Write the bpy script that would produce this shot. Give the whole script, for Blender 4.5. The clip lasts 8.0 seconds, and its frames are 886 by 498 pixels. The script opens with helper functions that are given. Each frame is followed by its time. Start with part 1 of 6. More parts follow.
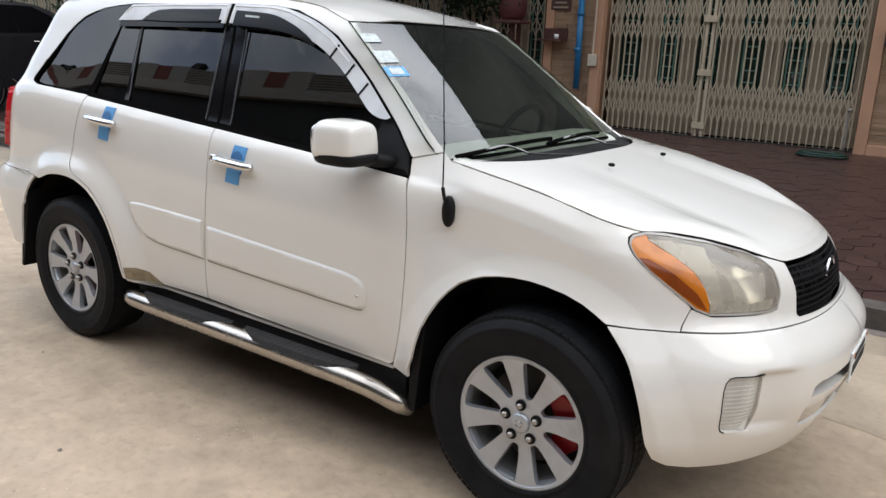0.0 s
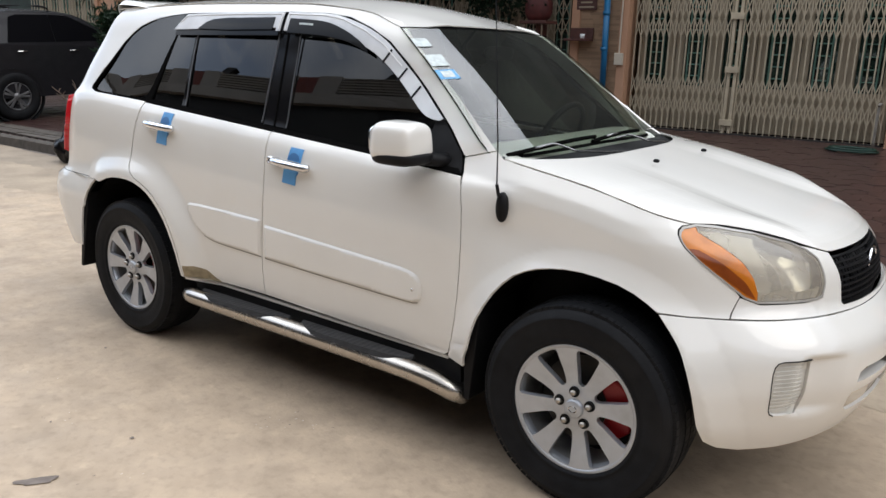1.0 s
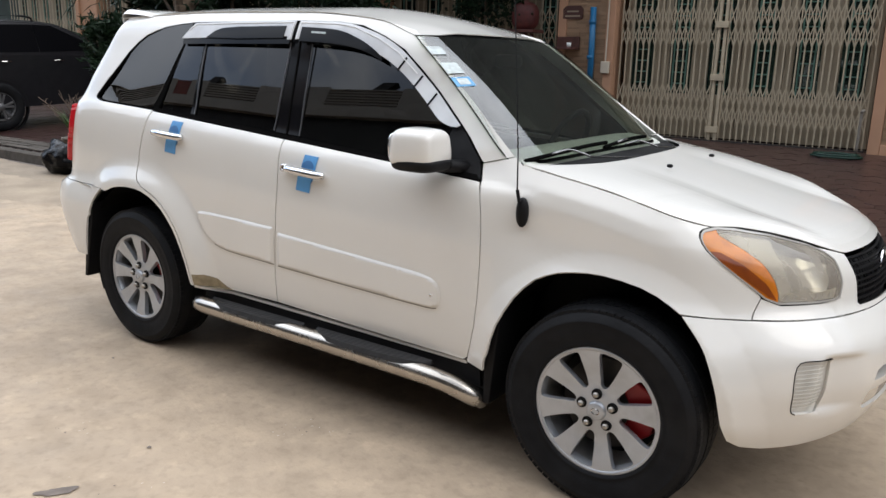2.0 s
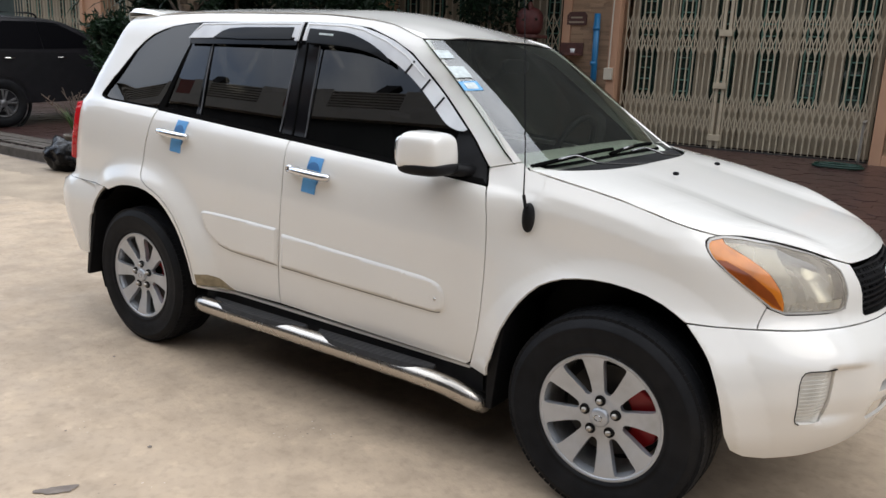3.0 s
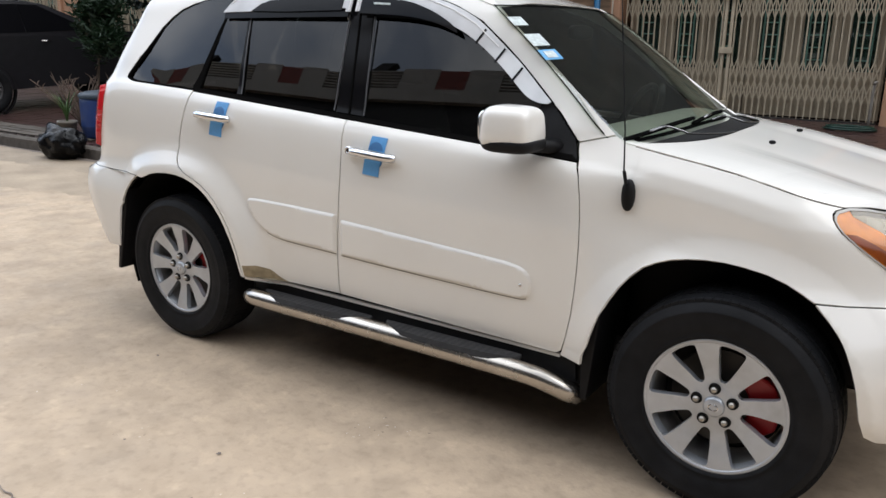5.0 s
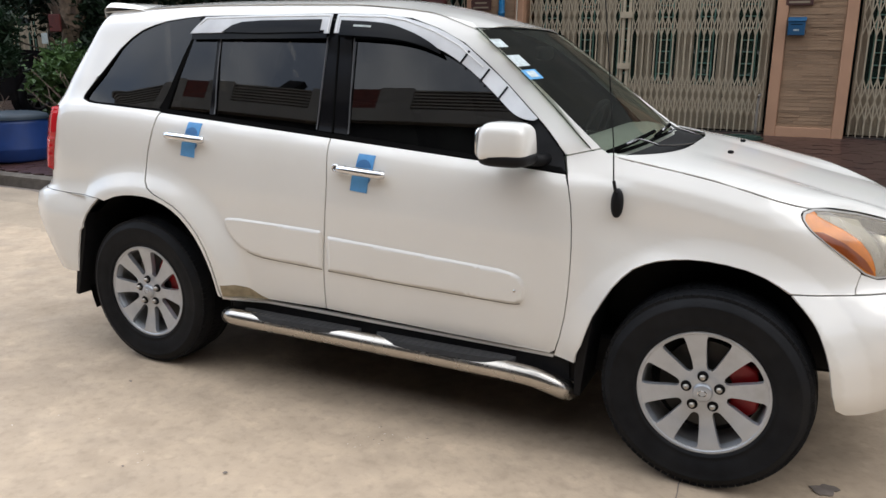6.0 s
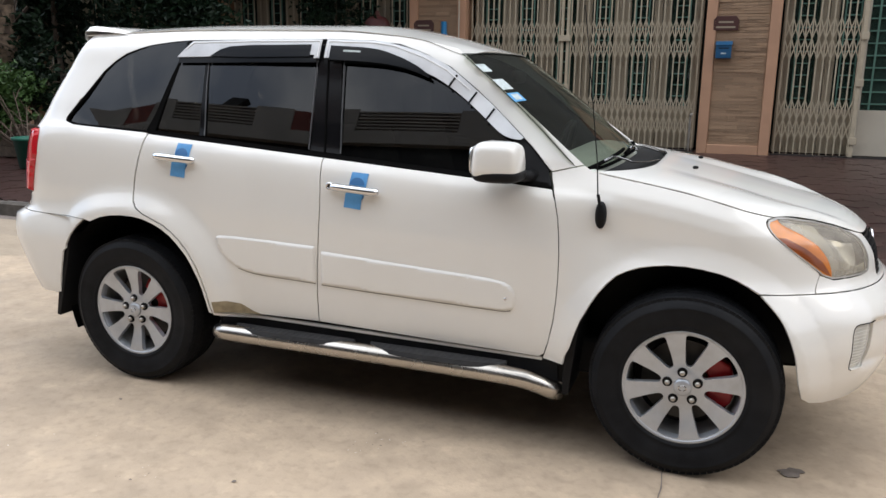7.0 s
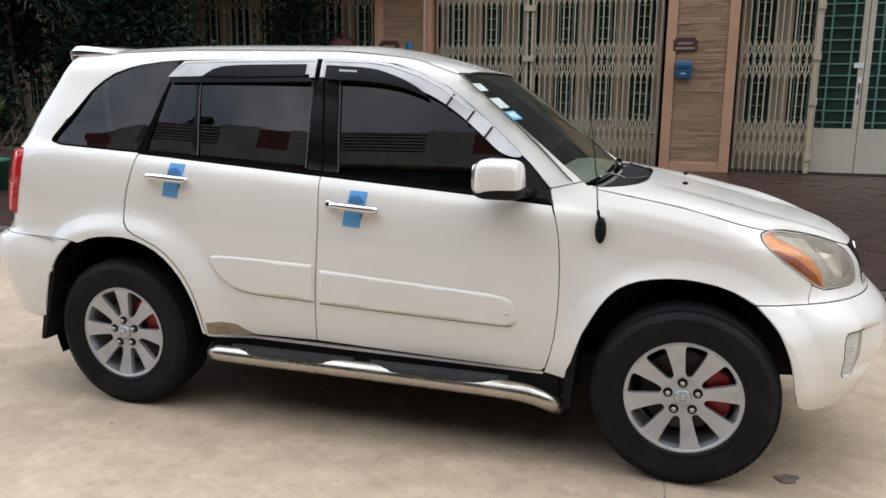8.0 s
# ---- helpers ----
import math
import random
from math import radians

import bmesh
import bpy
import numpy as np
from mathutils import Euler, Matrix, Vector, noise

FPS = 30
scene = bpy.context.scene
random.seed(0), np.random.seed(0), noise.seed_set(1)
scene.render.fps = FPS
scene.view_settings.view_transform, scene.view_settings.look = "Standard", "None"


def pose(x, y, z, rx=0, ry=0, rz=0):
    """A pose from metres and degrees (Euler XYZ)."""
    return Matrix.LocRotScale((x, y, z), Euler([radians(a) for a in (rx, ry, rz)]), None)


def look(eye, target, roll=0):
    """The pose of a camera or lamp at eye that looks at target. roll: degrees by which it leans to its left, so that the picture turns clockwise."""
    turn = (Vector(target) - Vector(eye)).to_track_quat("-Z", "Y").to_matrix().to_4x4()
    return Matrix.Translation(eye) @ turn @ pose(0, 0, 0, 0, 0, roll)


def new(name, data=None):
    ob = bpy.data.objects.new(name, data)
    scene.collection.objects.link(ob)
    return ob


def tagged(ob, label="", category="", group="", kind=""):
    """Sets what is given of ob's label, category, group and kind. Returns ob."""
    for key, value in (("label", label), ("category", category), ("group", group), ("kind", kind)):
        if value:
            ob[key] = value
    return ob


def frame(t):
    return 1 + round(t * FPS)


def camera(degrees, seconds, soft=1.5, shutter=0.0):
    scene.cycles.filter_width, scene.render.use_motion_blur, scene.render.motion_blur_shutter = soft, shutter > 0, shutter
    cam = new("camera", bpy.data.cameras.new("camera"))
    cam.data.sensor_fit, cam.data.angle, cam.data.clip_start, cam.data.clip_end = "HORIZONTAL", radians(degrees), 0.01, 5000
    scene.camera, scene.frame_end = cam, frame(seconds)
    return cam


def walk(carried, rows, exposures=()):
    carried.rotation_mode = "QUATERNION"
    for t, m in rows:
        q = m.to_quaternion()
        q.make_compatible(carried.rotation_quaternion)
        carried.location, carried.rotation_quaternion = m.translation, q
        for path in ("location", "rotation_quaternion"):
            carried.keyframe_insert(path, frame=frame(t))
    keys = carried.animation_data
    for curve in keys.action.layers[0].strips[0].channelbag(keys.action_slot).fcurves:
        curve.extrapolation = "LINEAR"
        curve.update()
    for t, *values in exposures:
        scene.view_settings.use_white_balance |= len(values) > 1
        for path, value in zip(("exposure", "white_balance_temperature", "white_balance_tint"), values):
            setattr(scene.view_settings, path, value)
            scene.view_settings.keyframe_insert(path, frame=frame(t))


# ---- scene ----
cam = camera(59.6, 8.0)
PATH = [
    (0, (2.271, -2.755, 1.446), (1.167, -1.163, 0.949), 2.6),
    (0.5, (2.31, -2.813, 1.451), (1.178, -1.245, 0.943), 3.1),
    (1, (2.253, -2.916, 1.45), (1.103, -1.357, 0.954), 1.6),
    (1.5, (2.188, -3.003, 1.441), (1.067, -1.418, 0.958), 0.9),
    (3, (2.139, -3.025, 1.441), (1.026, -1.43, 0.977), 2.4),
    (3.5, (2.112, -3.044, 1.438), (0.988, -1.458, 0.966), 2.2),
    (4, (2.062, -3.049, 1.427), (0.938, -1.471, 0.931), 2.3),
    (4.5, (1.924, -3.033, 1.41), (0.801, -1.464, 0.885), 1.8),
    (4.7, (1.851, -3.035, 1.411), (0.738, -1.46, 0.883), 1.5),
    (5.8, (1.511, -3.28, 1.433), (0.645, -1.548, 0.935), 0.0),
    (6, (1.485, -3.352, 1.432), (0.652, -1.6, 0.946), 0.6),
    (6.5, (1.443, -3.5, 1.439), (0.683, -1.708, 0.98), 1.6),
    (7, (1.34, -3.603, 1.444), (0.662, -1.773, 1.008), 0.7),
    (7.5, (1.22, -3.677, 1.438), (0.602, -1.82, 1.027), -0.3),
    (8, (1.188, -3.685, 1.438), (0.61, -1.81, 1.052), 0.6),
]
walk(cam, [(t, look(eye, target, roll)) for t, eye, target, roll in PATH], ((0, -.70), (4.5, -.70), (6, -.61), (8, -.54)))


# ---- light ----
SUN_EL, SUN_AZ = 50.0, 88.0        # degrees; azimuth from +y towards +x
world = bpy.data.worlds.new("sky")
scene.world = world
world.use_nodes = True
wt = world.node_tree
sky = wt.nodes.new("ShaderNodeTexSky")
sky.sky_type, sky.sun_disc = "NISHITA", False
sky.sun_elevation, sky.sun_rotation = radians(SUN_EL), radians(SUN_AZ)
sky.dust_density, sky.air_density = 2.0, 1.0
cloud_noise = wt.nodes.new("ShaderNodeTexNoise")
cloud_noise.inputs["Scale"].default_value, cloud_noise.inputs["Detail"].default_value = 4.2, 7.0
cloud_ramp = wt.nodes.new("ShaderNodeValToRGB")
cloud_ramp.color_ramp.elements[0].position, cloud_ramp.color_ramp.elements[1].position = 0.46, 0.60
cloud_ramp.color_ramp.elements[0].color, cloud_ramp.color_ramp.elements[1].color = (0.34, 0.34, 0.34, 1), (0.98, 0.98, 0.98, 1)
cloud_mix = wt.nodes.new("ShaderNodeMix")
cloud_mix.data_type = "RGBA"
grey_noise = wt.nodes.new("ShaderNodeTexNoise")
grey_noise.inputs["Scale"].default_value, grey_noise.inputs["Detail"].default_value = 2.4, 7.0
grey_ramp = wt.nodes.new("ShaderNodeValToRGB")
grey_ramp.color_ramp.elements[0].position, grey_ramp.color_ramp.elements[1].position = 0.38, 0.66
grey_ramp.color_ramp.elements[0].color, grey_ramp.color_ramp.elements[1].color = (8.8, 9.4, 10.4, 1), (19.6, 20.3, 21.4, 1)
sky_shift = wt.nodes.new("ShaderNodeVectorMath")
sky_shift.operation = "ADD"
sky_shift.inputs[1].default_value = (7.7, 1.2, 3.9)
sky_from = wt.nodes.new("ShaderNodeTexCoord")
wt.links.new(sky_from.outputs["Generated"], sky_shift.inputs[0])
wt.links.new(sky_shift.outputs[0], grey_noise.inputs["Vector"])
wt.links.new(sky_shift.outputs[0], cloud_noise.inputs["Vector"])
wt.links.new(grey_noise.outputs["Fac"], grey_ramp.inputs["Fac"])
wt.links.new(grey_ramp.outputs["Color"], cloud_mix.inputs[7])
# an overcast sky is brighter overhead than at its rim
sky_dir = wt.nodes.new("ShaderNodeTexCoord")
sky_xyz = wt.nodes.new("ShaderNodeSeparateXYZ")
sky_lift = wt.nodes.new("ShaderNodeMapRange")
sky_lift.inputs["From Min"].default_value, sky_lift.inputs["From Max"].default_value = 0.0, 1.0
sky_lift.inputs["To Min"].default_value, sky_lift.inputs["To Max"].default_value = 0.62, 1.50
sky_gain = wt.nodes.new("ShaderNodeVectorMath")
sky_gain.operation = "SCALE"
wt.links.new(sky_dir.outputs["Generated"], sky_xyz.inputs[0])
wt.links.new(sky_xyz.outputs["Z"], sky_lift.inputs["Value"])
# and brighter towards the thin clouds low in the west
sun_side = wt.nodes.new("ShaderNodeVectorMath")
sun_side.operation = "DOT_PRODUCT"
sun_side.inputs[1].default_value = (-0.91, 0.10, 0.40)
sun_glow = wt.nodes.new("ShaderNodeMapRange")
sun_glow.inputs["From Min"].default_value, sun_glow.inputs["From Max"].default_value = 0.55, 0.95
sun_glow.inputs["To Min"].default_value, sun_glow.inputs["To Max"].default_value = 0.78, 2.2
sky_mul = wt.nodes.new("ShaderNodeMath")
sky_mul.operation = "MULTIPLY"
wt.links.new(sky_dir.outputs["Generated"], sun_side.inputs[0])
wt.links.new(sun_side.outputs["Value"], sun_glow.inputs["Value"])
wt.links.new(sky_lift.outputs[0], sky_mul.inputs[0])
wt.links.new(sun_glow.outputs[0], sky_mul.inputs[1])
# thin cloud high in the north, where the day is brightest
thin_side = wt.nodes.new("ShaderNodeVectorMath")
thin_side.operation = "DOT_PRODUCT"
thin_side.inputs[1].default_value = (0.10, 0.60, 0.79)
thin_glow = wt.nodes.new("ShaderNodeMapRange")
thin_glow.inputs["From Min"].default_value, thin_glow.inputs["From Max"].default_value = 0.86, 0.99
thin_glow.inputs["To Min"].default_value, thin_glow.inputs["To Max"].default_value = 1.0, 2.5
thin_mul = wt.nodes.new("ShaderNodeMath")
thin_mul.operation = "MULTIPLY"
wt.links.new(sky_dir.outputs["Generated"], thin_side.inputs[0])
wt.links.new(thin_side.outputs["Value"], thin_glow.inputs["Value"])
wt.links.new(sky_mul.outputs[0], thin_mul.inputs[0])
wt.links.new(thin_glow.outputs[0], thin_mul.inputs[1])
wt.links.new(thin_mul.outputs[0], sky_gain.inputs["Scale"])
gap_side = wt.nodes.new("ShaderNodeVectorMath")
gap_side.operation = "DOT_PRODUCT"
gap_side.inputs[1].default_value = (-0.83, -0.37, 0.42)
gap_amount = wt.nodes.new("ShaderNodeMapRange")
gap_amount.inputs["From Min"].default_value, gap_amount.inputs["From Max"].default_value = 0.90, 0.985
gap_amount.inputs["To Min"].default_value, gap_amount.inputs["To Max"].default_value = 1.0, 0.80
cloud_cover = wt.nodes.new("ShaderNodeMath")
cloud_cover.operation = "MULTIPLY"
wt.links.new(sky_dir.outputs["Generated"], gap_side.inputs[0])
wt.links.new(gap_side.outputs["Value"], gap_amount.inputs["Value"])
wt.links.new(gap_amount.outputs[0], cloud_cover.inputs[1])
wt.links.new(cloud_ramp.outputs["Color"], cloud_cover.inputs[0])
bg = wt.nodes["Background"]
bg.inputs["Strength"].default_value = 0.16
wt.links.new(cloud_noise.outputs["Fac"], cloud_ramp.inputs["Fac"])
# closed cloud overhead, broken lower down
over_head = wt.nodes.new("ShaderNodeMapRange")
over_head.inputs["From Min"].default_value, over_head.inputs["From Max"].default_value = 0.50, 0.72
cloud_total = wt.nodes.new("ShaderNodeMath")
cloud_total.operation = "MAXIMUM"
wt.links.new(sky_xyz.outputs["Z"], over_head.inputs["Value"])
wt.links.new(over_head.outputs[0], cloud_total.inputs[0])
wt.links.new(cloud_cover.outputs[0], cloud_total.inputs[1])
wt.links.new(cloud_total.outputs[0], cloud_mix.inputs[0])
sky_bright = wt.nodes.new("ShaderNodeVectorMath")
sky_bright.operation = "SCALE"
sky_bright.inputs["Scale"].default_value = 2.3
wt.links.new(sky.outputs["Color"], sky_bright.inputs[0])
wt.links.new(sky_bright.outputs[0], cloud_mix.inputs[6])
wt.links.new(cloud_mix.outputs[2], sky_gain.inputs[0])
wt.links.new(sky_gain.outputs[0], bg.inputs["Color"])

sun = new("sun", bpy.data.lights.new("sun", "SUN"))
sun.data.energy, sun.data.angle, sun.data.color = 1.0, radians(38), (1.0, 0.97, 0.93)
_el, _az = radians(SUN_EL), radians(SUN_AZ)
_from = Vector((math.sin(_az) * math.cos(_el), math.cos(_az) * math.cos(_el), math.sin(_el)))
sun.matrix_world = look(_from * 30, (0, 0, 0))


# ---- materials ----
def mat(name, color, rough=0.5, metal=0.0, var=0.0, scale=8.0, bump=0.0, bump_scale=60.0, coat=0.0, spec=0.5,
        stain=0.0, stain_color=(0.1, 0.08, 0.06), stain_scale=1.2, rand=0.0, rough_var=0.0, speck=0.0, wide=0.0, patch=0.0):
    """A surface with grain at one scale, stains at a larger one, relief, and a tint per object."""
    m = bpy.data.materials.new(name)
    m.use_nodes = True
    t = m.node_tree
    b = t.nodes["Principled BSDF"]
    b.inputs["Roughness"].default_value, b.inputs["Metallic"].default_value = rough, metal
    b.inputs["Coat Weight"].default_value, b.inputs["Specular IOR Level"].default_value = coat, spec
    b.inputs["Coat Roughness"].default_value = 0.04
    co = t.nodes.new("ShaderNodeTexCoord")
    out = None
    base = t.nodes.new("ShaderNodeRGB")
    base.outputs[0].default_value = (*color, 1)
    out = base.outputs[0]

    def noise_node(sc, detail=6.0):
        n = t.nodes.new("ShaderNodeTexNoise")
        n.inputs["Scale"].default_value, n.inputs["Detail"].default_value = sc, detail
        t.links.new(co.outputs["Object"], n.inputs["Vector"])
        return n

    def ramp(src, a, b2, c0, c1):
        r = t.nodes.new("ShaderNodeMapRange")
        r.inputs["From Min"].default_value, r.inputs["From Max"].default_value = a, b2
        r.inputs["To Min"].default_value, r.inputs["To Max"].default_value = c0, c1
        t.links.new(src, r.inputs["Value"])
        return r.outputs[0]

    def scaled(col, fac):
        v = t.nodes.new("ShaderNodeHueSaturation")
        t.links.new(fac, v.inputs["Value"])
        t.links.new(col, v.inputs["Color"])
        return v.outputs[0]

    if var:
        out = scaled(out, ramp(noise_node(scale).outputs["Fac"], 0.3, 0.7, 1 - var, 1 + var))
    if wide:
        out = scaled(out, ramp(noise_node(0.55, 4.0).outputs["Fac"], 0.32, 0.68, 1 - wide, 1 + wide))
    if rand:
        info = t.nodes.new("ShaderNodeObjectInfo")
        out = scaled(out, ramp(info.outputs["Random"], 0, 1, 1 - rand, 1 + rand))
    if speck:
        out = scaled(out, ramp(noise_node(26.0, 8.0).outputs["Fac"], 0.30, 0.50, 1 - speck, 1.0))
        out = scaled(out, ramp(noise_node(5.0, 10.0).outputs["Fac"], 0.62, 0.75, 1.0, 1 - speck * .8))
    if patch:
        out = scaled(out, ramp(noise_node(1.9, 13.0).outputs["Fac"], 0.53, 0.57, 1.0, 1 - patch))
        out = scaled(out, ramp(noise_node(2.9, 13.0).outputs["Fac"], 0.55, 0.60, 1.0, 1 + patch))
        out = scaled(out, ramp(noise_node(11.0, 12.0).outputs["Fac"], 0.60, 0.66, 1.0, 1 + patch))
    if stain:
        mx = t.nodes.new("ShaderNodeMix")
        mx.data_type = "RGBA"
        mx.inputs[7].default_value = (*stain_color, 1)
        t.links.new(ramp(noise_node(stain_scale, 9.0).outputs["Fac"], 0.5, 0.78, 0.0, stain), mx.inputs[0])
        t.links.new(out, mx.inputs[6])
        out = mx.outputs[2]
    t.links.new(out, b.inputs["Base Color"])
    if rough_var:
        t.links.new(ramp(noise_node(scale * 0.7).outputs["Fac"], 0.3, 0.7, max(0.02, rough - rough_var), rough + rough_var), b.inputs["Roughness"])
    if bump:
        bn = t.nodes.new("ShaderNodeBump")
        bn.inputs["Strength"].default_value, bn.inputs["Distance"].default_value = bump, 0.01
        t.links.new(noise_node(bump_scale, 5.0).outputs["Fac"], bn.inputs["Height"])
        t.links.new(bn.outputs[0], b.inputs["Normal"])
    return m


def glass(name, tint, ior=1.5, rough=0.0, haze=0.0, haze_color=(0.5, 0.5, 0.5)):
    m = bpy.data.materials.new(name)
    m.use_nodes = True
    t = m.node_tree
    t.nodes.remove(t.nodes["Principled BSDF"])
    tr, gl, mx, fr = (t.nodes.new(n) for n in ("ShaderNodeBsdfTransparent", "ShaderNodeBsdfGlossy", "ShaderNodeMixShader", "ShaderNodeFresnel"))
    tr.inputs[0].default_value = (*tint, 1)
    gl.inputs["Roughness"].default_value = rough
    fr.inputs["IOR"].default_value = ior
    t.links.new(fr.outputs[0], mx.inputs[0])
    clear = tr.outputs[0]
    if haze:
        df, hz, nz, mr = (t.nodes.new(n) for n in ("ShaderNodeBsdfDiffuse", "ShaderNodeMixShader", "ShaderNodeTexNoise", "ShaderNodeMapRange"))
        df.inputs[0].default_value = (*haze_color, 1)
        nz.inputs["Scale"].default_value = 3.0
        mr.inputs["To Min"].default_value, mr.inputs["To Max"].default_value = haze * .6, haze * 1.4
        t.links.new(nz.outputs["Fac"], mr.inputs["Value"])
        t.links.new(mr.outputs[0], hz.inputs[0])
        t.links.new(tr.outputs[0], hz.inputs[1])
        t.links.new(df.outputs[0], hz.inputs[2])
        clear = hz.outputs[0]
    t.links.new(clear, mx.inputs[1])
    t.links.new(gl.outputs[0], mx.inputs[2])
    t.links.new(mx.outputs[0], t.nodes["Material Output"].inputs["Surface"])
    return m


PAINT = mat("white_car_paint", (0.775, 0.755, 0.715), 0.45, coat=1.0, spec=0.10, stain=0.10, stain_color=(0.5, 0.46, 0.38), stain_scale=2.5)
PAINT.node_tree.nodes["Principled BSDF"].inputs["Coat Roughness"].default_value = 0.02
PAINT.node_tree.nodes["Principled BSDF"].inputs["Coat IOR"].default_value = 1.7
BLACK = mat("black_plastic", (0.009, 0.009, 0.010), 0.5, spec=0.14, var=0.2, scale=20, bump=0.08, bump_scale=300)
GLOSSBLACK = mat("gloss_black_film", (0.006, 0.006, 0.007), 0.10, spec=0.12)
RUBBER = mat("tyre_rubber", (0.0105, 0.011, 0.0125), 0.62, var=0.25, scale=14, bump=0.15, bump_scale=120, spec=0.12, stain=0.25, stain_color=(0.03, 0.027, 0.024), stain_scale=5)
SEAL = mat("rubber_seal", (0.006, 0.006, 0.006), 0.6, spec=0.0)
LINER = mat("arch_liner", (0.005, 0.005, 0.005), 0.9, spec=0.1)
FOGLENS = mat("ribbed_fog_glass", (0.60, 0.59, 0.55), 0.18, var=0.15, scale=12, coat=0.5)
CHROME = mat("chrome", (0.66, 0.66, 0.67), 0.08, metal=1.0, var=0.05, scale=6)
STEEL = mat("polished_steel", (0.47, 0.44, 0.40), 0.26, metal=1.0, var=0.1, scale=10, rough_var=0.08)
ALLOY = mat("silver_alloy", (0.47, 0.495, 0.535), 0.34, metal=0.6, var=0.05, scale=20, stain=0.25, stain_color=(0.16, 0.14, 0.12), stain_scale=9)
RED = mat("red_brake_paint", (0.36, 0.008, 0.012), 0.4)
TREADM = mat("grey_step_rubber", (0.028, 0.028, 0.029), 0.55, spec=0.3, var=0.2, scale=30, bump=0.2, bump_scale=200)
EDGEM = mat("bright_machined_edge", (0.62, 0.62, 0.61), 0.28, metal=0.6)
BARREL = mat("dirty_rim_barrel", (0.34, 0.335, 0.325), 0.42, metal=0.5, var=0.3, scale=12)
IRON = mat("brake_iron", (0.05, 0.045, 0.04), 0.5, metal=0.3, var=0.3)
TAPE = mat("blue_masking_tape", (0.10, 0.33, 0.66), 0.55, var=0.08, scale=40)
AMBER = mat("amber_lens", (0.55, 0.165, 0.010), 0.15, var=0.2, scale=14, coat=0.5, stain=0.3, stain_color=(0.80, 0.34, 0.07), stain_scale=7)
LAMPBACK = mat("lamp_reflector", (0.72, 0.68, 0.58), 0.24, metal=0.6, var=0.06, scale=9, bump=0.10, bump_scale=8)
LAMPBEZEL = mat("cream_lamp_bezel", (0.60, 0.56, 0.46), 0.35, var=0.08, scale=14)
AMBERLOW = mat("deep_amber_lens", (0.23, 0.050, 0.007), 0.15, var=0.2, scale=14, coat=0.5)
STRIPSHADE = mat("grey_strip_joint", (0.16, 0.15, 0.13), 0.6)
RUNLINE = mat("grey_window_run", (0.05, 0.05, 0.053), 0.35)
REDLENS = mat("red_lens", (0.52, 0.012, 0.02), 0.12, coat=0.6)
PINKLENS = mat("pale_red_lens", (0.75, 0.13, 0.14), 0.12, coat=0.6)
LIGHTVISOR = mat("clear_grey_visor_strip", (0.62, 0.635, 0.66), 0.2, var=0.12, scale=9, coat=0.6)
VISORLINE = mat("pale_visor_line", (0.80, 0.81, 0.82), 0.3)
SMOKE = mat("smoked_acrylic", (0.010, 0.011, 0.013), 0.08, spec=0.14)
WHITE = mat("white_card", (0.75, 0.78, 0.78), 0.5)
FADED = mat("faded_sticker", (0.50, 0.56, 0.56), 0.4, var=0.25, scale=60)
CYAN = mat("blue_sticker", (0.08, 0.33, 0.62), 0.4)
TAPESHADE = mat("taped_cup", (0.05, 0.17, 0.38), 0.5)
SEATM = mat("grey_fabric", (0.16, 0.155, 0.14), 0.9, var=0.2, scale=60)
DASH = mat("dash_plastic", (0.62, 0.64, 0.58), 0.6, var=0.1)
TINT = glass("tinted_glass", (0.05, 0.051, 0.053), 1.56)
INNER = bpy.data.materials.new("glass_inner_face")
INNER.use_nodes = True
INNER.node_tree.nodes.remove(INNER.node_tree.nodes["Principled BSDF"])
_tr = INNER.node_tree.nodes.new("ShaderNodeBsdfTransparent")
_tr.inputs[0].default_value = (0.9, 0.92, 0.9, 1)
INNER.node_tree.links.new(_tr.outputs[0], INNER.node_tree.nodes["Material Output"].inputs["Surface"])
SCREEN = glass("windscreen_glass", (0.80, 0.84, 0.79), 1.74, 0.0, 0.014, (0.44, 0.46, 0.43))
LENSEDGE = mat("pale_lens_edge", (0.36, 0.345, 0.32), 0.15, var=0.1, scale=20, coat=0.5)
CLEAR = glass("lamp_glass", (0.97, 0.94, 0.90), 1.5, 0.05, 0.28, (0.95, 0.85, 0.72))
CONCRETE = mat("concrete", (0.435, 0.338, 0.243), 0.75, var=0.10, scale=7.0, bump=0.25, bump_scale=70, stain=0.55, stain_color=(0.25, 0.195, 0.145), stain_scale=1.5, speck=0.13, rough_var=0.12, wide=0.08, patch=0.085)
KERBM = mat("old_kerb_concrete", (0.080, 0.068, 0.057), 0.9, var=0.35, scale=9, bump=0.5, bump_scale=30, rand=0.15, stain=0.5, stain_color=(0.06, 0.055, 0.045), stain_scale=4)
OPPDARK = mat("opposite_dark", (0.03, 0.028, 0.026), 0.7, var=0.3, scale=1)
TILE = mat("red_brown_paver", (0.044, 0.021, 0.018), 0.34, var=0.25, scale=7, bump=0.2, bump_scale=50, rand=0.25, stain=0.4, stain_color=(0.05, 0.03, 0.025), stain_scale=2)
JOINT = mat("paver_bed", (0.036, 0.022, 0.019), 0.9, var=0.2)
PEACH = mat("peach_render", (0.50, 0.285, 0.175), 0.7, var=0.06, scale=4, bump=0.1, stain=0.2, stain_color=(0.3, 0.19, 0.13))
STONE = mat("split_stone", (0.36, 0.235, 0.145), 0.8, var=0.20, scale=18, bump=0.5, bump_scale=45, rand=0.18)
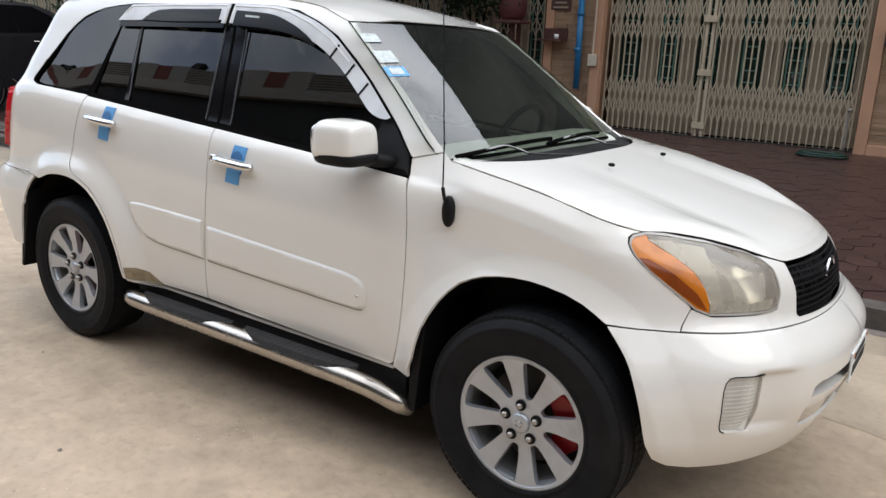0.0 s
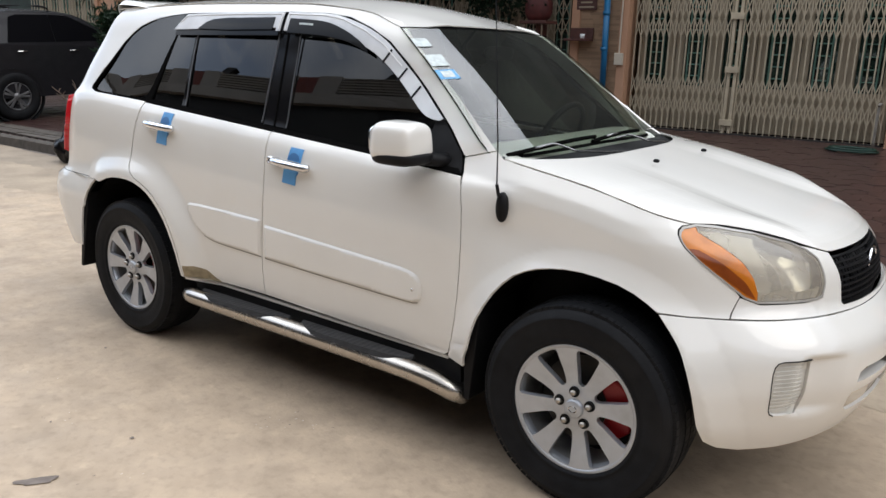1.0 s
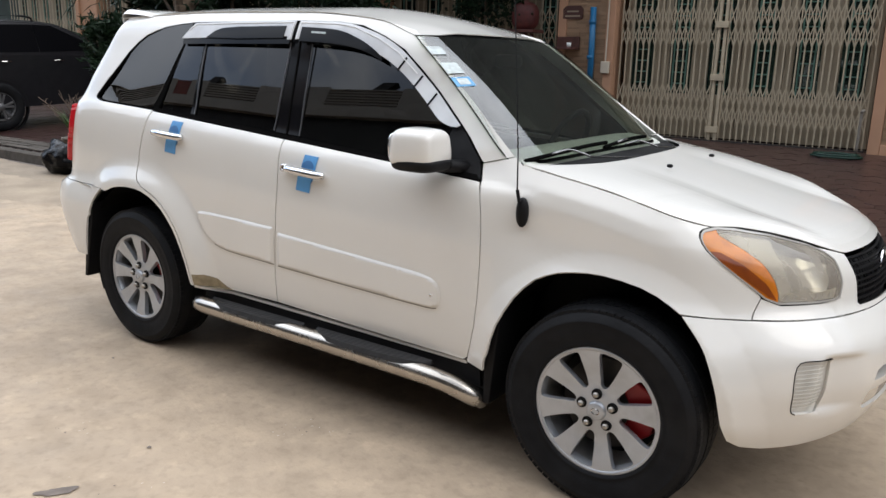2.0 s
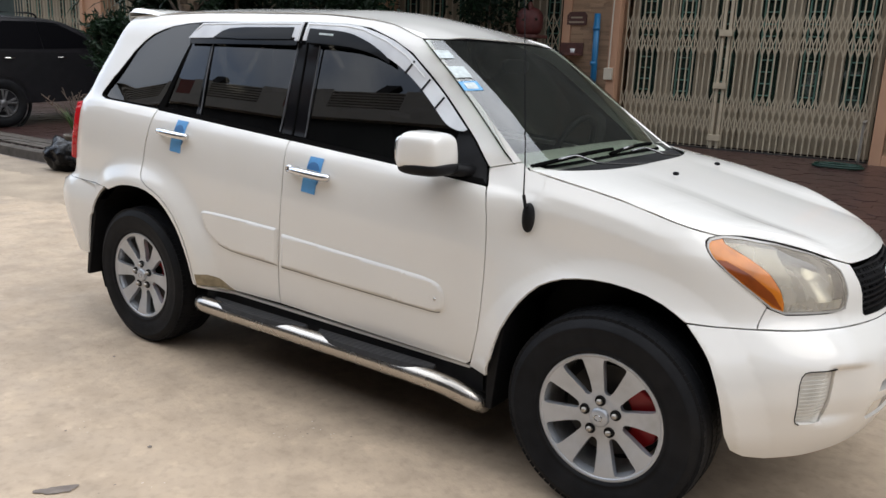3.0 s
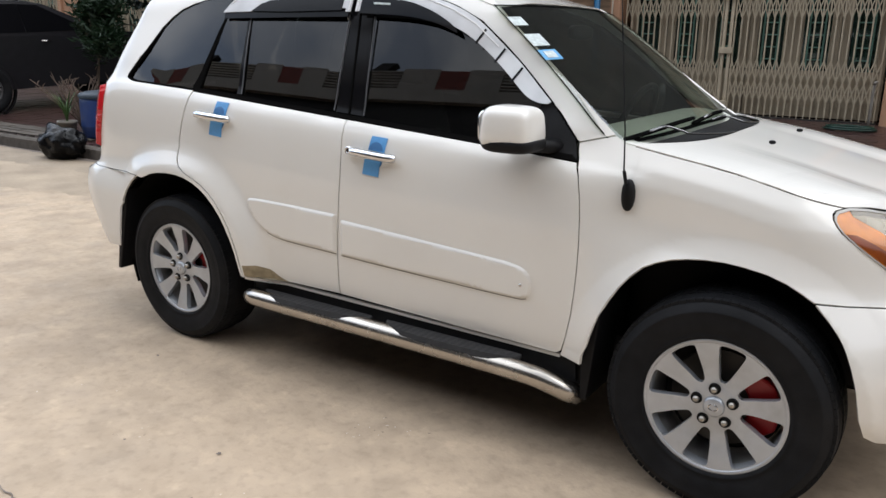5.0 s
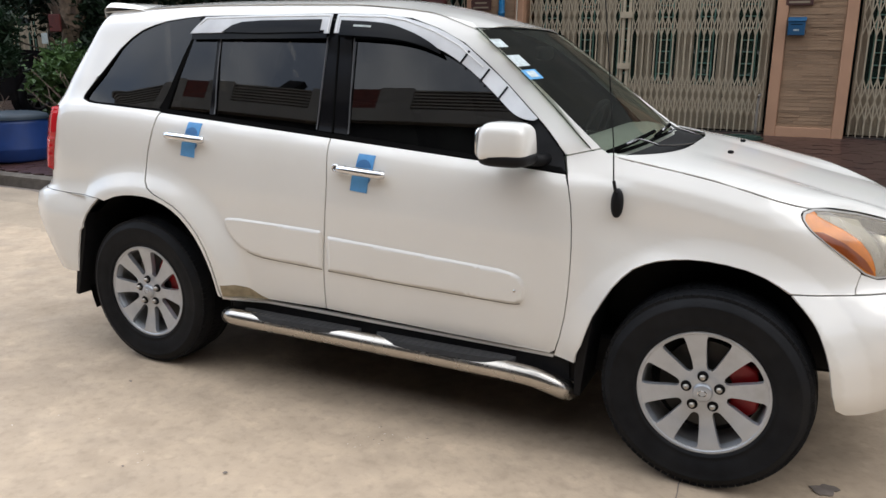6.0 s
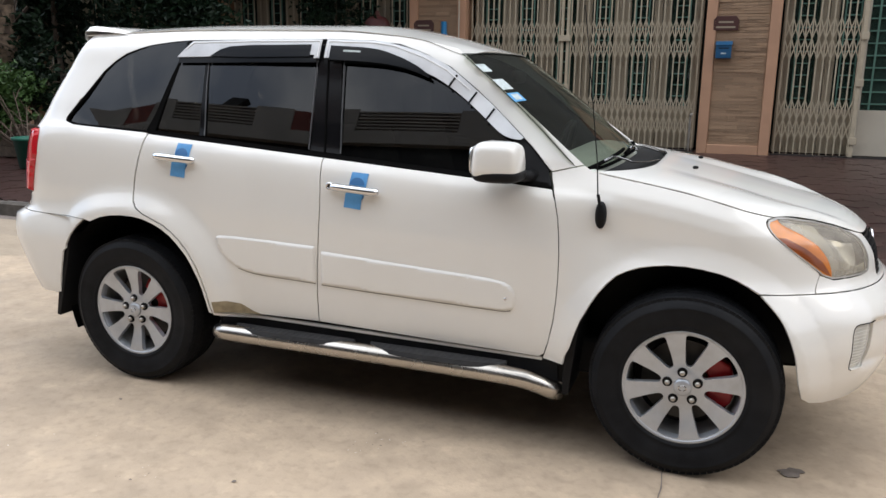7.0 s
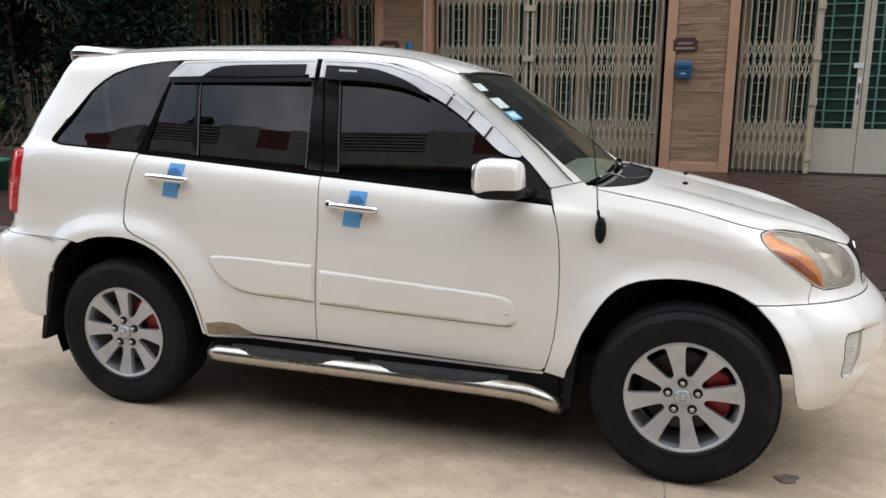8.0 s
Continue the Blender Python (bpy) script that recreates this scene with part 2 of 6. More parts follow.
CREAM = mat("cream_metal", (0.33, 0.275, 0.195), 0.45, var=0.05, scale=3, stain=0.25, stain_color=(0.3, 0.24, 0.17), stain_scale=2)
GATEM = mat("cream_gate_steel", (0.49, 0.415, 0.30), 0.5, var=0.1, scale=10, stain=0.3, stain_color=(0.28, 0.2, 0.13), stain_scale=6)
# like CREAM, with a lighter base colour
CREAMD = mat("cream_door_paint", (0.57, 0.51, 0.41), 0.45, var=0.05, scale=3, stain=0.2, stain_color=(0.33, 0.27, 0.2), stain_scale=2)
GREEN = mat("green_window_bar", (0.115, 0.235, 0.185), 0.5, var=0.1)
# near-black green: the shade of the unlit rooms is put into the colour
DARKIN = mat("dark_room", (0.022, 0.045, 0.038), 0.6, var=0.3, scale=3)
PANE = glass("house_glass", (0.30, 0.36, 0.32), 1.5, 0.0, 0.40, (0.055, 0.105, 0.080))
BLUEP = mat("blue_plastic", (0.007, 0.034, 0.150), 0.45, var=0.1, scale=10)
BLUEPIPE = mat("blue_pipe", (0.012, 0.15, 0.33), 0.4, var=0.08)
BROWN = mat("brown_plaque", (0.07, 0.025, 0.02), 0.5)
WOOD = mat("red_brown_wood", (0.085, 0.030, 0.023), 0.6, var=0.3, scale=14)
LEAF = mat("leaf", (0.009, 0.023, 0.010), 0.5, rand=0.2, var=.4, scale=3, spec=.22)
LEAFL = mat("light_leaf", (0.048, 0.095, 0.026), 0.5, rand=0.2, var=.3, scale=3, spec=.3)
DRY = mat("dry_palm_fibre", (0.16, 0.115, 0.08), 0.9, var=0.5, scale=12, bump=0.6, bump_scale=40)
TWIG = mat("bare_twig", (0.13, 0.095, 0.075), 0.9, var=0.2)
BARK = mat("bark", (0.10, 0.075, 0.055), 0.9, var=0.4, scale=14, bump=0.8, bump_scale=25)
# a darker alloy for the wheels of the charcoal car
DULLALLOY = mat("grimy_alloy", (0.17, 0.17, 0.175), 0.4, metal=0.6, var=0.2, scale=14)
DARKPAINT = mat("charcoal_car_paint", (0.016, 0.0155, 0.018), 0.22, spec=0.35, var=0.1)
WIPER = mat("satin_black_arm", (0.22, 0.22, 0.22), 0.25, metal=0.8)
BAG = mat("black_plastic_bag", (0.004, 0.004, 0.0045), 0.22, spec=0.14, bump=0.9, bump_scale=22)
SHADEGLASS = mat("dark_car_glass", (0.003, 0.003, 0.004), 0.45, spec=0.02)
POT = mat("grey_pot", (0.22, 0.20, 0.17), 0.8, var=0.2, bump=0.2)
OPPGREY = mat("opposite_grey", (0.16, 0.15, 0.145), 0.8, var=0.2, scale=1)
LETTERBLUE = mat("dark_blue_enamel", (0.012, 0.085, 0.19), 0.4, var=.1)
OPPOSITE = mat("opposite_render", (0.52, 0.48, 0.43), 0.8, var=0.08, scale=1, stain=0.2)
OPPRED = mat("opposite_red", (0.26, 0.065, 0.045), 0.7, var=0.15, scale=2)
DIRT = mat("dried_mud", (0.30, 0.24, 0.15), 0.9, var=0.25, scale=25)
EDGECONC = mat("grimy_gutter_concrete", (0.37, 0.295, 0.215), 0.8, var=0.14, scale=2.3, bump=0.12, bump_scale=55, stain=0.7, stain_color=(0.20, 0.16, 0.12), stain_scale=1.3, speck=0.12)
EDGECONCD = mat("damp_gutter_concrete", (0.31, 0.248, 0.182), 0.7, var=0.16, scale=2.0, bump=0.15, bump_scale=50, stain=0.7, stain_color=(0.15, 0.12, 0.09), stain_scale=1.6, speck=0.15)
CHIP = mat("pale_concrete_chip", (0.60, 0.52, 0.44), 0.9, var=0.2, scale=40)
DARKMARK = mat("dark_ground_stain", (0.17, 0.14, 0.12), 0.85, var=0.3, scale=16)


# ---- helpers ----
def from_bm(name, bm, material, parent=None, label="", smooth_shade=False):
    me = bpy.data.meshes.new(name)
    bm.to_mesh(me)
    bm.free()
    me.materials.append(material)
    if smooth_shade:
        for p in me.polygons:
            p.use_smooth = True
    ob = new(name, me)
    if parent is not None:
        ob.parent = parent
    if label:
        tagged(ob, label)
    return ob


def part(name, bm, material, parent, label="", smooth_shade=False):
    return from_bm(name, bm, material, parent, label, smooth_shade)


def box(x0, x1, y0, y1, z0, z1, bevel=0.0, bm=None, seg=2):
    b = bmesh.new() if bm is None else bm
    r = bmesh.ops.create_cube(b, size=1, matrix=Matrix.LocRotScale(((x0 + x1) / 2, (y0 + y1) / 2, (z0 + z1) / 2), None, (abs(x1 - x0), abs(y1 - y0), abs(z1 - z0))))
    if bevel:
        es = list({e for v in r["verts"] for e in v.link_edges})
        bmesh.ops.bevel(b, geom=es, offset=bevel, segments=seg, affect="EDGES", profile=0.5)
    return b


def rod(points, r, sides=8, bm=None, closed=False, taper=None, squash=1.0):
    """A round bar along points."""
    b = bmesh.new() if bm is None else bm
    pts = [Vector(p) for p in points]
    rings, n = [], len(pts)
    ref = None
    for i, p in enumerate(pts):
        d = ((pts[(i + 1) % n] - pts[i - 1]) if closed else (pts[min(i + 1, n - 1)] - pts[max(i - 1, 0)])).normalized()
        if ref is None:
            ref = Vector((0, 0, 1)) if abs(d.z) < 0.9 else Vector((1, 0, 0))
        a = d.cross(ref).normalized()
        c = a.cross(d).normalized()
        rr = r if taper is None else r * (1 + (taper - 1) * i / (n - 1))
        rings.append([b.verts.new(p + rr * (math.cos(2 * math.pi * k / sides) * a + squash * math.sin(2 * math.pi * k / sides) * c)) for k in range(sides)])
    for i in range(n if closed else n - 1):
        q, s2 = rings[i], rings[(i + 1) % n]
        for k in range(sides):
            b.faces.new((q[k], q[(k + 1) % sides], s2[(k + 1) % sides], s2[k]))
    if not closed:
        b.faces.new(rings[0][::-1])
        b.faces.new(rings[-1])
    return b


def lathe(profile, axis="y", sides=48, closed=False, bm=None, centre=(0, 0, 0)):
    """Turns (radius, along) pairs about an axis."""
    b = bmesh.new() if bm is None else bm
    rings = []
    for r, a in profile:
        ring = []
        for k in range(sides):
            t = 2 * math.pi * k / sides
            c, s2 = r * math.cos(t), r * math.sin(t)
            p = {"y": (c, a, s2), "z": (c, s2, a), "x": (a, c, s2)}[axis]
            ring.append(b.verts.new(Vector(p) + Vector(centre)))
        rings.append(ring)
    pairs = list(zip(rings, rings[1:])) + ([(rings[-1], rings[0])] if closed else [])
    for q, s2 in pairs:
        for k in range(sides):
            b.faces.new((q[k], q[(k + 1) % sides], s2[(k + 1) % sides], s2[k]))
    bmesh.ops.recalc_face_normals(b, faces=b.faces)
    return b


def prism(outline, lo, hi, axis="y", bm=None, bevel=0.0):
    """A flat outline pulled along an axis; outline pairs are (x, z) for y, (y, z) for x, (x, y) for z."""
    b = bmesh.new() if bm is None else bm
    put = {"y": lambda p, a: (p[0], a, p[1]), "x": lambda p, a: (a, p[0], p[1]), "z": lambda p, a: (p[0], p[1], a)}[axis]
    q = [b.verts.new(put(p, lo)) for p in outline]
    s2 = [b.verts.new(put(p, hi)) for p in outline]
    n = len(outline)
    fs = [b.faces.new(q), b.faces.new(s2[::-1])] + [b.faces.new((q[i], s2[i], s2[(i + 1) % n], q[(i + 1) % n])) for i in range(n)]
    bmesh.ops.recalc_face_normals(b, faces=fs)
    if bevel:
        bmesh.ops.bevel(b, geom=list({e for f in fs for e in f.edges}), offset=bevel, segments=2, affect="EDGES", profile=0.5)
    return b


def thing(name, label, category, place=(0, 0, 0), group="", kind=""):
    ob = new(name)
    ob.location = place
    return tagged(ob, label, category, group, kind)


def curve_points(knots, n=24, closed=False):
    """A smooth line through knots (Catmull-Rom)."""
    k = [Vector(p) for p in knots]
    m, out = len(k), []
    for i in range(m if closed else m - 1):
        p0 = k[(i - 1) % m] if closed or i else k[0]
        p1, p2 = k[i], k[(i + 1) % m]
        p3 = k[(i + 2) % m] if closed or i + 2 < m else k[-1]
        steps = max(1, n // (m - 1))
        for j in range(steps):
            t = j / steps
            out.append(0.5 * ((2 * p1) + (p2 - p0) * t + (2 * p0 - 5 * p1 + 4 * p2 - p3) * t * t + (3 * p1 - p0 - 3 * p2 + p3) * t ** 3))
    if not closed:
        out.append(k[-1])
    return out



# ---- ground, kerb, pavement ----
WALL_Y, KERB_Y = 8.60, 2.12


def pave_z(y):
    """The pavement rises towards the house."""
    return 0.13 + 0.255 * max(0, y - KERB_Y) / (WALL_Y - KERB_Y)


def ground_sheet():
    b = bmesh.new()
    xs = [-900, -200, -60, -20, *[-12 + i * .5 for i in range(49)], 20, 60, 200, 900]
    ys = [-900, -200, -60, -20, *[-8 + i * .5 for i in range(21)], 2.12, 9, 20, 60, 200, 900]
    vs = [[b.verts.new((x, y, 0 if -6 < y < 2.2 and -12 < x < 12 else -.004 + .004 * noise.noise((x * .1, y * .1, 0)) if abs(x) < 30 else -.02)) for y in ys] for x in xs]
    for i in range(len(xs) - 1):
        for j in range(len(ys) - 1):
            b.faces.new((vs[i][j], vs[i + 1][j], vs[i + 1][j + 1], vs[i][j + 1]))
    return tagged(from_bm("ground", b, CONCRETE), "beige stained concrete yard", "ground", kind="structure")


ground = ground_sheet()

pavement = tagged(from_bm("pavement", prism([(KERB_Y + .16, -.05), (WALL_Y + .6, -.05), (WALL_Y + .6, pave_z(WALL_Y + .6) - .014), (KERB_Y + .16, pave_z(KERB_Y) - .014)], -40, 30, "x"), JOINT), "sloping pavement of red-brown pavers", "pavement", kind="structure")

kerb = tagged(new("kerb"), "weathered concrete kerb beside the yard", "kerb", kind="structure")
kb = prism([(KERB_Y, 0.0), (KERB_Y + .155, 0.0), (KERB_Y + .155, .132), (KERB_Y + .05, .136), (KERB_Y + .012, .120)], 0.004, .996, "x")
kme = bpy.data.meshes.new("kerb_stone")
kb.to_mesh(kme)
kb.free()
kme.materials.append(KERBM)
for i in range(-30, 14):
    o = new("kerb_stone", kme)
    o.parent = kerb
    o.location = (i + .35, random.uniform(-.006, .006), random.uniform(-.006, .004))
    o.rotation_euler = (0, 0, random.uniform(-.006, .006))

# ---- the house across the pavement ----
facade = tagged(from_bm("wall_north", box(-40, 30, WALL_Y + .62, WALL_Y + .85, 0, 7.5), DARKIN), "house wall behind the gates, coloured dark for indoor shade", "wall", kind="structure")
slab = tagged(from_bm("upper_floor", box(-40, 30, WALL_Y - .10, WALL_Y + .85, 3.55, 9.7, .01), mat("weathered_upper_render", (0.105, 0.110, 0.095), 0.8, var=0.4, scale=0.8, stain=0.4)), "weathered grey-green upper storeys of the terrace", "wall", kind="structure")
floor_z = pave_z(WALL_Y)
BAYS = [(-21.39, -17.80), (-16.74, -13.15), (-12.09, -8.50), (-7.44, -3.85), (-2.79, .78), (1.87, 5.44)]
PIERS = [(-17.80, -16.74), (-13.15, -12.09), (-8.50, -7.44), (-3.85, -2.79), (.78, 1.87), (5.44, 6.50)]


def stone_mesh():
    b = box(-.5, .5, -.5, .5, -.5, .5)
    me = bpy.data.meshes.new("stone")
    b.to_mesh(me)
    b.free()
    me.materials.append(STONE)
    return me


SME = stone_mesh()


def pier(x0, x1, stones=True):
    p = tagged(new("pillar"), "peach pillar with a panel of split stone cladding", "pillar", "pillars of the terrace", "structure")
    p.location = (0, 0, 0)
    x0, x1, w = x0 + .05, x1 - .04, .145
    part("pier_core", box(x0 + .05, x1 - .05, WALL_Y + .01, WALL_Y + .60, floor_z - .05, 3.55), PEACH, p)
    part("pier_border", box(x0, x0 + w, WALL_Y - .05, WALL_Y + .30, floor_z - .04, 3.55, .012), PEACH, p)
    part("pier_border", box(x1 - w, x1, WALL_Y - .05, WALL_Y + .30, floor_z - .04, 3.55, .012), PEACH, p)
    part("pier_foot", box(x0 + w + .001, x1 - w - .001, WALL_Y - .05, WALL_Y + .25, floor_z - .04, floor_z + .125, .01), PEACH, p)
    if not stones:
        return p
    rnd = random.Random(int(x0 * 100) + 7)
    z = floor_z + .128
    while z < 3.5:
        h = rnd.choice((.030, .038, .046, .058))
        x = x0 + w + .004
        while x < x1 - w - .02:
            l = min(rnd.uniform(.14, .42), x1 - w - .004 - x)
            if x1 - w - .004 - (x + l) < .06:
                l = x1 - w - .004 - x
            d = rnd.uniform(.034, .046)
            o = new("stone", SME)
            o.parent = p
            o.location = (x + l / 2, WALL_Y + .01 - d / 2 + .012, z + h / 2)
            o.scale = (l - .004, d, h - .004)
            x += l
        z += h
    return p


# doors behind the gates: cream panels below, barred panes above
def shop_doors(x0, x1, closed=True):
    d = tagged(new("folding_doors"), "cream folding doors with green-barred panes", "door", "folding doors of the terrace", "structure")
    y = WALL_Y + .34
    n = 6
    w = (x1 - x0) / n
    for i in range(n):
        a, c = x0 + i * w, x0 + (i + 1) * w
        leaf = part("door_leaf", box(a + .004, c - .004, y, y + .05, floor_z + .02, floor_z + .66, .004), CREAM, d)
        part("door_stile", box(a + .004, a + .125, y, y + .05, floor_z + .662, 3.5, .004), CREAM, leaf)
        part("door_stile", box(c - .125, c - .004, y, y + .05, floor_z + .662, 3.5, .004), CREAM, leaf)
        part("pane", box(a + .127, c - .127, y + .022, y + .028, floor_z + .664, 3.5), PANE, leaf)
        for xx in (a + .20, c - .20):
            part("window_bar", box(xx - .010, xx + .010, y - .012, y + .008, floor_z + .665, 3.49), GREEN, leaf)
        z = floor_z + .80
        while z < 3.4:
            part("window_bar", box(a + .21, c - .21, y - .008, y + .004, z, z + .016), GREEN, leaf)
            z += .165
    return d


def scissor_gate(x0, x1, name_label, n_bars):
    g = tagged(new("scissor_gate"), name_label, "gate", "scissor gates", "structure")
    y = WALL_Y + .10
    z0, z1 = floor_z + .03, 3.5
    bars = [x0 + (x1 - x0) * i / n_bars for i in range(n_bars + 1)]
    bme = None
    for i, x in enumerate(bars):
        if bme is None:
            b = box(-.009, .009, -.008, .008, 0, z1 - z0)
            box(-.005, .005, -.006, .006, -.035, 0, 0, b)
            o = part("gate_bar", b, GATEM, g)
            bme = o.data
        else:
            o = new("gate_bar", bme)
            o.parent = g
        o.location = (x, y, z0 + .02)
    # crossing slats, in zones of two rows
    pitch = (x1 - x0) / n_bars
    sme = None
    for za, zb in ((.62, .90), (.90, 1.19), (1.735, 2.02), (2.02, 2.305), (2.83, 3.10), (3.10, 3.38)):
        for i in range(n_bars):
            for sg in (1, -1):
                h = zb - za
                if sme is None:
                    sme = {}
                key = (sg, round(h, 3))
                if key not in sme:
                    b = bmesh.new()
                    ln, an = math.hypot(pitch, h), math.atan2(h, pitch) * sg
                    bmesh.ops.create_cube(b, size=1, matrix=Matrix.Translation((0, -.014 - .004 * sg, 0)) @ Matrix.Rotation(-an, 4, "Y") @ Matrix.Diagonal((ln, .004, .014, 1)))
                    o = part("gate_slat", b, GATEM, g)
                    sme[key] = o.data
                else:
                    o = new("gate_slat", sme[key])
                    o.parent = g
                o.location = ((bars[i] + bars[i + 1]) / 2, y, (za + zb) / 2)
    return g


for i, (a, c) in enumerate(PIERS):
    pier(a, c, stones=i in (3, 4))
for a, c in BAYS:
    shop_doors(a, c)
    part("gate_track", box(a, c, WALL_Y + .06, WALL_Y + .16, floor_z - .005, floor_z + .012), OPPDARK, tagged(new("track"), "dark grimy floor track of the gate", "track", kind="structure"))

scissor_gate(-2.76, -1.33, "cream steel scissor gate, drawn shut", 16)
scissor_gate(-1.15, .75, "cream steel scissor gate, drawn shut", 22)
scissor_gate(1.90, 2.86, "cream steel scissor gate, half folded", 11)
scissor_gate(-7.40, -3.90, "cream steel scissor gate behind climbing plants", 26)
scissor_gate(-16.70, -13.20, "cream steel scissor gate at the end of the terrace", 22)
scissor_gate(-21.35, -17.85, "cream steel scissor gate at the end of the terrace", 22)
scissor_gate(-12.0, -8.55, "cream steel scissor gate in deep shade", 20)
lock = tagged(new("gate_lock_post"), "cream steel lock posts of the gate", "gate", kind="structure")
for xx in (-1.285, -1.195):
    part("lock_stile", box(xx - .022, xx + .022, WALL_Y + .075, WALL_Y + .125, floor_z + .01, 3.5, .004), GATEM, lock)
for zz in (.55, 1.30, 2.04, 2.80):
    part("lock_plate", box(-1.335, -1.145, WALL_Y + .045, WALL_Y + .075, zz - .045, zz + .045, .006), GATEM, lock)
post = tagged(new("gate_end_post"), "cream steel end post of the folded gate", "gate", kind="structure")
part("lock_stile", box(2.87, 2.93, WALL_Y + .07, WALL_Y + .13, floor_z + .01, 3.5, .004), GATEM, post)
for zz in (.62, 1.42, 2.05, 2.75):
    part("lock_plate", box(2.86, 2.96, WALL_Y + .05, WALL_Y + .07, zz - .05, zz + .05, .006), GATEM, post)

# entrance door in the open part of the bay
door = tagged(new("door_1"), "cream metal entrance doors with green-barred glass", "door", kind="structure")
y = WALL_Y + .22
for a, c in ((2.90, 3.545), (3.555, 4.20), (4.21, 4.855), (4.865, 5.40)):
    leaf = part("door_leaf", box(a, c, y, y + .05, floor_z + .02, floor_z + .66, .004), CREAMD, door)
    part("door_stile", box(a, a + .072, y, y + .05, floor_z + .662, 3.5, .004), CREAMD, leaf)
    part("door_stile", box(c - .072, c, y, y + .05, floor_z + .662, 3.5, .004), CREAMD, leaf)
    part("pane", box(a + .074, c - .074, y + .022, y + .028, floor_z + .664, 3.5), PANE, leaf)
    for xx in (a + .18, c - .18):
        part("window_bar", box(xx - .012, xx + .012, y - .012, y + .008, floor_z + .665, 3.49), GREEN, leaf)
    z = floor_z + .74
    while z < 3.4:
        part("window_bar", box(a + .075, c - .075, y - .008, y + .004, z, z + .018), GREEN, leaf)
        z += .165
part("door_handle", rod(curve_points([(3.50, y, 1.40), (3.50, y - .05, 1.42), (3.50, y - .05, 1.69), (3.50, y, 1.71)], 12), .014, 8), STEEL, door, "steel pull handle")
part("lock_plate", box(3.475, 3.525, y - .008, y - .001, 1.34, 1.77, .004), WHITE, door)
part("notice", box(3.41, 3.54, y - .016, y - .009, 1.90, 1.97), WHITE, door, "white paper notice")

# ---- the houses behind the camera, seen only as reflections ----
opp = tagged(new("wall_south"), "pale terraced house with dark balconies across the lane", "house", kind="structure")
OY = -13.0
opp.rotation_euler, opp.location = (0, 0, radians(2.4)), (-.54, .54, 0)
part("wall", box(-45, 40, OY - 4, OY, 0, 10.05), OPPDARK, opp)
part("balcony_edge", box(-45, 40, OY - .2, OY + .12, 10.05, 10.40), OPPOSITE, opp, "pale balcony edge")
part("upper_wall", box(-45, 40, OY - 4, OY - .3, 10.05, 11.0), OPPGREY, opp)
for n in range(-7, 7):
    x = n * 6.4 - 3.6
    part("louvre_back", box(x - 3.0, x - .02, OY - .29, OY - .12, 10.42, 11.06), OPPGREY, opp)
    for k in range(7):
        part("louvre", box(x - 3.0, x - .02, OY - .118, OY + .02, 10.44 + k * .09, 10.475 + k * .09), OPPOSITE, opp)
    part("roof_block", box(x, x + 1.3, OY - .29, OY + .02, 10.42, 11.08), OPPOSITE, opp)
    part("red_panel", box(x + 1.302, x + 2.3, OY - .29, OY, 10.42, 11.05), OPPRED, opp, "faded red wall panel")
    part("roof_block", box(x + 2.302, x + 3.38, OY - .29, OY + .02, 10.42, 11.08), OPPOSITE, opp)
for x in (-33, -21.8, -13.0, 3.0):
    part("roof_prop", prism([(x, 11.0), (x + .5, 11.0), (x + 1.9, 11.95), (x + 1.3, 11.95)], OY - 1.0, OY - .8, "y"), OPPDARK, opp)
west = tagged(from_bm("wall_west", box(-40.5, -40, -17, 9.45, 0, 6), OPPOSITE), "pale wall closing the lane", "wall", kind="structure")
east = tagged(from_bm("wall_east", box(30, 30.5, -17, 9.45, 0, 6), OPPOSITE), "pale wall closing the lane", "wall", kind="structure")

# sheet roof added out of view, only to shade the left gates
awning = tagged(new("awning"), "unseen grey sheet added to shade the left bays", "awning", kind="structure")
part("sheet", box(-10.5, -2.9, WALL_Y - 1.2, WALL_Y - .11, 3.58, 3.62, .004), POT, awning)
for x in (-10.2, -7, -3.2):
    part("rafter", box(x - .03, x + .03, WALL_Y - 1.15, WALL_Y - .12, 3.50, 3.578, .004), GATEM, awning)


# ---- the white car: its body surface ----
def smooth(t, x):
    """A monotone curve through (x, value) knots."""
    n = len(t)
    if x <= t[0][0]:
        return t[0][1]
    if x >= t[-1][0]:
        return t[-1][1]
    d = [(t[i + 1][1] - t[i][1]) / (t[i + 1][0] - t[i][0]) for i in range(n - 1)]
    m = [d[0]] + [0 if d[i - 1] * d[i] <= 0 else 2 * d[i - 1] * d[i] / (d[i - 1] + d[i]) for i in range(1, n - 1)] + [d[-1]]
    for i in range(n - 1):
        if x <= t[i + 1][0]:
            h = t[i + 1][0] - t[i][0]
            k = (x - t[i][0]) / h
            return (1 + 2 * k) * (1 - k) ** 2 * t[i][1] + k * (1 - k) ** 2 * h * m[i] + k * k * (3 - 2 * k) * t[i + 1][1] + k * k * (k - 1) * h * m[i + 1]


def ease(a, b, x):
    k = min(1, max(0, (x - a) / (b - a)))
    return k * k * (3 - 2 * k)


def belt(x):
    return 1.045 + (0.72 - x) * 0.073


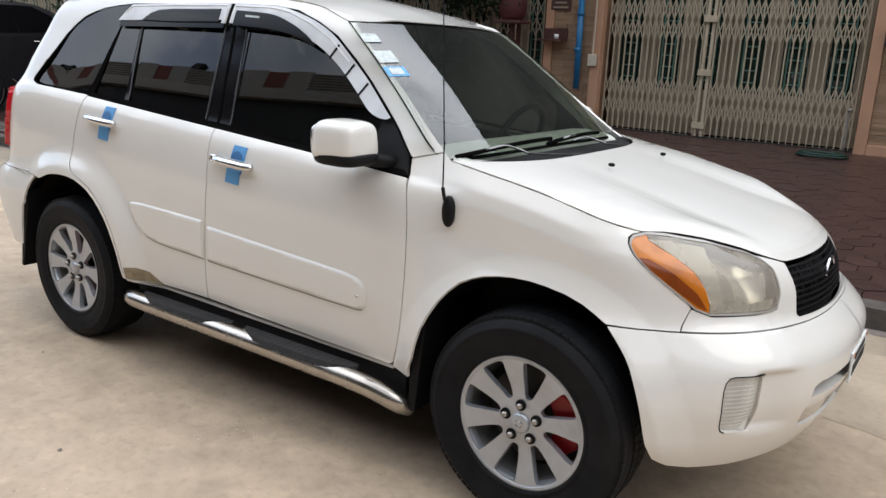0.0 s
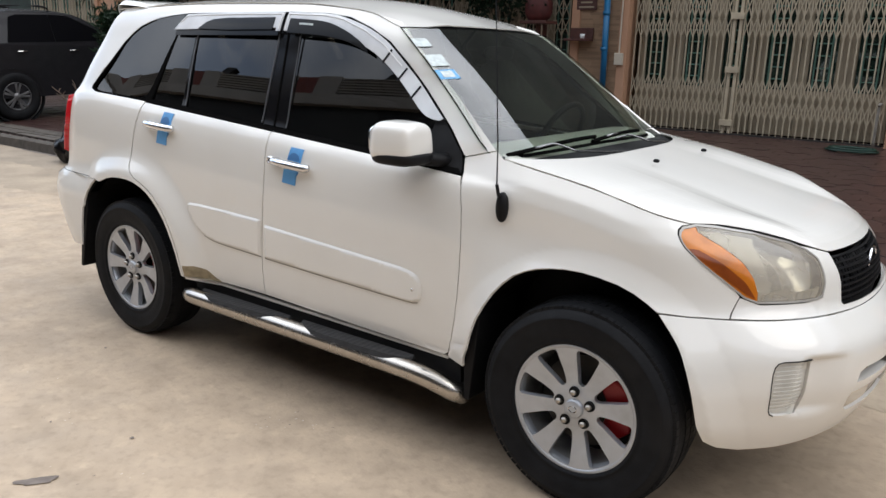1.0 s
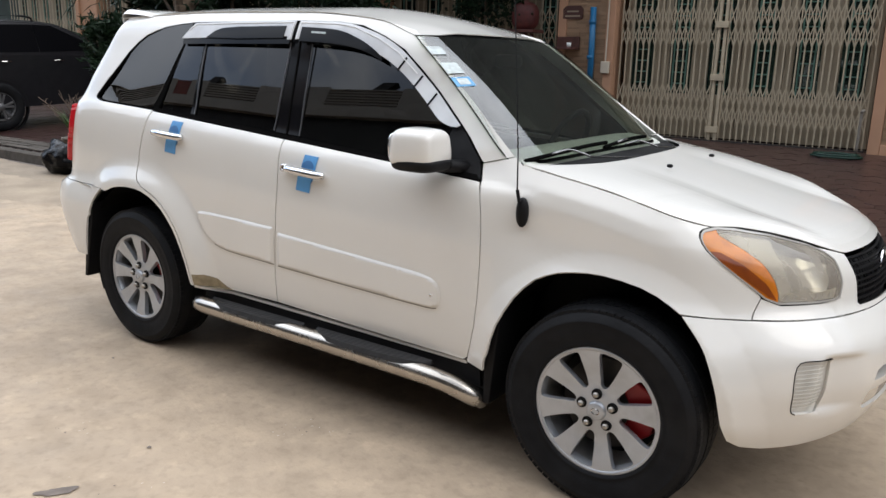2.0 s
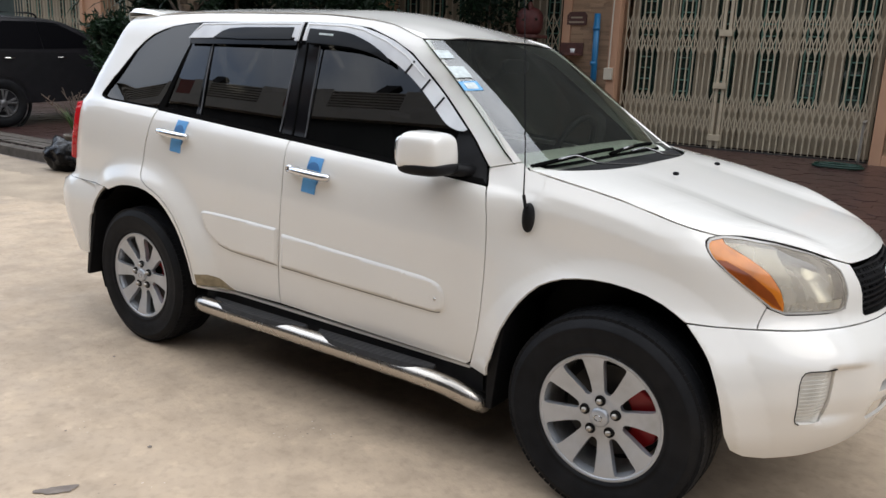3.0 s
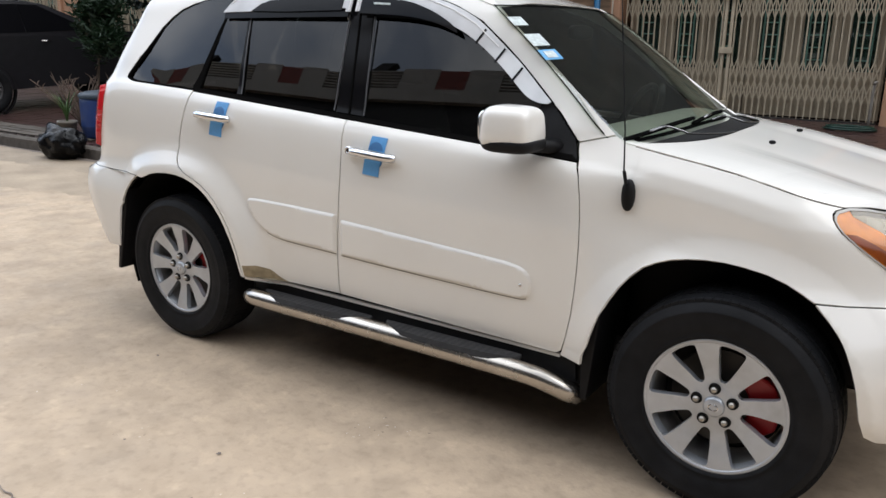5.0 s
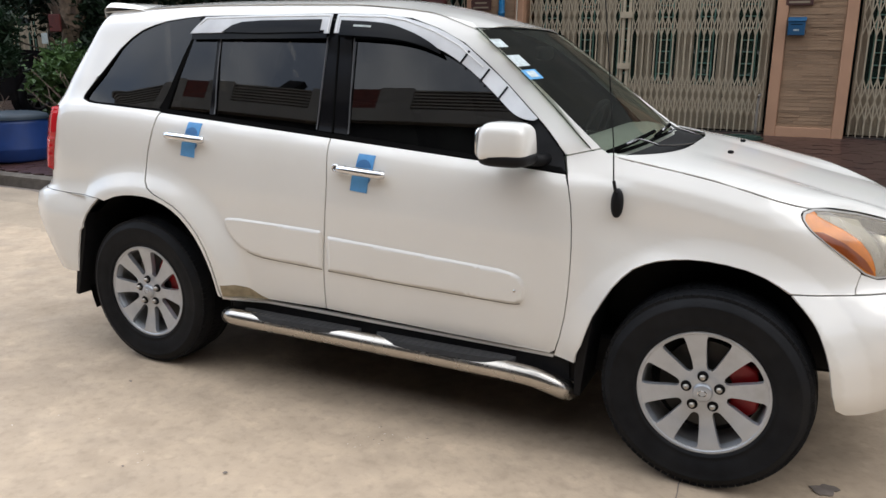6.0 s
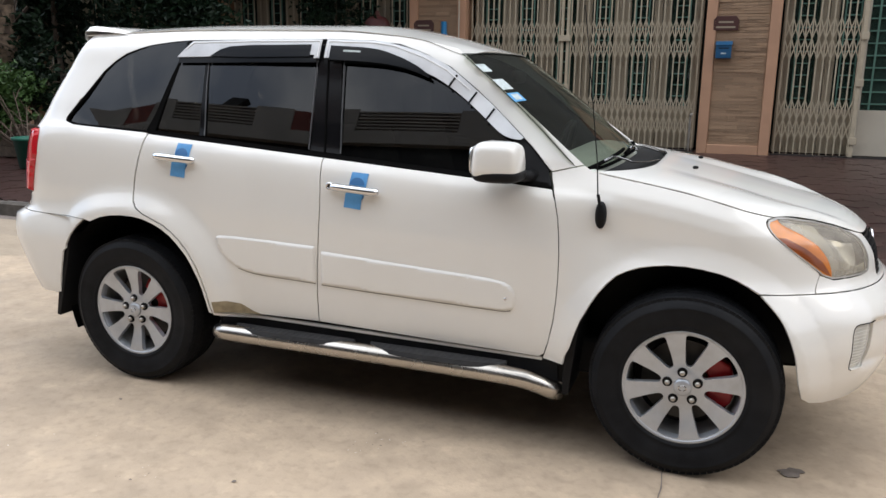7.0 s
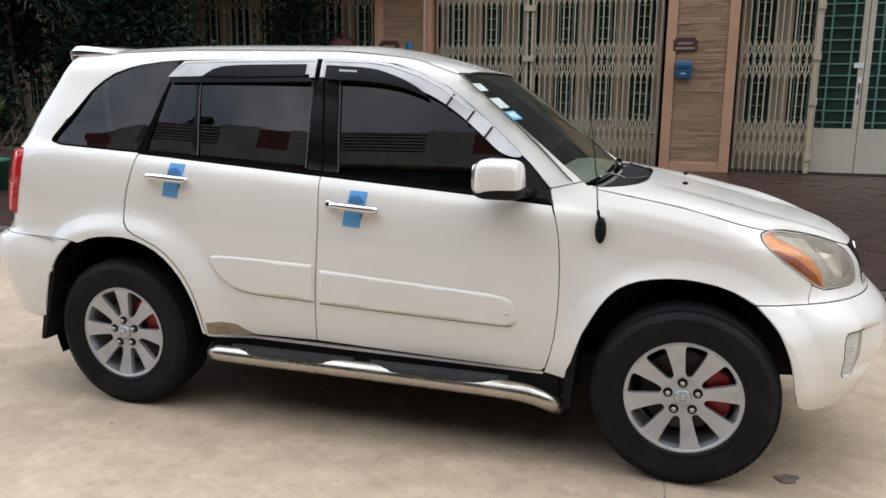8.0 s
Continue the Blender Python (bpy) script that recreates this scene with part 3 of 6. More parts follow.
# half width of the side over height, of the wings below their seam, and the outline of nose and tail over height
SIDE = ((.26, .745), (.34, .778), (.45, .797), (.6, .803), (.78, .800), (.9, .788), (.97, .774), (1.02, .752), (1.05, .725), (1.2, .6755), (1.4, .6095), (1.55, .560), (1.63, .50), (1.68, .40))
WING = ((-.1, .62), (0, .70), (.025, .7185), (.045, .7325), (.055, .7375), (.07, .7425), (.09, .7485), (.10, .7505), (.12, .7515), (.16, .7525), (.20, .754), (.25, .760), (.30, .773), (.35, .788), (.44, .818), (.52, .832), (.6, .836), (.75, .80))
SEAM = ((.80, 1.10), (1.0, 1.073), (1.2, 1.040), (1.494, .966), (1.7, .90), (1.9, .84))
NOSE = ((.24, 1.90), (.30, 1.955), (.42, 2.01), (.52, 2.037), (.60, 2.038), (.625, 2.034), (.645, 2.024), (.665, 2.008), (.69, 1.984), (.705, 1.968), (.716, 1.952), (.73, 1.944), (.80, 1.93), (.864, 1.89), (.966, 1.69), (1.1, 1.5))
NOSE_EXP = ((.24, 2.2), (.42, 2.35), (.6, 2.5), (.78, 2.25), (.966, 2.1))
TAIL = ((.30, 1.90), (.42, 1.98), (.55, 2.07), (.66, 2.13), (.75, 2.14), (.80, 2.035), (1.0, 2.015), (1.16, 1.985), (1.3, 1.925), (1.5, 1.80), (1.64, 1.70))
RAIL = ((-1.8, 1.615), (-1.0, 1.64), (-.3, 1.632), (0, 1.608), (.3, 1.548), (.6, 1.45))
X0F, X0R, LF, LR = 1.30, -1.60, 1.2, 1.1


def half_width(x, z, xr=None):
    """Half the width at x and height z; xr is where the arch flares are taken, if not at x."""
    b = belt(x)
    zz = z - ease(.6, b, z) * (b - 1.05) if z < b else 1.05 + (z - b) * .58 / (smooth(RAIL, x) - b)
    w = smooth(SIDE, zz)
    f = ease(.70, 1.05, x)
    if f:
        w = w * (1 - f) + f * smooth(WING, smooth(SEAM, x) - z)
    for xc, a, b0, b1 in ((1.235, .004, .430, .510), (-1.245, .034, .47, .61)):
        r = math.hypot((x if xr is None else xr) - xc, z - .35)
        if xc > 0:
            flare = a * math.exp(-((r - .43) / .10) ** 2) + .022 * min(1, max(0, (b1 - r) / (b1 - b0))) ** 1.25
        else:
            flare = (a + .016) * (1 - ease(b0, b1, r))
        w += flare * ease(.2, .4, z) * (1 - ease(.80, 1.02, z))
    return w


def body(u, z):
    """The body's skin: u runs along the near side and round both ends, z is the height."""
    if X0R <= u <= X0F:
        return Vector((u, -half_width(u, z), z))
    if u > X0F:
        th, n, end, x0 = (u - X0F) / LF * math.pi / 2, smooth(NOSE_EXP, z), smooth(NOSE, z), X0F
    else:
        th, n, end, x0 = (X0R - u) / LR * math.pi / 2, 4.0, -smooth(TAIL, z), X0R
    c, s2 = max(0, math.cos(th)), max(0, math.sin(th))
    if 1.82 < u < 2.25:      # scoop beside the fog lamp
        end -= .030 * ease(1.88, 1.965, u) * (1 - ease(1.972, 2.13, u)) * ease(.424, .448, z) * (1 - ease(.601, .617, z))
    x = x0 + (end - x0) * s2 ** (2 / n)
    if u > X0F:      # the shoulder runs on a little before it turns in
        x0 += .05 * math.tanh((x - x0) / .05)
    return Vector((x, -half_width(x0, z, x if u > X0F else None) * c ** (2 / n), z))


def skin_y(x, z):
    """The skin's y on the near side at x, also round the front corner."""
    if x <= X0F:
        return -half_width(max(x, X0R), z)
    n, k = smooth(NOSE_EXP, z), min(1, (x - X0F) / (smooth(NOSE, z) - X0F))
    return -half_width(X0F, z, x) * (1 - k ** n) ** (1 / n)


def u_of(x, z):
    """The skin's running length at x, also round the rear corner."""
    if x >= X0R:
        return x
    return X0R - LR * math.asin(min(1, ((X0R - x) / (smooth(TAIL, z) + X0R)) ** 2)) / (math.pi / 2)


def skin_normal(surf, a, b, e=0.004):
    n = (surf(a + e, b) - surf(a - e, b)).cross(surf(a, b + e) - surf(a, b - e))
    return n.normalized() if n.length > 1e-12 else Vector((0, -1, 0))


def within(p, poly):
    hit = False
    for (x0, y0), (x1, y1) in zip(poly, poly[1:] + poly[:1]):
        if (y0 > p[1]) != (y1 > p[1]) and p[0] < (x1 - x0) * (p[1] - y0) / (y1 - y0) + x0:
            hit = not hit
    return hit


def area2(poly):
    return sum(x0 * y1 - x1 * y0 for (x0, y0), (x1, y1) in zip(poly, poly[1:] + poly[:1]))


def shrink(poly, d):
    n, out = len(poly), []
    for i in range(n):
        a, b, c = (Vector(poly[(i + k) % n]) for k in (-1, 0, 1))
        e, f = (b - a).normalized(), (c - b).normalized()
        n1, n2 = Vector((-e.y, e.x)), Vector((-f.y, f.x))
        m = (n1 + n2)
        m = m / max(0.35, m.length_squared / 2) if m.length > 1e-6 else n1
        out.append(tuple(b + m * d))
    return out


def dense(poly, cell):
    out = []
    for p, q in zip(poly, poly[1:] + poly[:1]):
        k = max(1, math.ceil((Vector(q) - Vector(p)).length / cell))
        out += [tuple(Vector(p).lerp(Vector(q), i / k)) for i in range(k)]
    return out


from mathutils.geometry import delaunay_2d_cdt


def panel_mesh(name, outline, surf, thick, gap, holes, cell, lift, centre, material, bevel=0.0):
    if area2(outline) < 0:
        outline = outline[::-1]
    outline = dense(shrink(outline, gap) if gap else outline, cell * 0.7)
    holes = [dense(h if area2(h) > 0 else h[::-1], cell * 0.7) for h in holes]
    rim = [p for loop in [outline, *holes] for p in loop]
    pts, edges, base = list(rim), [], 0
    for loop in [outline, *holes]:
        edges += [(base + i, base + (i + 1) % len(loop)) for i in range(len(loop))]
        base += len(loop)
    us, zs = [p[0] for p in outline], [p[1] for p in outline]
    n_out = len(outline)
    if bevel:
        ring = dense(shrink(outline, abs(bevel)), cell * 0.7)
        edges += [(base + i, base + (i + 1) % len(ring)) for i in range(len(ring))]
        pts += ring
        rim = rim + ring
    near = {}
    for p in rim:
        near.setdefault((round(p[0] / cell), round(p[1] / cell)), []).append(p)
    for i in range(int(min(us) / cell) - 1, int(max(us) / cell) + 2):
        for j in range(int(min(zs) / cell) - 1, int(max(zs) / cell) + 2):
            p = (i * cell, j * cell)
            if within(p, outline) and not any(within(p, h) for h in holes):
                if all((p[0] - q[0]) ** 2 + (p[1] - q[1]) ** 2 > (0.4 * cell) ** 2 for di in (-1, 0, 1) for dj in (-1, 0, 1) for q in near.get((i + di, j + dj), ())):
                    pts.append(p)
    vs, _, fs, orig, *_ = delaunay_2d_cdt([Vector(p) for p in pts], edges, [], 0, 1e-6)
    low = {i for i, o in enumerate(orig) if bevel > 0 and any(k < n_out for k in o)}
    tris = []
    for f in fs:
        c = sum((vs[i] for i in f), Vector((0, 0))) / len(f)
        if within(c, outline) and not any(within(c, h) for h in holes):
            f = list(f)
            if area2([tuple(vs[i]) for i in f]) < 0:
                f.reverse()
            tris.append(f)
    nv = len(vs)
    norms = [skin_normal(surf, v[0], v[1]) for v in vs]
    pos = [surf(v[0], v[1]) for v in vs]
    if low:
        tris.sort(key=lambda f: any(i in low for i in f))
    verts = [p + n * (0.001 if i in low else lift) for i, (p, n) in enumerate(zip(pos, norms))] + [p + n * (lift - thick) for p, n in zip(pos, norms)]
    faces = [tuple(f) for f in tris] + [tuple(nv + i for i in reversed(f)) for f in tris]
    count = {}
    for f in tris:
        for a, b in zip(f, f[1:] + f[:1]):
            count[(a, b)] = 1
    lim = max(us) - 1e-4
    for a, b in list(count):
        if (b, a) not in count and not (centre and abs(vs[a][0]) > centre - 1e-3 and abs(vs[b][0]) > centre - 1e-3):
            faces.append((b, a, a + nv, b + nv))
    return verts, faces, norms, nv, sum(1 for f in tris if not any(i in low for i in f))


def finish(name, verts, faces, norms, nv, nt, material, parent, label, flip):
    sg = -1 if flip else 1
    vv = [(v.x, v.y * sg, v.z) for v in verts]
    ff = [tuple(reversed(f)) for f in faces] if flip else faces
    me = bpy.data.meshes.new(name)
    me.from_pydata(vv, [], ff)
    for p in me.polygons:
        p.use_smooth = True
    ln = []
    for k, p in enumerate(me.polygons):
        for i in p.vertices:
            n = norms[i % nv]
            if k % (len(ff)) < nt:
                ln.append((n.x, n.y * sg, n.z))
            else:
                ln.append(tuple(p.normal))
    me.normals_split_custom_set(ln)
    me.materials.append(material)
    if material in (TINT, SCREEN, CLEAR):
        me.materials.append(INNER)
        for k, p in enumerate(me.polygons):
            p.material_index = 0 if k < nt else 1
    ob = new(name, me)
    if parent is not None:
        ob.parent = parent
    if label:
        tagged(ob, label)
    return ob


def panel(name, outline, material, parents, label="", surf=body, thick=.010, gap=.0025, holes=(), cell=.045, lift=0.0, centre=0.0, bevel=0.0):
    """A sheet of the skin inside an outline, on both sides of the car (centre: the one u where both halves meet in one mesh)."""
    v, f, n, nv, nt = panel_mesh(name, list(outline), surf, thick, gap, [list(h) for h in holes], cell, lift, centre, material, bevel)
    pa, pb = parents if isinstance(parents, (tuple, list)) else (parents, parents)
    if centre:
        k = len(v)
        outer, rest = f[:nt], f[nt:]
        v2 = v + [Vector((p.x, -p.y, p.z)) for p in v]
        n2 = n + n + [Vector((q.x, -q.y, q.z)) for q in n] * 2
        f2 = outer + [tuple(i + k for i in reversed(q)) for q in outer] + rest + [tuple(i + k for i in reversed(q)) for q in rest]
        return finish(name, v2, f2, n2, len(n2), 2 * nt, material, pa, label, False)
    return finish(name, v, f, n, nv, nt, material, pa, label, False), finish(name, v, f, n, nv, nt, material, pb, label, True)


def arc(cx, cz, r, a0, a1, n=18):
    return [(cx + r * math.cos(radians(a0 + (a1 - a0) * i / n)), cz + r * math.sin(radians(a0 + (a1 - a0) * i / n))) for i in range(n + 1)]


def mirrored(ob, parent=None):
    """A mirrored twin of a part, across the car's middle."""
    me = ob.data.copy()
    me.transform(Matrix.Diagonal((1, -1, 1, 1)))
    me.flip_normals()
    tw = new(ob.name.split(".")[0], me)
    tw.parent = parent if parent is not None else ob.parent
    if "label" in ob:
        tagged(tw, ob["label"])
    return tw


car = thing("suv_car", "white compact SUV parked on concrete, new door handles still taped", "car")

FA, RA = (1.228, .355), (-1.235, .370)          # centres of the wheel openings
BELT = lambda x: (x, belt(x) - .010)
DOOR_TOP = [(-1.050, 1.590), (-.34, 1.593), (-.12, 1.586), (.005, 1.571), (.13, 1.530), (.242, 1.479), (.35, 1.402), (.447, 1.325), (.54, 1.245), (.62, 1.176), (.698, 1.097)]

# dark shell under the skin, so that joints stay dark
inner = panel("inner_shell", [(-2.68, .40), *arc(*RA, .47, 180, 0), (-.70, .36), (.72, .35), *arc(*FA, .47, 180, 25), (2.05, .45), (2.05, .742), (1.80, .742), (1.70, .79), (1.58, .87), (1.56, .93), (1.2, 1.0), (.86, 1.07), (.70, 1.02), (-1.2, 1.15), (-1.9, 1.12), (-2.68, 1.1)], BLACK, car, gap=0, lift=-.022, thick=.006, cell=.08)

# doors
fdoor = panel("front_door", [(-.267, .402), (0, .395), (.35, .385), (.700, .378), (.722, .392), (.739, .449), (.755, .53), (.763, .613), (.766, .70), (.765, .79), (.760, .86), (.751, .93), (.735, .99), (.716, 1.033), BELT(.4), BELT(0), (-.262, belt(-.262) - .01), (-.254, .98), (-.252, .90), (-.258, .78), (-.264, .662), (-.268, .53)], PAINT, car, gap=.0025, cell=.025)
rdoor = panel("rear_door", [(-.267, .402), (-.53, .398), (-.785, .393), (-.796, .43), (-.806, .48), (-.825, .54), (-.850, .60), (-.888, .66), (-.93, .708), (-.973, .745), (-1.02, .775), (-1.075, .798), (-1.135, .820), (-1.175, .843), (-1.200, .872), (-1.212, .91), (-1.213, .95), (-1.205, 1.0), (-1.192, 1.053), (-1.178, 1.11), (-1.165, belt(-1.165) - .01), BELT(-.7), (-.262, belt(-.262) - .01), (-.254, .98), (-.252, .90), (-.258, .78), (-.264, .662), (-.268, .53)], PAINT, car, gap=.0028, cell=.025)
# raised rubbing strips along the doors
def raised(outline, height, width):
    """The skin, swelling softly inside an outline."""
    segs = [(Vector(a), Vector(b)) for a, b in zip(outline, outline[1:] + outline[:1])]

    def surf(u, z):
        p, q = body(u, z), Vector((u, z))
        if not within((u, z), outline):
            return p
        d = min((q - (a + (b - a) * min(1, max(0, (q - a).dot(b - a) / (b - a).length_squared)))).length for a, b in segs)
        return p + skin_normal(body, u, z) * height * ease(0, width, d)
    return surf


for line, door in (([(-.246, .573), (.098, .562), (.40, .554), (.54, .5515), (.566, .5525), (.585, .557), (.597, .568), (.603, .585), (.605, .605), (.602, .625), (.594, .643), (.580, .657), (.558, .667), (.50, .677), (.098, .699), (-.246, .718)], fdoor), ([(-.274, .576), (-.50, .584), (-.57, .588), (-.62, .595), (-.66, .606), (-.695, .624), (-.725, .648), (-.75, .676), (-.767, .706), (-.774, .727), (-.771, .738), (-.755, .743), (-.69, .746), (-.48, .742), (-.274, .736)], rdoor)):
    panel("rub_strip", line, PAINT, door, surf=raised(line[::-1], .0066, .0055), thick=.012, gap=0, lift=.0012, cell=.012, bevel=-.0055)

# fine grey line painted as the shadow under each strip
for line, door in (([(-.246, .573), (.098, .562), (.40, .554), (.54, .5515), (.566, .5525), (.585, .557)], fdoor), ([(-.66, .606), (-.62, .595), (-.57, .588), (-.50, .584), (-.274, .576)], rdoor)):
    panel("strip_joint", line + [(x + .001, z - .0032) for x, z in line[::-1]], STRIPSHADE, door, gap=0, lift=.0016, thick=.002, cell=.03)

# wings, quarter panels, pillars and roof rails
panel("front_wing", [(.717, .374), (.800, .366), (.806, .40), (.826, .44), (.843, .50), (.864, .561), (.889, .615), (.919, .667), (.949, .706), (.982, .737), (1.02, .757), (1.061, .772), (1.11, .782), (1.161, .788), (1.22, .789), (1.279, .784), (1.335, .773), (1.388, .755), (1.43, .734), (1.462, .714), (1.555, .711), (1.691, .712), (1.737, .775), (1.711, .800), (1.66, .835), (1.618, .868), (1.599, .887), (1.590, .904), (1.590, .921), (1.597, .937), (1.614, .951), (1.640, .960), (1.685, .965), (1.60, .976), (1.50, .990), (1.40, 1.004), (1.35, 1.011), (1.30, 1.017), (1.25, 1.030), (1.2, 1.041), (1.1, 1.060), (1.0, 1.076), (.93, 1.088), (.86, 1.100), (.826, 1.122), (.704, 1.092), (.709, 1.066), (.7175, 1.042), (.7355, .99), (.751, .93), (.760, .86), (.765, .79), (.766, .70), (.763, .613), (.755, .53), (.739, .449), (.722, .39)], PAINT, car, gap=.0012, cell=.012)
QWIN = [(-1.170, belt(-1.17) - .006), *[(u_of(x, z), z) for x, z in ((-1.58, 1.198), (-1.60, 1.201), (-1.605, 1.202), (-1.615, 1.204), (-1.630, 1.207), (-1.648, 1.211), (-1.660, 1.218), (-1.662, 1.231), (-1.652, 1.249), (-1.638, 1.268), (-1.622, 1.288), (-1.610, 1.303), (-1.603, 1.3125), (-1.60, 1.3165))], (-1.582, 1.340), (-1.540, 1.400), (-1.505, 1.450), (-1.452, 1.496), (-1.395, 1.531), (-1.32, 1.556), (-1.255, 1.571), (-1.15, 1.584), (-1.040, 1.592)]
quarter = panel("rear_quarter_panel", [(-.787, .388), (-.80, .43), (-.811, .48), (-.830, .54), (-.855, .60), (-.893, .66), (-.935, .708), (-.978, .745), (-1.025, .775), (-1.08, .798), (-1.14, .820), (-1.18, .843), (-1.205, .872), (-1.217, .91), (-1.218, .95), (-1.210, 1.0), (-1.197, 1.053), (-1.183, 1.11), (-1.170, belt(-1.17) - .008),
    *QWIN[1:], (-1.045, 1.640), (-1.4, 1.632), (-1.66, 1.62), (-1.85, 1.612),
    (-2.02, 1.5), (-2.05, 1.3), (-2.04, 1.18), (-1.835, 1.180), (-1.800, 1.148), (-1.795, 1.05), (-1.835, .95), (-1.868, .865), (-2.04, .86), (-2.04, .782), (-1.7, .778), (-1.478, .772), (-1.440, .764), (-1.378, .788), (-1.317, .800), (-1.255, .805), (-1.19, .804), (-1.133, .796), (-1.075, .778), (-1.030, .757), (-.985, .728), (-.945, .692), (-.905, .648), (-.876, .604), (-.848, .55), (-.827, .496), (-.813, .44), (-.805, .393)], PAINT, car, gap=.0006, cell=.020)
panel("roof_side_rail", [*DOOR_TOP, (.706, 1.094), (.824, 1.124), (.75, 1.180), (.56, 1.327), (.42, 1.435), (.295, 1.529), (.25, 1.557), (.15, 1.580), (0, 1.606), (-.3, 1.631), (-.65, 1.638), (-1.045, 1.640)], PAINT, car, gap=.002, cell=.035)

# wheel arch liners
for xc, zc in (FA, RA):
    b = bmesh.new()
    pr = arc(xc, zc, .452, 188 if xc > 0 else 203, -1 if xc > 0 else -8, 28)
    rows = [[b.verts.new((p[0], skin_y(p[0], max(p[1], .38)) + (.018 if xc > 0 else .06) if y else -.42, p[1])) for p in pr] for y in (1, 0)]
    for i in range(len(pr) - 1):
        b.faces.new((rows[0][i], rows[0][i + 1], rows[1][i + 1], rows[1][i]))
    b.faces.new(rows[1])
    ob = part("wheel_arch_liner", b, LINER, car)
    mirrored(ob)

# bonnet
BONNET_FRONT = ((1.685, .967), (1.80, .963), (1.95, .944), (2.07, .915), (2.12, .895), (2.20, .874), (2.5, .872))


WING_TOP = ((.86, 1.100), (1.0, 1.077), (1.2, 1.042), (1.30, 1.018), (1.35, 1.012), (1.50, .991), (1.688, .966))


def bonnet_at(j, t):
    a = abs(j)
    uf = 2.5 - a * (2.5 - 1.688)
    f = body(uf, smooth(BONNET_FRONT, uf) + .003)
    r = Vector((1.052 - .192 * a ** 3.79, -.692 * a, 1.094 + .004 * a ** 6))
    p = r.lerp(f, t)
    p.z += .475 * (1 - a ** 4) * t ** 8 * (1 - t) + (.011 * (1 - a ** 5.2) + .004) * math.sin(math.pi * t ** 1.06) + .012 * math.exp(-((a - .62) / .12) ** 2) * math.sin(math.pi * t) * .10
    ue = .862 + (1.688 - .862) * t
    e = body(ue, smooth(WING_TOP, ue))
    edge = Vector((.86, -.692, 1.098)).lerp(body(1.688, .970), t) + Vector((0, 0, .004 * math.sin(math.pi * t ** 1.06)))
    p += (e - edge) * a ** 3
    return Vector((p.x, p.y if j >= 0 else -p.y, p.z))


def grid_sheet(name, fn, nu, nv, material, parent, label="", thick=.010, flip=False, a0=-1.0, a1=1.0):
    us = [a0 + (a1 - a0) * i / nu for i in range(nu + 1)]
    vs = [i / nv for i in range(nv + 1)]
    pos = [[fn(u, v) for v in vs] for u in us]
    nrm = [[None] * (nv + 1) for _ in us]
    for i in range(nu + 1):
        for j in range(nv + 1):
            n = (pos[min(i + 1, nu)][j] - pos[max(i - 1, 0)][j]).cross(pos[i][min(j + 1, nv)] - pos[i][max(j - 1, 0)]).normalized()
            nrm[i][j] = -n if flip else n
    k = (nv + 1)
    verts = [p for r in pos for p in r] + [p - n * thick for r, q in zip(pos, nrm) for p, n in zip(r, q)]
    norms = [n for r in nrm for n in r]
    tot = len(norms)
    top = []
    for i in range(nu):
        for j in range(nv):
            f = (i * k + j, (i + 1) * k + j, (i + 1) * k + j + 1, i * k + j + 1)
            top.append(f[::-1] if flip else f)
    edge = [i * k for i in range(nu + 1)] + [nu * k + j for j in range(1, nv + 1)] + [i * k + nv for i in range(nu - 1, -1, -1)] + [j for j in range(nv - 1, 0, -1)]
    side = []
    for a, b in zip(edge, edge[1:] + edge[:1]):
        f = (b, a, a + tot, b + tot)
        side.append(f[::-1] if flip else f)
    faces = top + [tuple(i + tot for i in reversed(f)) for f in top] + side
    return finish(name, verts, faces, norms, tot, len(top), material, parent, label, False)


bonnet = grid_sheet("bonnet", bonnet_at, 60, 32, PAINT, car, thick=.003, flip=True)

# roof
def roof_top(j, t):
    x_front = .346 - .066 * abs(j) ** 1.33
    x = x_front + (-1.755 + .06 * abs(j) ** 2 - x_front) * t
    zr = smooth(RAIL, .295 - 1.99 * t) + .001
    y = (.508 + .022 * (1 - ease(0, .10, t))) * j
    crown = .001 + .041 * ease(0, .28, t)
    zr -= .019 * ease(.55, 1, abs(j)) * (1 - ease(0, .10, t))
    return Vector((x, y, zr + crown * (1 - abs(j) ** 2.3)))


grid_sheet("roof", roof_top, 32, 40, PAINT, car, thick=.004, flip=False)

# windscreen and its black surround
def screen_at(j, t, grow=0.0):
    a = abs(j)
    j *= 1 - .05 * max(0, 1 - t / .17) ** 2
    lo = Vector((.905 - .088 * a ** 3, .714 * j, 1.105 - .019 * a ** 2))
    hi = Vector((.352 - .069 * a ** 1.33, .567 * j, 1.5414 - .008 * a ** 2.5))
    p = lo.lerp(hi, t)
    n = Vector((.62, 0, .78))
    return p + n * (.013 * math.sin(math.pi * t) + grow)


grid_sheet("windscreen", lambda j, t: screen_at(j * .995, t), 24, 16, SCREEN, car, "windscreen with a sun strip and permit stickers", thick=.004, flip=False)

# black border of the windscreen
for nm, fn in (("screen_seal", lambda j, t: screen_at(-.995 + .009 * (j + 1) / 2, t, .0025)), ("screen_seal", lambda j, t: screen_at(.995 - .009 * (1 - j) / 2, t, .0025)), ("screen_seal", lambda j, t: screen_at(.99 * j, .992 + .008 * t, .0015)), ("screen_seal", lambda j, t: screen_at(.97 * j, .020 * t, .0025))):
    grid_sheet(nm, fn, 20, 16, SEAL, car, thick=.001)

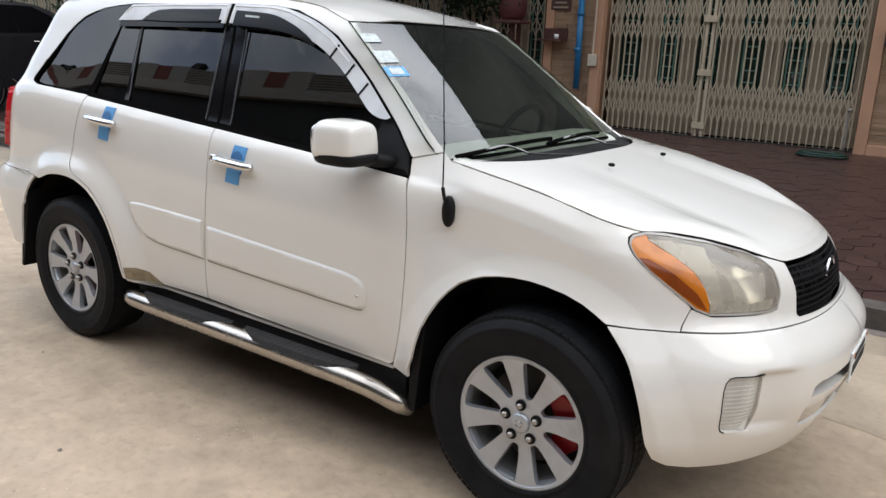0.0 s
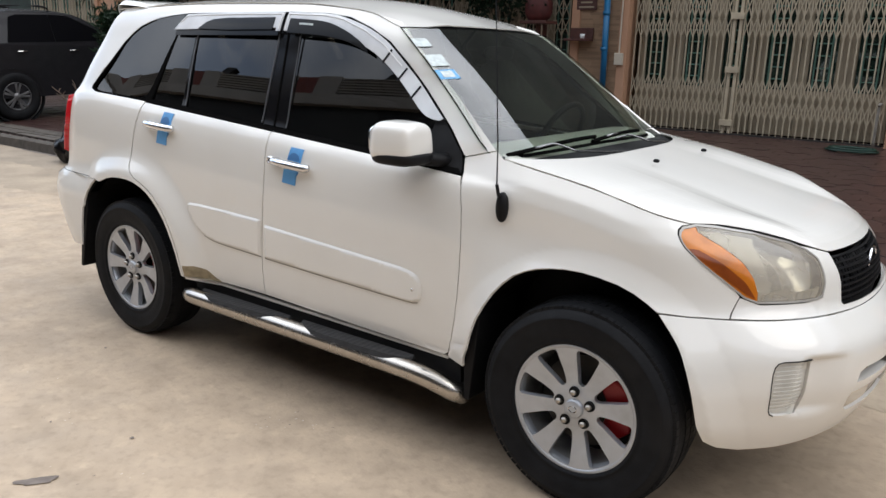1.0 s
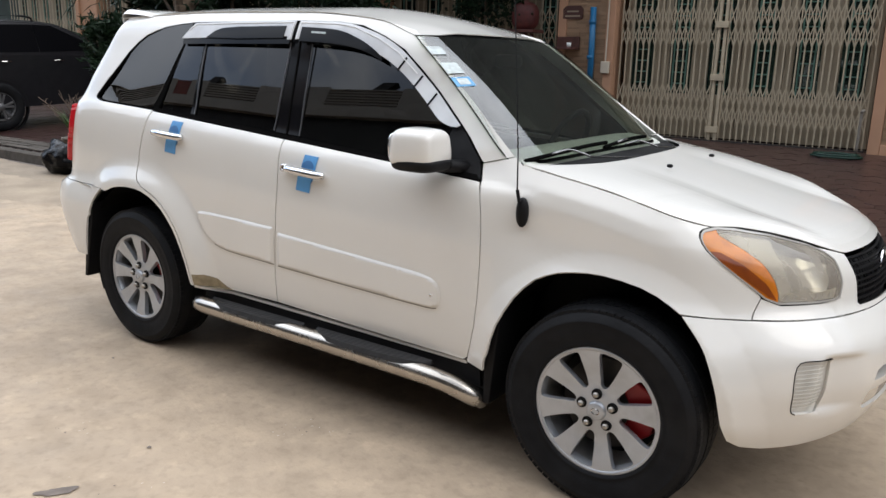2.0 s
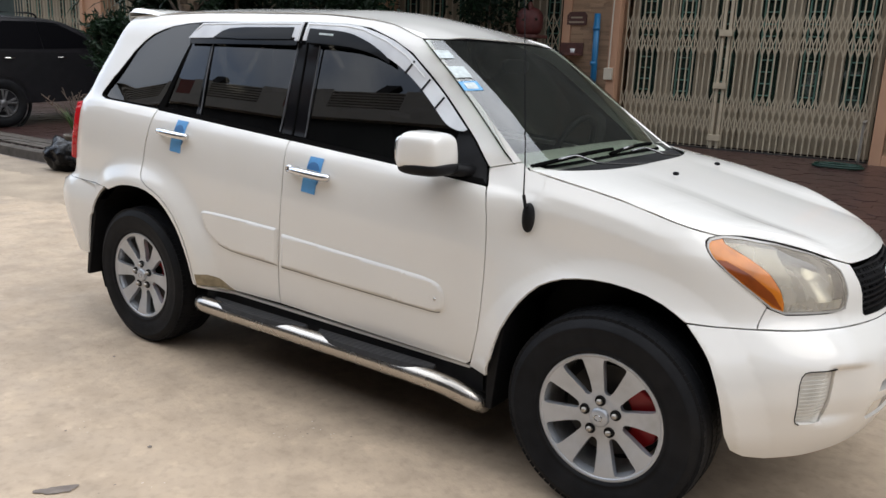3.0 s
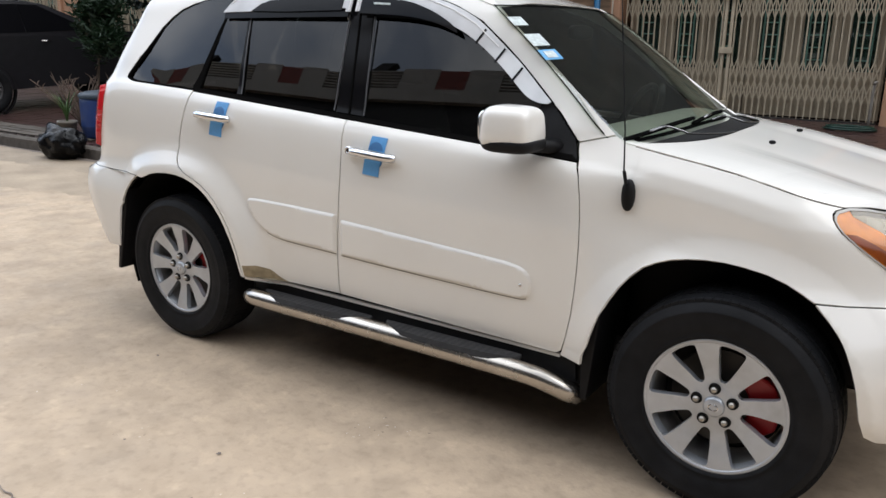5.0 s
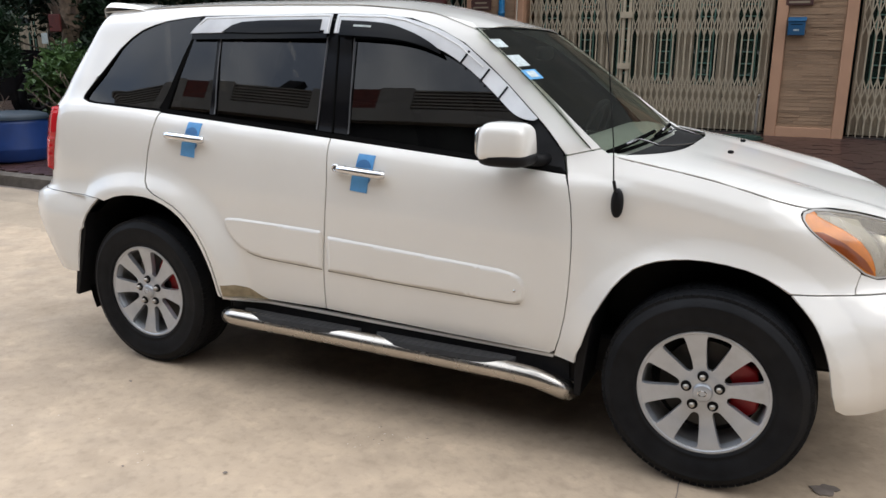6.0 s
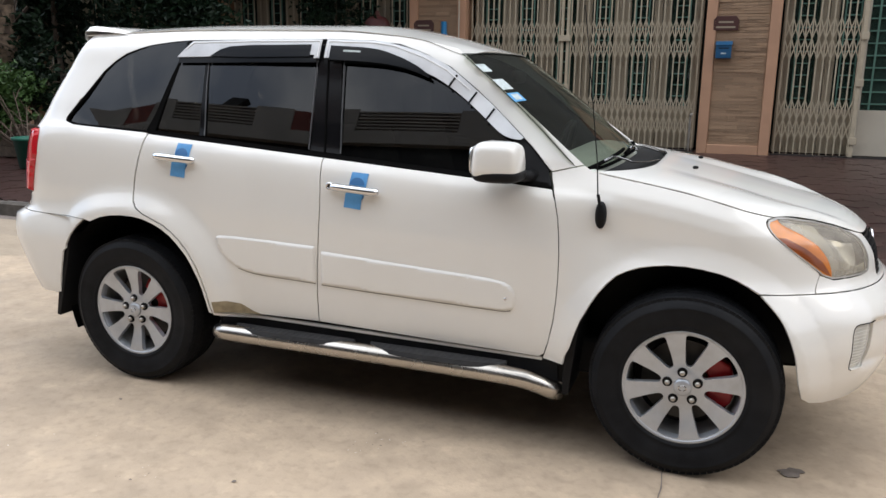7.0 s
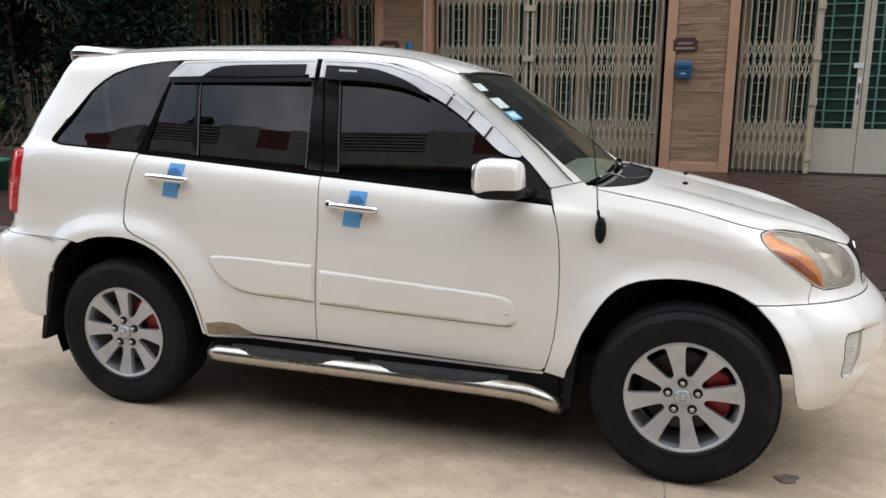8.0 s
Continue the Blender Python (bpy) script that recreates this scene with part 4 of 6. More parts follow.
# cowl under the wipers
grid_sheet("cowl_panel", lambda j, t: Vector(((.915 - .090 * abs(j) ** 3) * (1 - t) + (1.060 - .190 * abs(j) ** 3) * t, .690 * j, (1.096 - .016 * j * j) * (1 - t) + (1.076 + .012 * j * j) * t)), 20, 3, BLACK, car, thick=.01, flip=True)

# nose: panel round the grille, grille, lamps, bumper
panel("nose_panel", [(1.737, .772), (1.808, .752), (2.0, .752), (2.075, .760), (2.090, .80), (2.106, .87), (2.09, .900), (2.12, .893), (2.182, .876), (2.174, .85), (2.176, .735), (2.190, .727), (2.5, .720), (2.5, .712), (2.132, .712), (1.887, .712), (1.694, .713)], PAINT, car, gap=.001, centre=2.5, cell=.03)
grille = panel("grille", [(2.17, .723), (2.5, .716), (2.5, .874), (2.175, .876)], BLACK, car, gap=0, lift=-.035, thick=.01, centre=2.5, cell=.05)
for zz in [.741 + .0175 * k for k in range(8)]:
    panel("grille_bar", [(2.177, zz), (2.5, zz - .003), (2.5, zz + .0025), (2.177, zz + .0055)], BLACK, grille, gap=0, lift=-.006, thick=.012, centre=2.5, cell=.03)
for k in range(15):
    for lean in (-.014, .014):
        uu = 2.190 + k * .0205
        panel("grille_rib", [(uu - lean / 2, .732), (uu + .0040 - lean / 2, .732), (uu + .0040 + lean / 2, .868), (uu + lean / 2, .868)], BLACK, grille, gap=0, lift=-.012, thick=.012, cell=.05)
emblem = part("emblem", rod([(1.912, .062 * math.cos(a), .797 + .048 * math.sin(a)) for a in [2 * math.pi * k / 24 for k in range(24)]], .006, 8, closed=True), CHROME, grille, "plain oval chrome badge", True)

LAMP_OUT = [(1.800, .7545), (2.0, .753), (2.05, .755), (2.072, .764), (2.090, .80), (2.104, .868), (2.092, .893), (2.06, .911), (1.947, .940), (1.80, .960), (1.712, .965)]
AMBER_EDGE = [(1.700, .945), (1.748, .910), (1.778, .870), (1.795, .825), (1.802, .785)]
lamp = panel("headlamp", LAMP_OUT + AMBER_EDGE, CLEAR, car, "hazed headlamp with amber indicator", gap=.001, lift=.001, thick=.003, cell=.02)
def reflector_skin(u, z):
    """Two shallow bowls side by side behind the lens."""
    dish = abs(math.sin(math.pi * (u - 1.925) / .165)) ** .7 * max(0, 1 - ((z - .845) / .13) ** 2)
    return body(u, z) - skin_normal(body, u, z) * (.026 + .040 * dish)


panel("lamp_reflector", [(1.66, .92), (1.70, .955), (1.80, .951), (1.947, .932), (2.05, .905), (2.090, .868), (2.076, .80), (2.06, .765), (2.0, .760), (1.808, .762), (1.72, .81)], LAMPBACK, lamp, surf=reflector_skin, gap=0, thick=.004, cell=.010)
panel("lamp_rim", [(1.585, .904), (1.593, .938), (1.636, .962), (1.70, .967), (1.80, .961), (1.947, .942), (2.064, .913), (2.098, .896), (2.110, .868), (2.096, .80), (2.077, .761), (2.05, .752), (2.0, .750), (1.808, .752), (1.757, .771), (1.707, .798), (1.655, .833), (1.618, .866)], SEAL, lamp, gap=.002, lift=-.012, thick=.03, cell=.03,
    holes=[[(1.598, .904), (1.608, .930), (1.644, .952), (1.70, .957), (1.80, .951), (1.947, .932), (2.055, .904), (2.086, .888), (2.097, .866), (2.084, .803), (2.067, .770), (2.05, .762), (2.0, .760), (1.812, .762), (1.765, .781), (1.716, .808), (1.665, .843), (1.630, .872)]])
panel("indicator_lens", [(1.5925, .903), (1.593, .920), (1.600, .936), (1.617, .949), (1.641, .958), (1.709, .963), *AMBER_EDGE, (1.798, .757), (1.750, .769), (1.706, .7985), (1.656, .8335), (1.616, .8665), (1.600, .888)], AMBER, lamp, gap=.001, lift=.001, thick=.006, cell=.02)
LENS_ALL = LAMP_OUT + [(1.641, .958), (1.617, .949), (1.600, .936), (1.593, .920), (1.5925, .903), (1.600, .888), (1.616, .8665), (1.656, .8335), (1.706, .7985), (1.750, .769)]
panel("lens_edge", LENS_ALL, LENSEDGE, lamp, gap=.0006, lift=.003, thick=.006, cell=.02, holes=[shrink(LENS_ALL, .0065)])
panel("lamp_bezel", [(1.800, .762), (2.055, .762), (2.070, .790), (1.98, .784), (1.90, .783), (1.81, .790)], LAMPBEZEL, lamp, "cream bezel inside the lamp", gap=0, lift=-.010, thick=.003, cell=.02)
panel("lamp_bezel", [(1.712, .955), (1.80, .950), (1.94, .931), (1.905, .914), (1.878, .890), (1.862, .850), (1.852, .792), (1.812, .792), (1.802, .840), (1.783, .890), (1.752, .930)], LAMPBEZEL, lamp, "cream bezel inside the lamp", gap=0, lift=-.012, thick=.003, cell=.02)
for k in range(7):
    panel("bezel_rib", [(1.83 + .032 * k, .765), (1.842 + .032 * k, .765), (1.850 + .032 * k, .780), (1.838 + .032 * k, .780)], FOGLENS, lamp, gap=0, lift=-.006, thick=.003, cell=.03)
panel("indicator_base", [(1.606, .902), (1.640, .900), (1.700, .865), (1.760, .815), (1.792, .768), (1.765, .778), (1.716, .806), (1.665, .841), (1.626, .872), (1.608, .888)], AMBERLOW, lamp, "deep red-brown lower part of the indicator", gap=0, lift=.0030, thick=.004, cell=.02)
def fog(pts):
    """The fog lamp's outline, set upright on the curved corner."""
    return [(u + .013 + .032 * (.61 - z) / .17, z) for u, z in pts]


FOG = [(1.833, .4365), (1.808, .438), (1.793, .445), (1.785, .458), (1.780, .485), (1.778, .53), (1.780, .570), (1.786, .591), (1.797, .602), (1.814, .606), (1.90, .608), (1.936, .606), (1.945, .598), (1.943, .575), (1.933, .50), (1.925, .455), (1.918, .443), (1.905, .4375)]
bumper = panel("front_bumper", [(1.464, .711), (1.555, .709), (1.691, .710), (1.887, .710), (2.132, .711), (2.5, .713), (2.5, .33), (2.15, .312), (1.95, .302), (1.80, .304), (1.72, .318), (1.665, .345), (1.625, .40), (1.585, .475), (1.545, .555), (1.498, .645)], PAINT, car, gap=.0008,
    holes=[shrink(fog(FOG), -.0008), [(2.16, .42), (2.15, .46), (2.17, .545), (2.20, .556), (2.485, .560), (2.485, .40), (2.19, .40)]], centre=2.5, cell=.017)
panel("lower_intake", [(2.12, .38), (2.5, .38), (2.5, .58), (2.12, .58)], BLACK, bumper, gap=0, lift=-.06, thick=.004, centre=2.5, cell=.06)
panel("intake_bar", [(2.15, .47), (2.5, .47), (2.5, .505), (2.15, .505)], PAINT, bumper, gap=0, lift=-.006, thick=.03, centre=2.5, cell=.04)
fog_lamp = panel("fog_lamp", fog(FOG[::-1]), FOGLENS, car, "ribbed clear fog lamp", gap=.001, lift=-.010, thick=.004, cell=.03)
for k in range(12):
    zz = .450 + k * .0125
    panel("lens_rib", fog([(1.790, zz), (1.855, zz + .003), (1.922, zz), (1.922, zz + .004), (1.855, zz + .007), (1.790, zz + .004)]), FOGLENS, fog_lamp, gap=0, lift=-.0075, thick=.004, cell=.05)
# black strip on the skin, painting the shaded edge of the lamp opening
panel("lamp_gap", shrink(fog(FOG), .0032)[1:13] + fog(FOG)[12:0:-1], SEAL, fog_lamp, "black strip drawn as the shade beside the lamp", gap=0, lift=.0008, thick=.003, cell=.02)
# number plate with plain bars
b = box(2.034, 2.042, -.15, .15, .485, .585, .004)
plate = part("number_plate", b, WHITE, car, "white number plate")
for y0, y1, z0, z1 in ((-.125, .125, .505, .54), (-.10, .10, .552, .572)):
    part("plate_bar", box(2.042, 2.044, y0, y1, z0, z1), BLACK, plate)
for yy in (-.135, .135):
    part("plate_mark", box(2.042, 2.0445, yy - .010, yy + .010, .57, .582), AMBER, plate, "small orange mark")

# tail
panel("rear_bumper", [(-1.482, .7705), (-1.7, .7765), (-2.0, .7805), (-2.7, .7805), (-2.7, .45), (-2.2, .43), (-1.95, .40), (-1.80, .39), *[(u_of(x, z), z) for x, z in ((-1.76, .39), (-1.70, .392), (-1.668, .395), (-1.664, .42), (-1.655, .46), (-1.642, .51), (-1.626, .56), (-1.610, .605))], (-1.598, .64), (-1.567, .69), (-1.525, .735)], PAINT, car, gap=.0008, centre=2.7, cell=.05)
tail_lamp = panel("tail_lamp", [(-1.798, 1.05), (-1.803, 1.146), (-1.838, 1.176), (-2.03, 1.176), (-2.03, .866), (-1.872, .868), (-1.840, .95)], REDLENS, car, "red tail lamp with paler lower half", gap=.002, lift=.020, thick=.04, cell=.02, bevel=.02)
panel("lower_lens", [(-1.838, 1.010), (-1.862, .945), (-1.885, .882), (-2.02, .882), (-2.02, 1.02)], PINKLENS, tail_lamp, gap=0, lift=.0225, thick=.004, cell=.03)
panel("tailgate", [(-2.05, .785), (-2.7, .785), (-2.7, 1.15), (-2.05, 1.15)], PAINT, car, gap=.001, centre=2.7, cell=.06)
panel("rear_window", [(-2.06, 1.16), (-2.7, 1.16), (-2.7, 1.59), (-2.04, 1.55)], TINT, car, gap=0, lift=-.004, thick=.005, centre=2.7, cell=.08)


def spoiler_at(j, t):
    a = t * 2 * math.pi
    c, s2 = math.cos(a), math.sin(a)
    k = (1 - c) / 2
    end = math.sqrt(max(0, 1 - max(0, (abs(j) - .95) / .05) ** 2))
    h = (.004 + .026 * k ** .55 + .012 * k * ease(.80, .97, abs(j))) * (.45 + .55 * end)
    z = 1.629 + .013 * k + .010 * (1 - j * j) - .014 * abs(j) ** 8 + h * math.copysign(abs(s2) ** .6, s2)
    if s2 < 0:      # the ends droop beside the rear window
        z -= .045 * k * ease(.90, .985, abs(j)) * abs(s2) ** .6
    return Vector((-1.598 + .142 * math.copysign(abs(c) ** .8, c) + .04 * j * j, .515 * j, z))


sp = grid_sheet("roof_spoiler", spoiler_at, 40, 28, PAINT, car, thick=.001, flip=True)

# side glass: one gently bent sheet, fitted to the skin; and its dark frames
_s = [(-1.6 + .11 * i, .05 + .1 * k) for i in range(20) for k in range(10)]
_s = [(x, belt(x) + k * (smooth(RAIL, x) - .04 - belt(x))) for x, k in _s]
_A = np.array([[1, x, z, x * x, x * z, z * z] for x, z in _s])
_co = [float(v) for v in np.linalg.lstsq(_A, np.array([half_width(x, z) for x, z in _s]), rcond=None)[0]]


def glass_skin(x, z, twist=0, still=0):
    """The common sweep of the door glass; twist leans it in further towards the front."""
    return Vector((x, twist * (x - still) * (z - 1.22) - (_co[0] + _co[1] * x + _co[2] * z + _co[3] * x * x + _co[4] * x * z + _co[5] * z * z), z))


BLACKF = dict(gap=0, thick=.012)


def inset(outline, d):
    """An even border inside a window's outline."""
    flat = shrink([(body(u, z).x, z) for u, z in outline[::-1]], d)
    return [(u_of(x, z), z) for x, z in flat]


QALL = dense(QWIN + [(-1.10, 1.43)], .02)
panel("belt_moulding", [(-1.168, belt(-1.168) - .010), *[(x, belt(x) - .010) for x in (-.8, -.4, 0, .4)], (.716, belt(.716) - .012), (.690, belt(.69) + .010), *[(x, belt(x) + .005) for x in (.4, 0, -.4, -.8)], (-1.16, belt(-1.16) + .005)], SEAL, car, lift=.004, cell=.05, **BLACKF)
panel("centre_pillar", [(-.333, belt(-.33) + .01), (-.190, belt(-.19) + .01), (-.225, 1.35), (-.262, 1.587), (-.362, 1.587), (-.35, 1.35)], GLOSSBLACK, car, "gloss black pillar between the doors", lift=-.002, cell=.05, **BLACKF)
panel("pillar_joint", [(-.268, belt(-.26) + .01), (-.261, belt(-.26) + .01), (-.318, 1.590), (-.325, 1.590)], SEAL, car, lift=.002, cell=.05, **BLACKF)
panel("rear_pillar", [(-1.185, belt(-1.18) + .006), (-1.138, belt(-1.14) + .006), (-1.113, 1.32), (-1.062, 1.51), (-1.032, 1.588), (-1.052, 1.588), (-1.10, 1.43), (-1.15, 1.27)], SEAL, car, lift=.0, cell=.05, **BLACKF)
panel("window_bar", [(-.897, belt(-.89) + .01), (-.868, belt(-.87) + .01), (-.905, 1.40), (-.918, 1.585), (-.945, 1.585), (-.925, 1.40)], GLOSSBLACK, rdoor, lift=.0, cell=.05, **BLACKF)
for door_, line in ((rdoor, [(-.342, belt(-.342) + .012), (-.337, belt(-.337) + .012), (-.360, 1.500), (-.365, 1.500)]), (fdoor, [(-.192, belt(-.192) + .012), (-.187, belt(-.187) + .012), (-.232, 1.495), (-.237, 1.495)]), (rdoor, [(-.871, belt(-.871) + .012), (-.866, belt(-.866) + .012), (-.903, 1.40), (-.914, 1.500), (-.919, 1.500), (-.908, 1.40)])):
    panel("window_run", line, RUNLINE, door_, lift=.0035, gap=0, thick=.004, cell=.05)
panel("window_top_seal", [*DOOR_TOP, *[(x - .012, z - .016) for x, z in DOOR_TOP[::-1]]], SEAL, car, lift=.002, cell=.05, **BLACKF)
panel("quarter_window_seal", QWIN + [(-1.10, 1.43)], SEAL, car, lift=-.001, cell=.05, holes=[inset(QALL, .008)], **BLACKF)


def quarter_skin(u, z):
    """Flat like the door glass, bent in at its rear edge."""
    p = body(u, z)
    g = glass_skin(p.x, z)
    k = 1 - ease(-1.92, -1.42, p.x)
    return Vector((p.x, g.y + .006 + .034 * (1.40 - z) * (1 - k) + (p.y - g.y) * k, z))


panel("quarter_window", inset(QALL, .004), TINT, car, "tinted quarter window", surf=quarter_skin, gap=0, lift=-.002, thick=.004, cell=.025)
panel("door_window", [(-1.145, belt(-1.145)), (-.335, belt(-.335)), (-.36, 1.585), (-1.04, 1.582), (-1.118, 1.32)], TINT, rdoor, "tinted rear door window", surf=lambda x, z: glass_skin(x, z, .044, -.6) + Vector((0, .012 * (1.56 - z), 0)), gap=0, lift=-.005, thick=.004, cell=.06)
panel("door_window", [(-.195, belt(-.195)), (.55, belt(.55)), (.55, 1.228), (.44, 1.322), (.34, 1.400), (.235, 1.472), (.0, 1.562), (-.12, 1.578), (-.26, 1.583)], TINT, fdoor, "tinted front door window", surf=lambda x, z: glass_skin(x, z, .027, -.25), gap=0, lift=-.005, thick=.004, cell=.06)
panel("mirror_triangle", [(.50, belt(.5) + .006), (.712, 1.040), (.690, 1.098), (.612, 1.176), (.545, 1.233), (.535, 1.15)], BLACK, fdoor, lift=.004, gap=0, thick=.02, cell=.04)

# weather visors above the side windows: a clear strip with a smoked middle
VIS = dict(gap=0, thick=.004, cell=.03)
flat_curve = lambda pts: [(p.x, p.y) for p in curve_points([(x, z, 0) for x, z in pts], 5 * (len(pts) - 1))]
VTOP = [(-.323, 1.508)] + flat_curve([(-.323, 1.580), (-.10, 1.572), (-.004, 1.558), (.129, 1.522), (.242, 1.472), (.350, 1.397), (.448, 1.320), (.530, 1.249), (.580, 1.207)])
VLOW = flat_curve([(.568, 1.199), (.53, 1.203), (.48, 1.225), (.40, 1.290), (.32, 1.352), (.24, 1.405), (.16, 1.445), (.05, 1.480), (-.08, 1.500), (-.29, 1.508)])
rvis = panel("window_visor", [(-1.078, 1.508), (-1.045, 1.542), (-1.008, 1.575), (-.70, 1.580), (-.347, 1.580), (-.347, 1.507), (-.372, 1.507), (-.372, 1.520), (-.70, 1.518), (-.95, 1.510)], LIGHTVISOR, car, "clear wind visor with smoked centre", lift=.022, **VIS)
panel("smoked_strip", [(-.90, 1.512), (-.85, 1.540), (-.80, 1.553), (-.70, 1.558), (-.392, 1.560), (-.392, 1.512), (-.70, 1.508)], SMOKE, rvis, lift=.024, **VIS)
panel("visor_edge", [(-1.07, 1.484), (-.70, 1.488), (-.36, 1.490), (-.36, 1.512), (-.70, 1.514), (-1.07, 1.510)], SMOKE, rvis, lift=.016, **VIS)
fvis = panel("window_visor", VTOP + VLOW, LIGHTVISOR, car, "clear wind visor with smoked centre", lift=.022, **VIS)
panel("smoked_strip", flat_curve([(-.298, 1.556), (-.10, 1.543), (.02, 1.512), (.10, 1.478), (.150, 1.448), (.165, 1.430)]) + flat_curve([(.163, 1.428), (.10, 1.452), (.02, 1.474), (-.10, 1.490), (-.298, 1.500)]), SMOKE, fvis, lift=.024, **VIS)
for x0, z0 in ((.245, 1.43), (.335, 1.365), (.415, 1.302)):
    panel("visor_clip", [(x0, z0 - .035), (x0 + .007, z0 - .039), (x0 + .037, z0 + .009), (x0 + .030, z0 + .013)], SMOKE, fvis, lift=.0245, **VIS)

# thin pale lines along the visors' rims
panel("visor_line", [(-1.040, 1.541), (-1.004, 1.571), (-.70, 1.5755), (-.353, 1.5755), (-.353, 1.512), (-.357, 1.512), (-.357, 1.572), (-.70, 1.572), (-1.000, 1.567), (-1.034, 1.541)], VISORLINE, rvis, lift=.0245, **VIS)
panel("visor_line", [(-.316, 1.512), (-.316, 1.5745), (-.10, 1.567), (-.006, 1.553), (.124, 1.513), (.235, 1.462), (.342, 1.386), (.342, 1.381), (.233, 1.458), (.122, 1.509), (-.006, 1.5495), (-.10, 1.5635), (-.312, 1.571), (-.312, 1.512)], VISORLINE, fvis, lift=.0245, **VIS)

# plain pale bar in place of lettering on the visor
panel("lettering_bar", [(-.235, 1.531), (-.155, 1.527), (-.155, 1.534), (-.235, 1.538)], FADED, fvis, lift=.0255, gap=0, thick=.001, cell=.03)

# sill, underbody and black lower trim
part("underbody", box(-1.80, 1.45, -.60, .60, .26, .42, .02), BLACK, car)
ob = part("sill", box(-.80, .83, -.772, -.55, .275, .395, .012), BLACK, car)
mirrored(ob)
part("front_floor", box(.8, 1.66, -.44, .44, .36, .80), BLACK, car)
part("rear_floor", box(-1.9, -.75, -.42, .42, .36, .85), BLACK, car)

panel("rocker_edge", [(-.788, .3775), (.712, .3610), (.712, .3740), (-.788, .3895)], PAINT, car, gap=0, lift=-.006, thick=.010, cell=.06)

# side steps
step_pts = curve_points([(-.775, -.72, .274), (-.772, -.795, .297), (-.735, -.835, .312), (-.64, -.845, .314), (-.2, -.845, .313), (.3, -.845, .310), (.60, -.842, .304), (.70, -.826, .284), (.755, -.80, .257), (.772, -.76, .235)], 40)
step_bar = part("side_step", rod(step_pts, .038, 16), STEEL, car, "polished steel tube side step with rubber treads", True)
for x0, x1 in ((-.675, -.088), (-.012, .580)):
    b = bmesh.new()
    n = 44
    ring = []
    for i in range(n + 1):
        x = x0 + (x1 - x0) * i / n
        s = abs(2 * i / n - 1)
        e = max(.0, 1 - s ** 3.0) ** .62
        rib = .0010 * (i % 2) * (e > .3)
        near, far = -.845 + .022 - .060 * e, -.845 + .040
        ring.append([b.verts.new(q) for q in ((x, near - .002, .334), (x, near + .005, .346 + .006 * e + rib), (x, far - .004, .352 + rib), (x, far + .002, .338))])
    for p, q in zip(ring, ring[1:]):
        for k in range(3):
            b.faces.new((p[k], p[k + 1], q[k + 1], q[k]))
        b.faces.new((p[3], p[0], q[0], q[3]))
    b.faces.new(ring[0])
    b.faces.new(ring[-1][::-1])
    bmesh.ops.recalc_face_normals(b, faces=b.faces)
    part("step_tread", b, TREADM, step_bar, "ribbed rubber tread")
twin = mirrored(step_bar)
for c in list(step_bar.children):
    mirrored(c, twin)

# mud flaps
ob = part("mud_flap", prism([(.80, .24), (.825, .24), (.86, .60), (.845, .62), (.80, .42)], -.80, -.55, "y", bevel=.004), BLACK, car)
mirrored(ob)
b = prism([(-1.712, .275), (-1.690, .272), (-1.60, .60), (-1.585, .69), (-1.618, .66), (-1.668, .50)], -.838, -.60, "y", bevel=.004)
ob = part("mud_flap", b, BLACK, car)
mirrored(ob)


# door handles, tape
def handle(x, z, parent, key):
    yy = -half_width(x, z)
    pts = [(x - .098, yy - .012, z + .004), (x - .085, yy - .026, z + .005), (x - .03, yy - .036, z + .003), (x + .03, yy - .036, z - .001), (x + .085, yy - .026, z - .006), (x + .098, yy - .012, z - .007)]
    b = rod(curve_points(pts, 20), .0165, 10)
    box(x - .105, x - .07, yy - .030, yy + .005, z - .012, z + .020, .008, b)
    box(x + .06, x + .10, yy - .024, yy + .005, z - .022, z + .008, .008, b)
    h = part("door_handle", b, CHROME, parent, "chrome door handle", True)
    if key:
        bezel = part("key_lock", lathe([(.008, -.002), (.010, -.005), (.015, -.004), (.017, .010)], "y", 20, centre=(x - .108, yy - .026, z + .008)), CHROME, parent, "", True)
        part("keyhole", lathe([(0, -.001), (.0085, -.001), (.0085, .004)], "y", 16, centre=(x - .108, yy - .026, z + .008)), BLACK, bezel)
    return h


hf = handle(-.090, .990, fdoor[0], True)
hr = handle(-.985, 1.075, rdoor[0], False)
mirrored(hf, fdoor[1])
mirrored(hr, rdoor[1])
for x, z, pr in ((-.092, 1.000, fdoor[0]), (-.964, 1.082, rdoor[0])):
    for dx, z0, z1 in ((.010, z + .004, z + .055), (-.010, z - .088, z - .020)):
        w = .038
        panel_obs = panel("masking_tape", [(x + dx - w, z0), (x + dx + w, z0 - .006), (x + dx + w + .006, z1 - .004), (x + dx - w + .008, z1)], TAPE, (pr, pr), "blue masking tape", gap=0, lift=.0035, thick=.003, cell=.03)
        bpy.data.objects.remove(panel_obs[1])
    # flat patches of darker tape blue paint the shade of the handle recess
    cup_line = [(x + .008 + .034 * math.cos(q), z + .004 + .030 * math.sin(q)) for q in [math.pi * i / 10 for i in range(11)]]
    for line, up in ((cup_line, .0045), ([(px, 2 * z - .030 - pz) for px, pz in cup_line[::-1]], .002)):
        panel_obs = panel("handle_cup", line, TAPESHADE, (pr, pr), gap=0, lift=up, thick=.002, cell=.03)
        bpy.data.objects.remove(panel_obs[1])


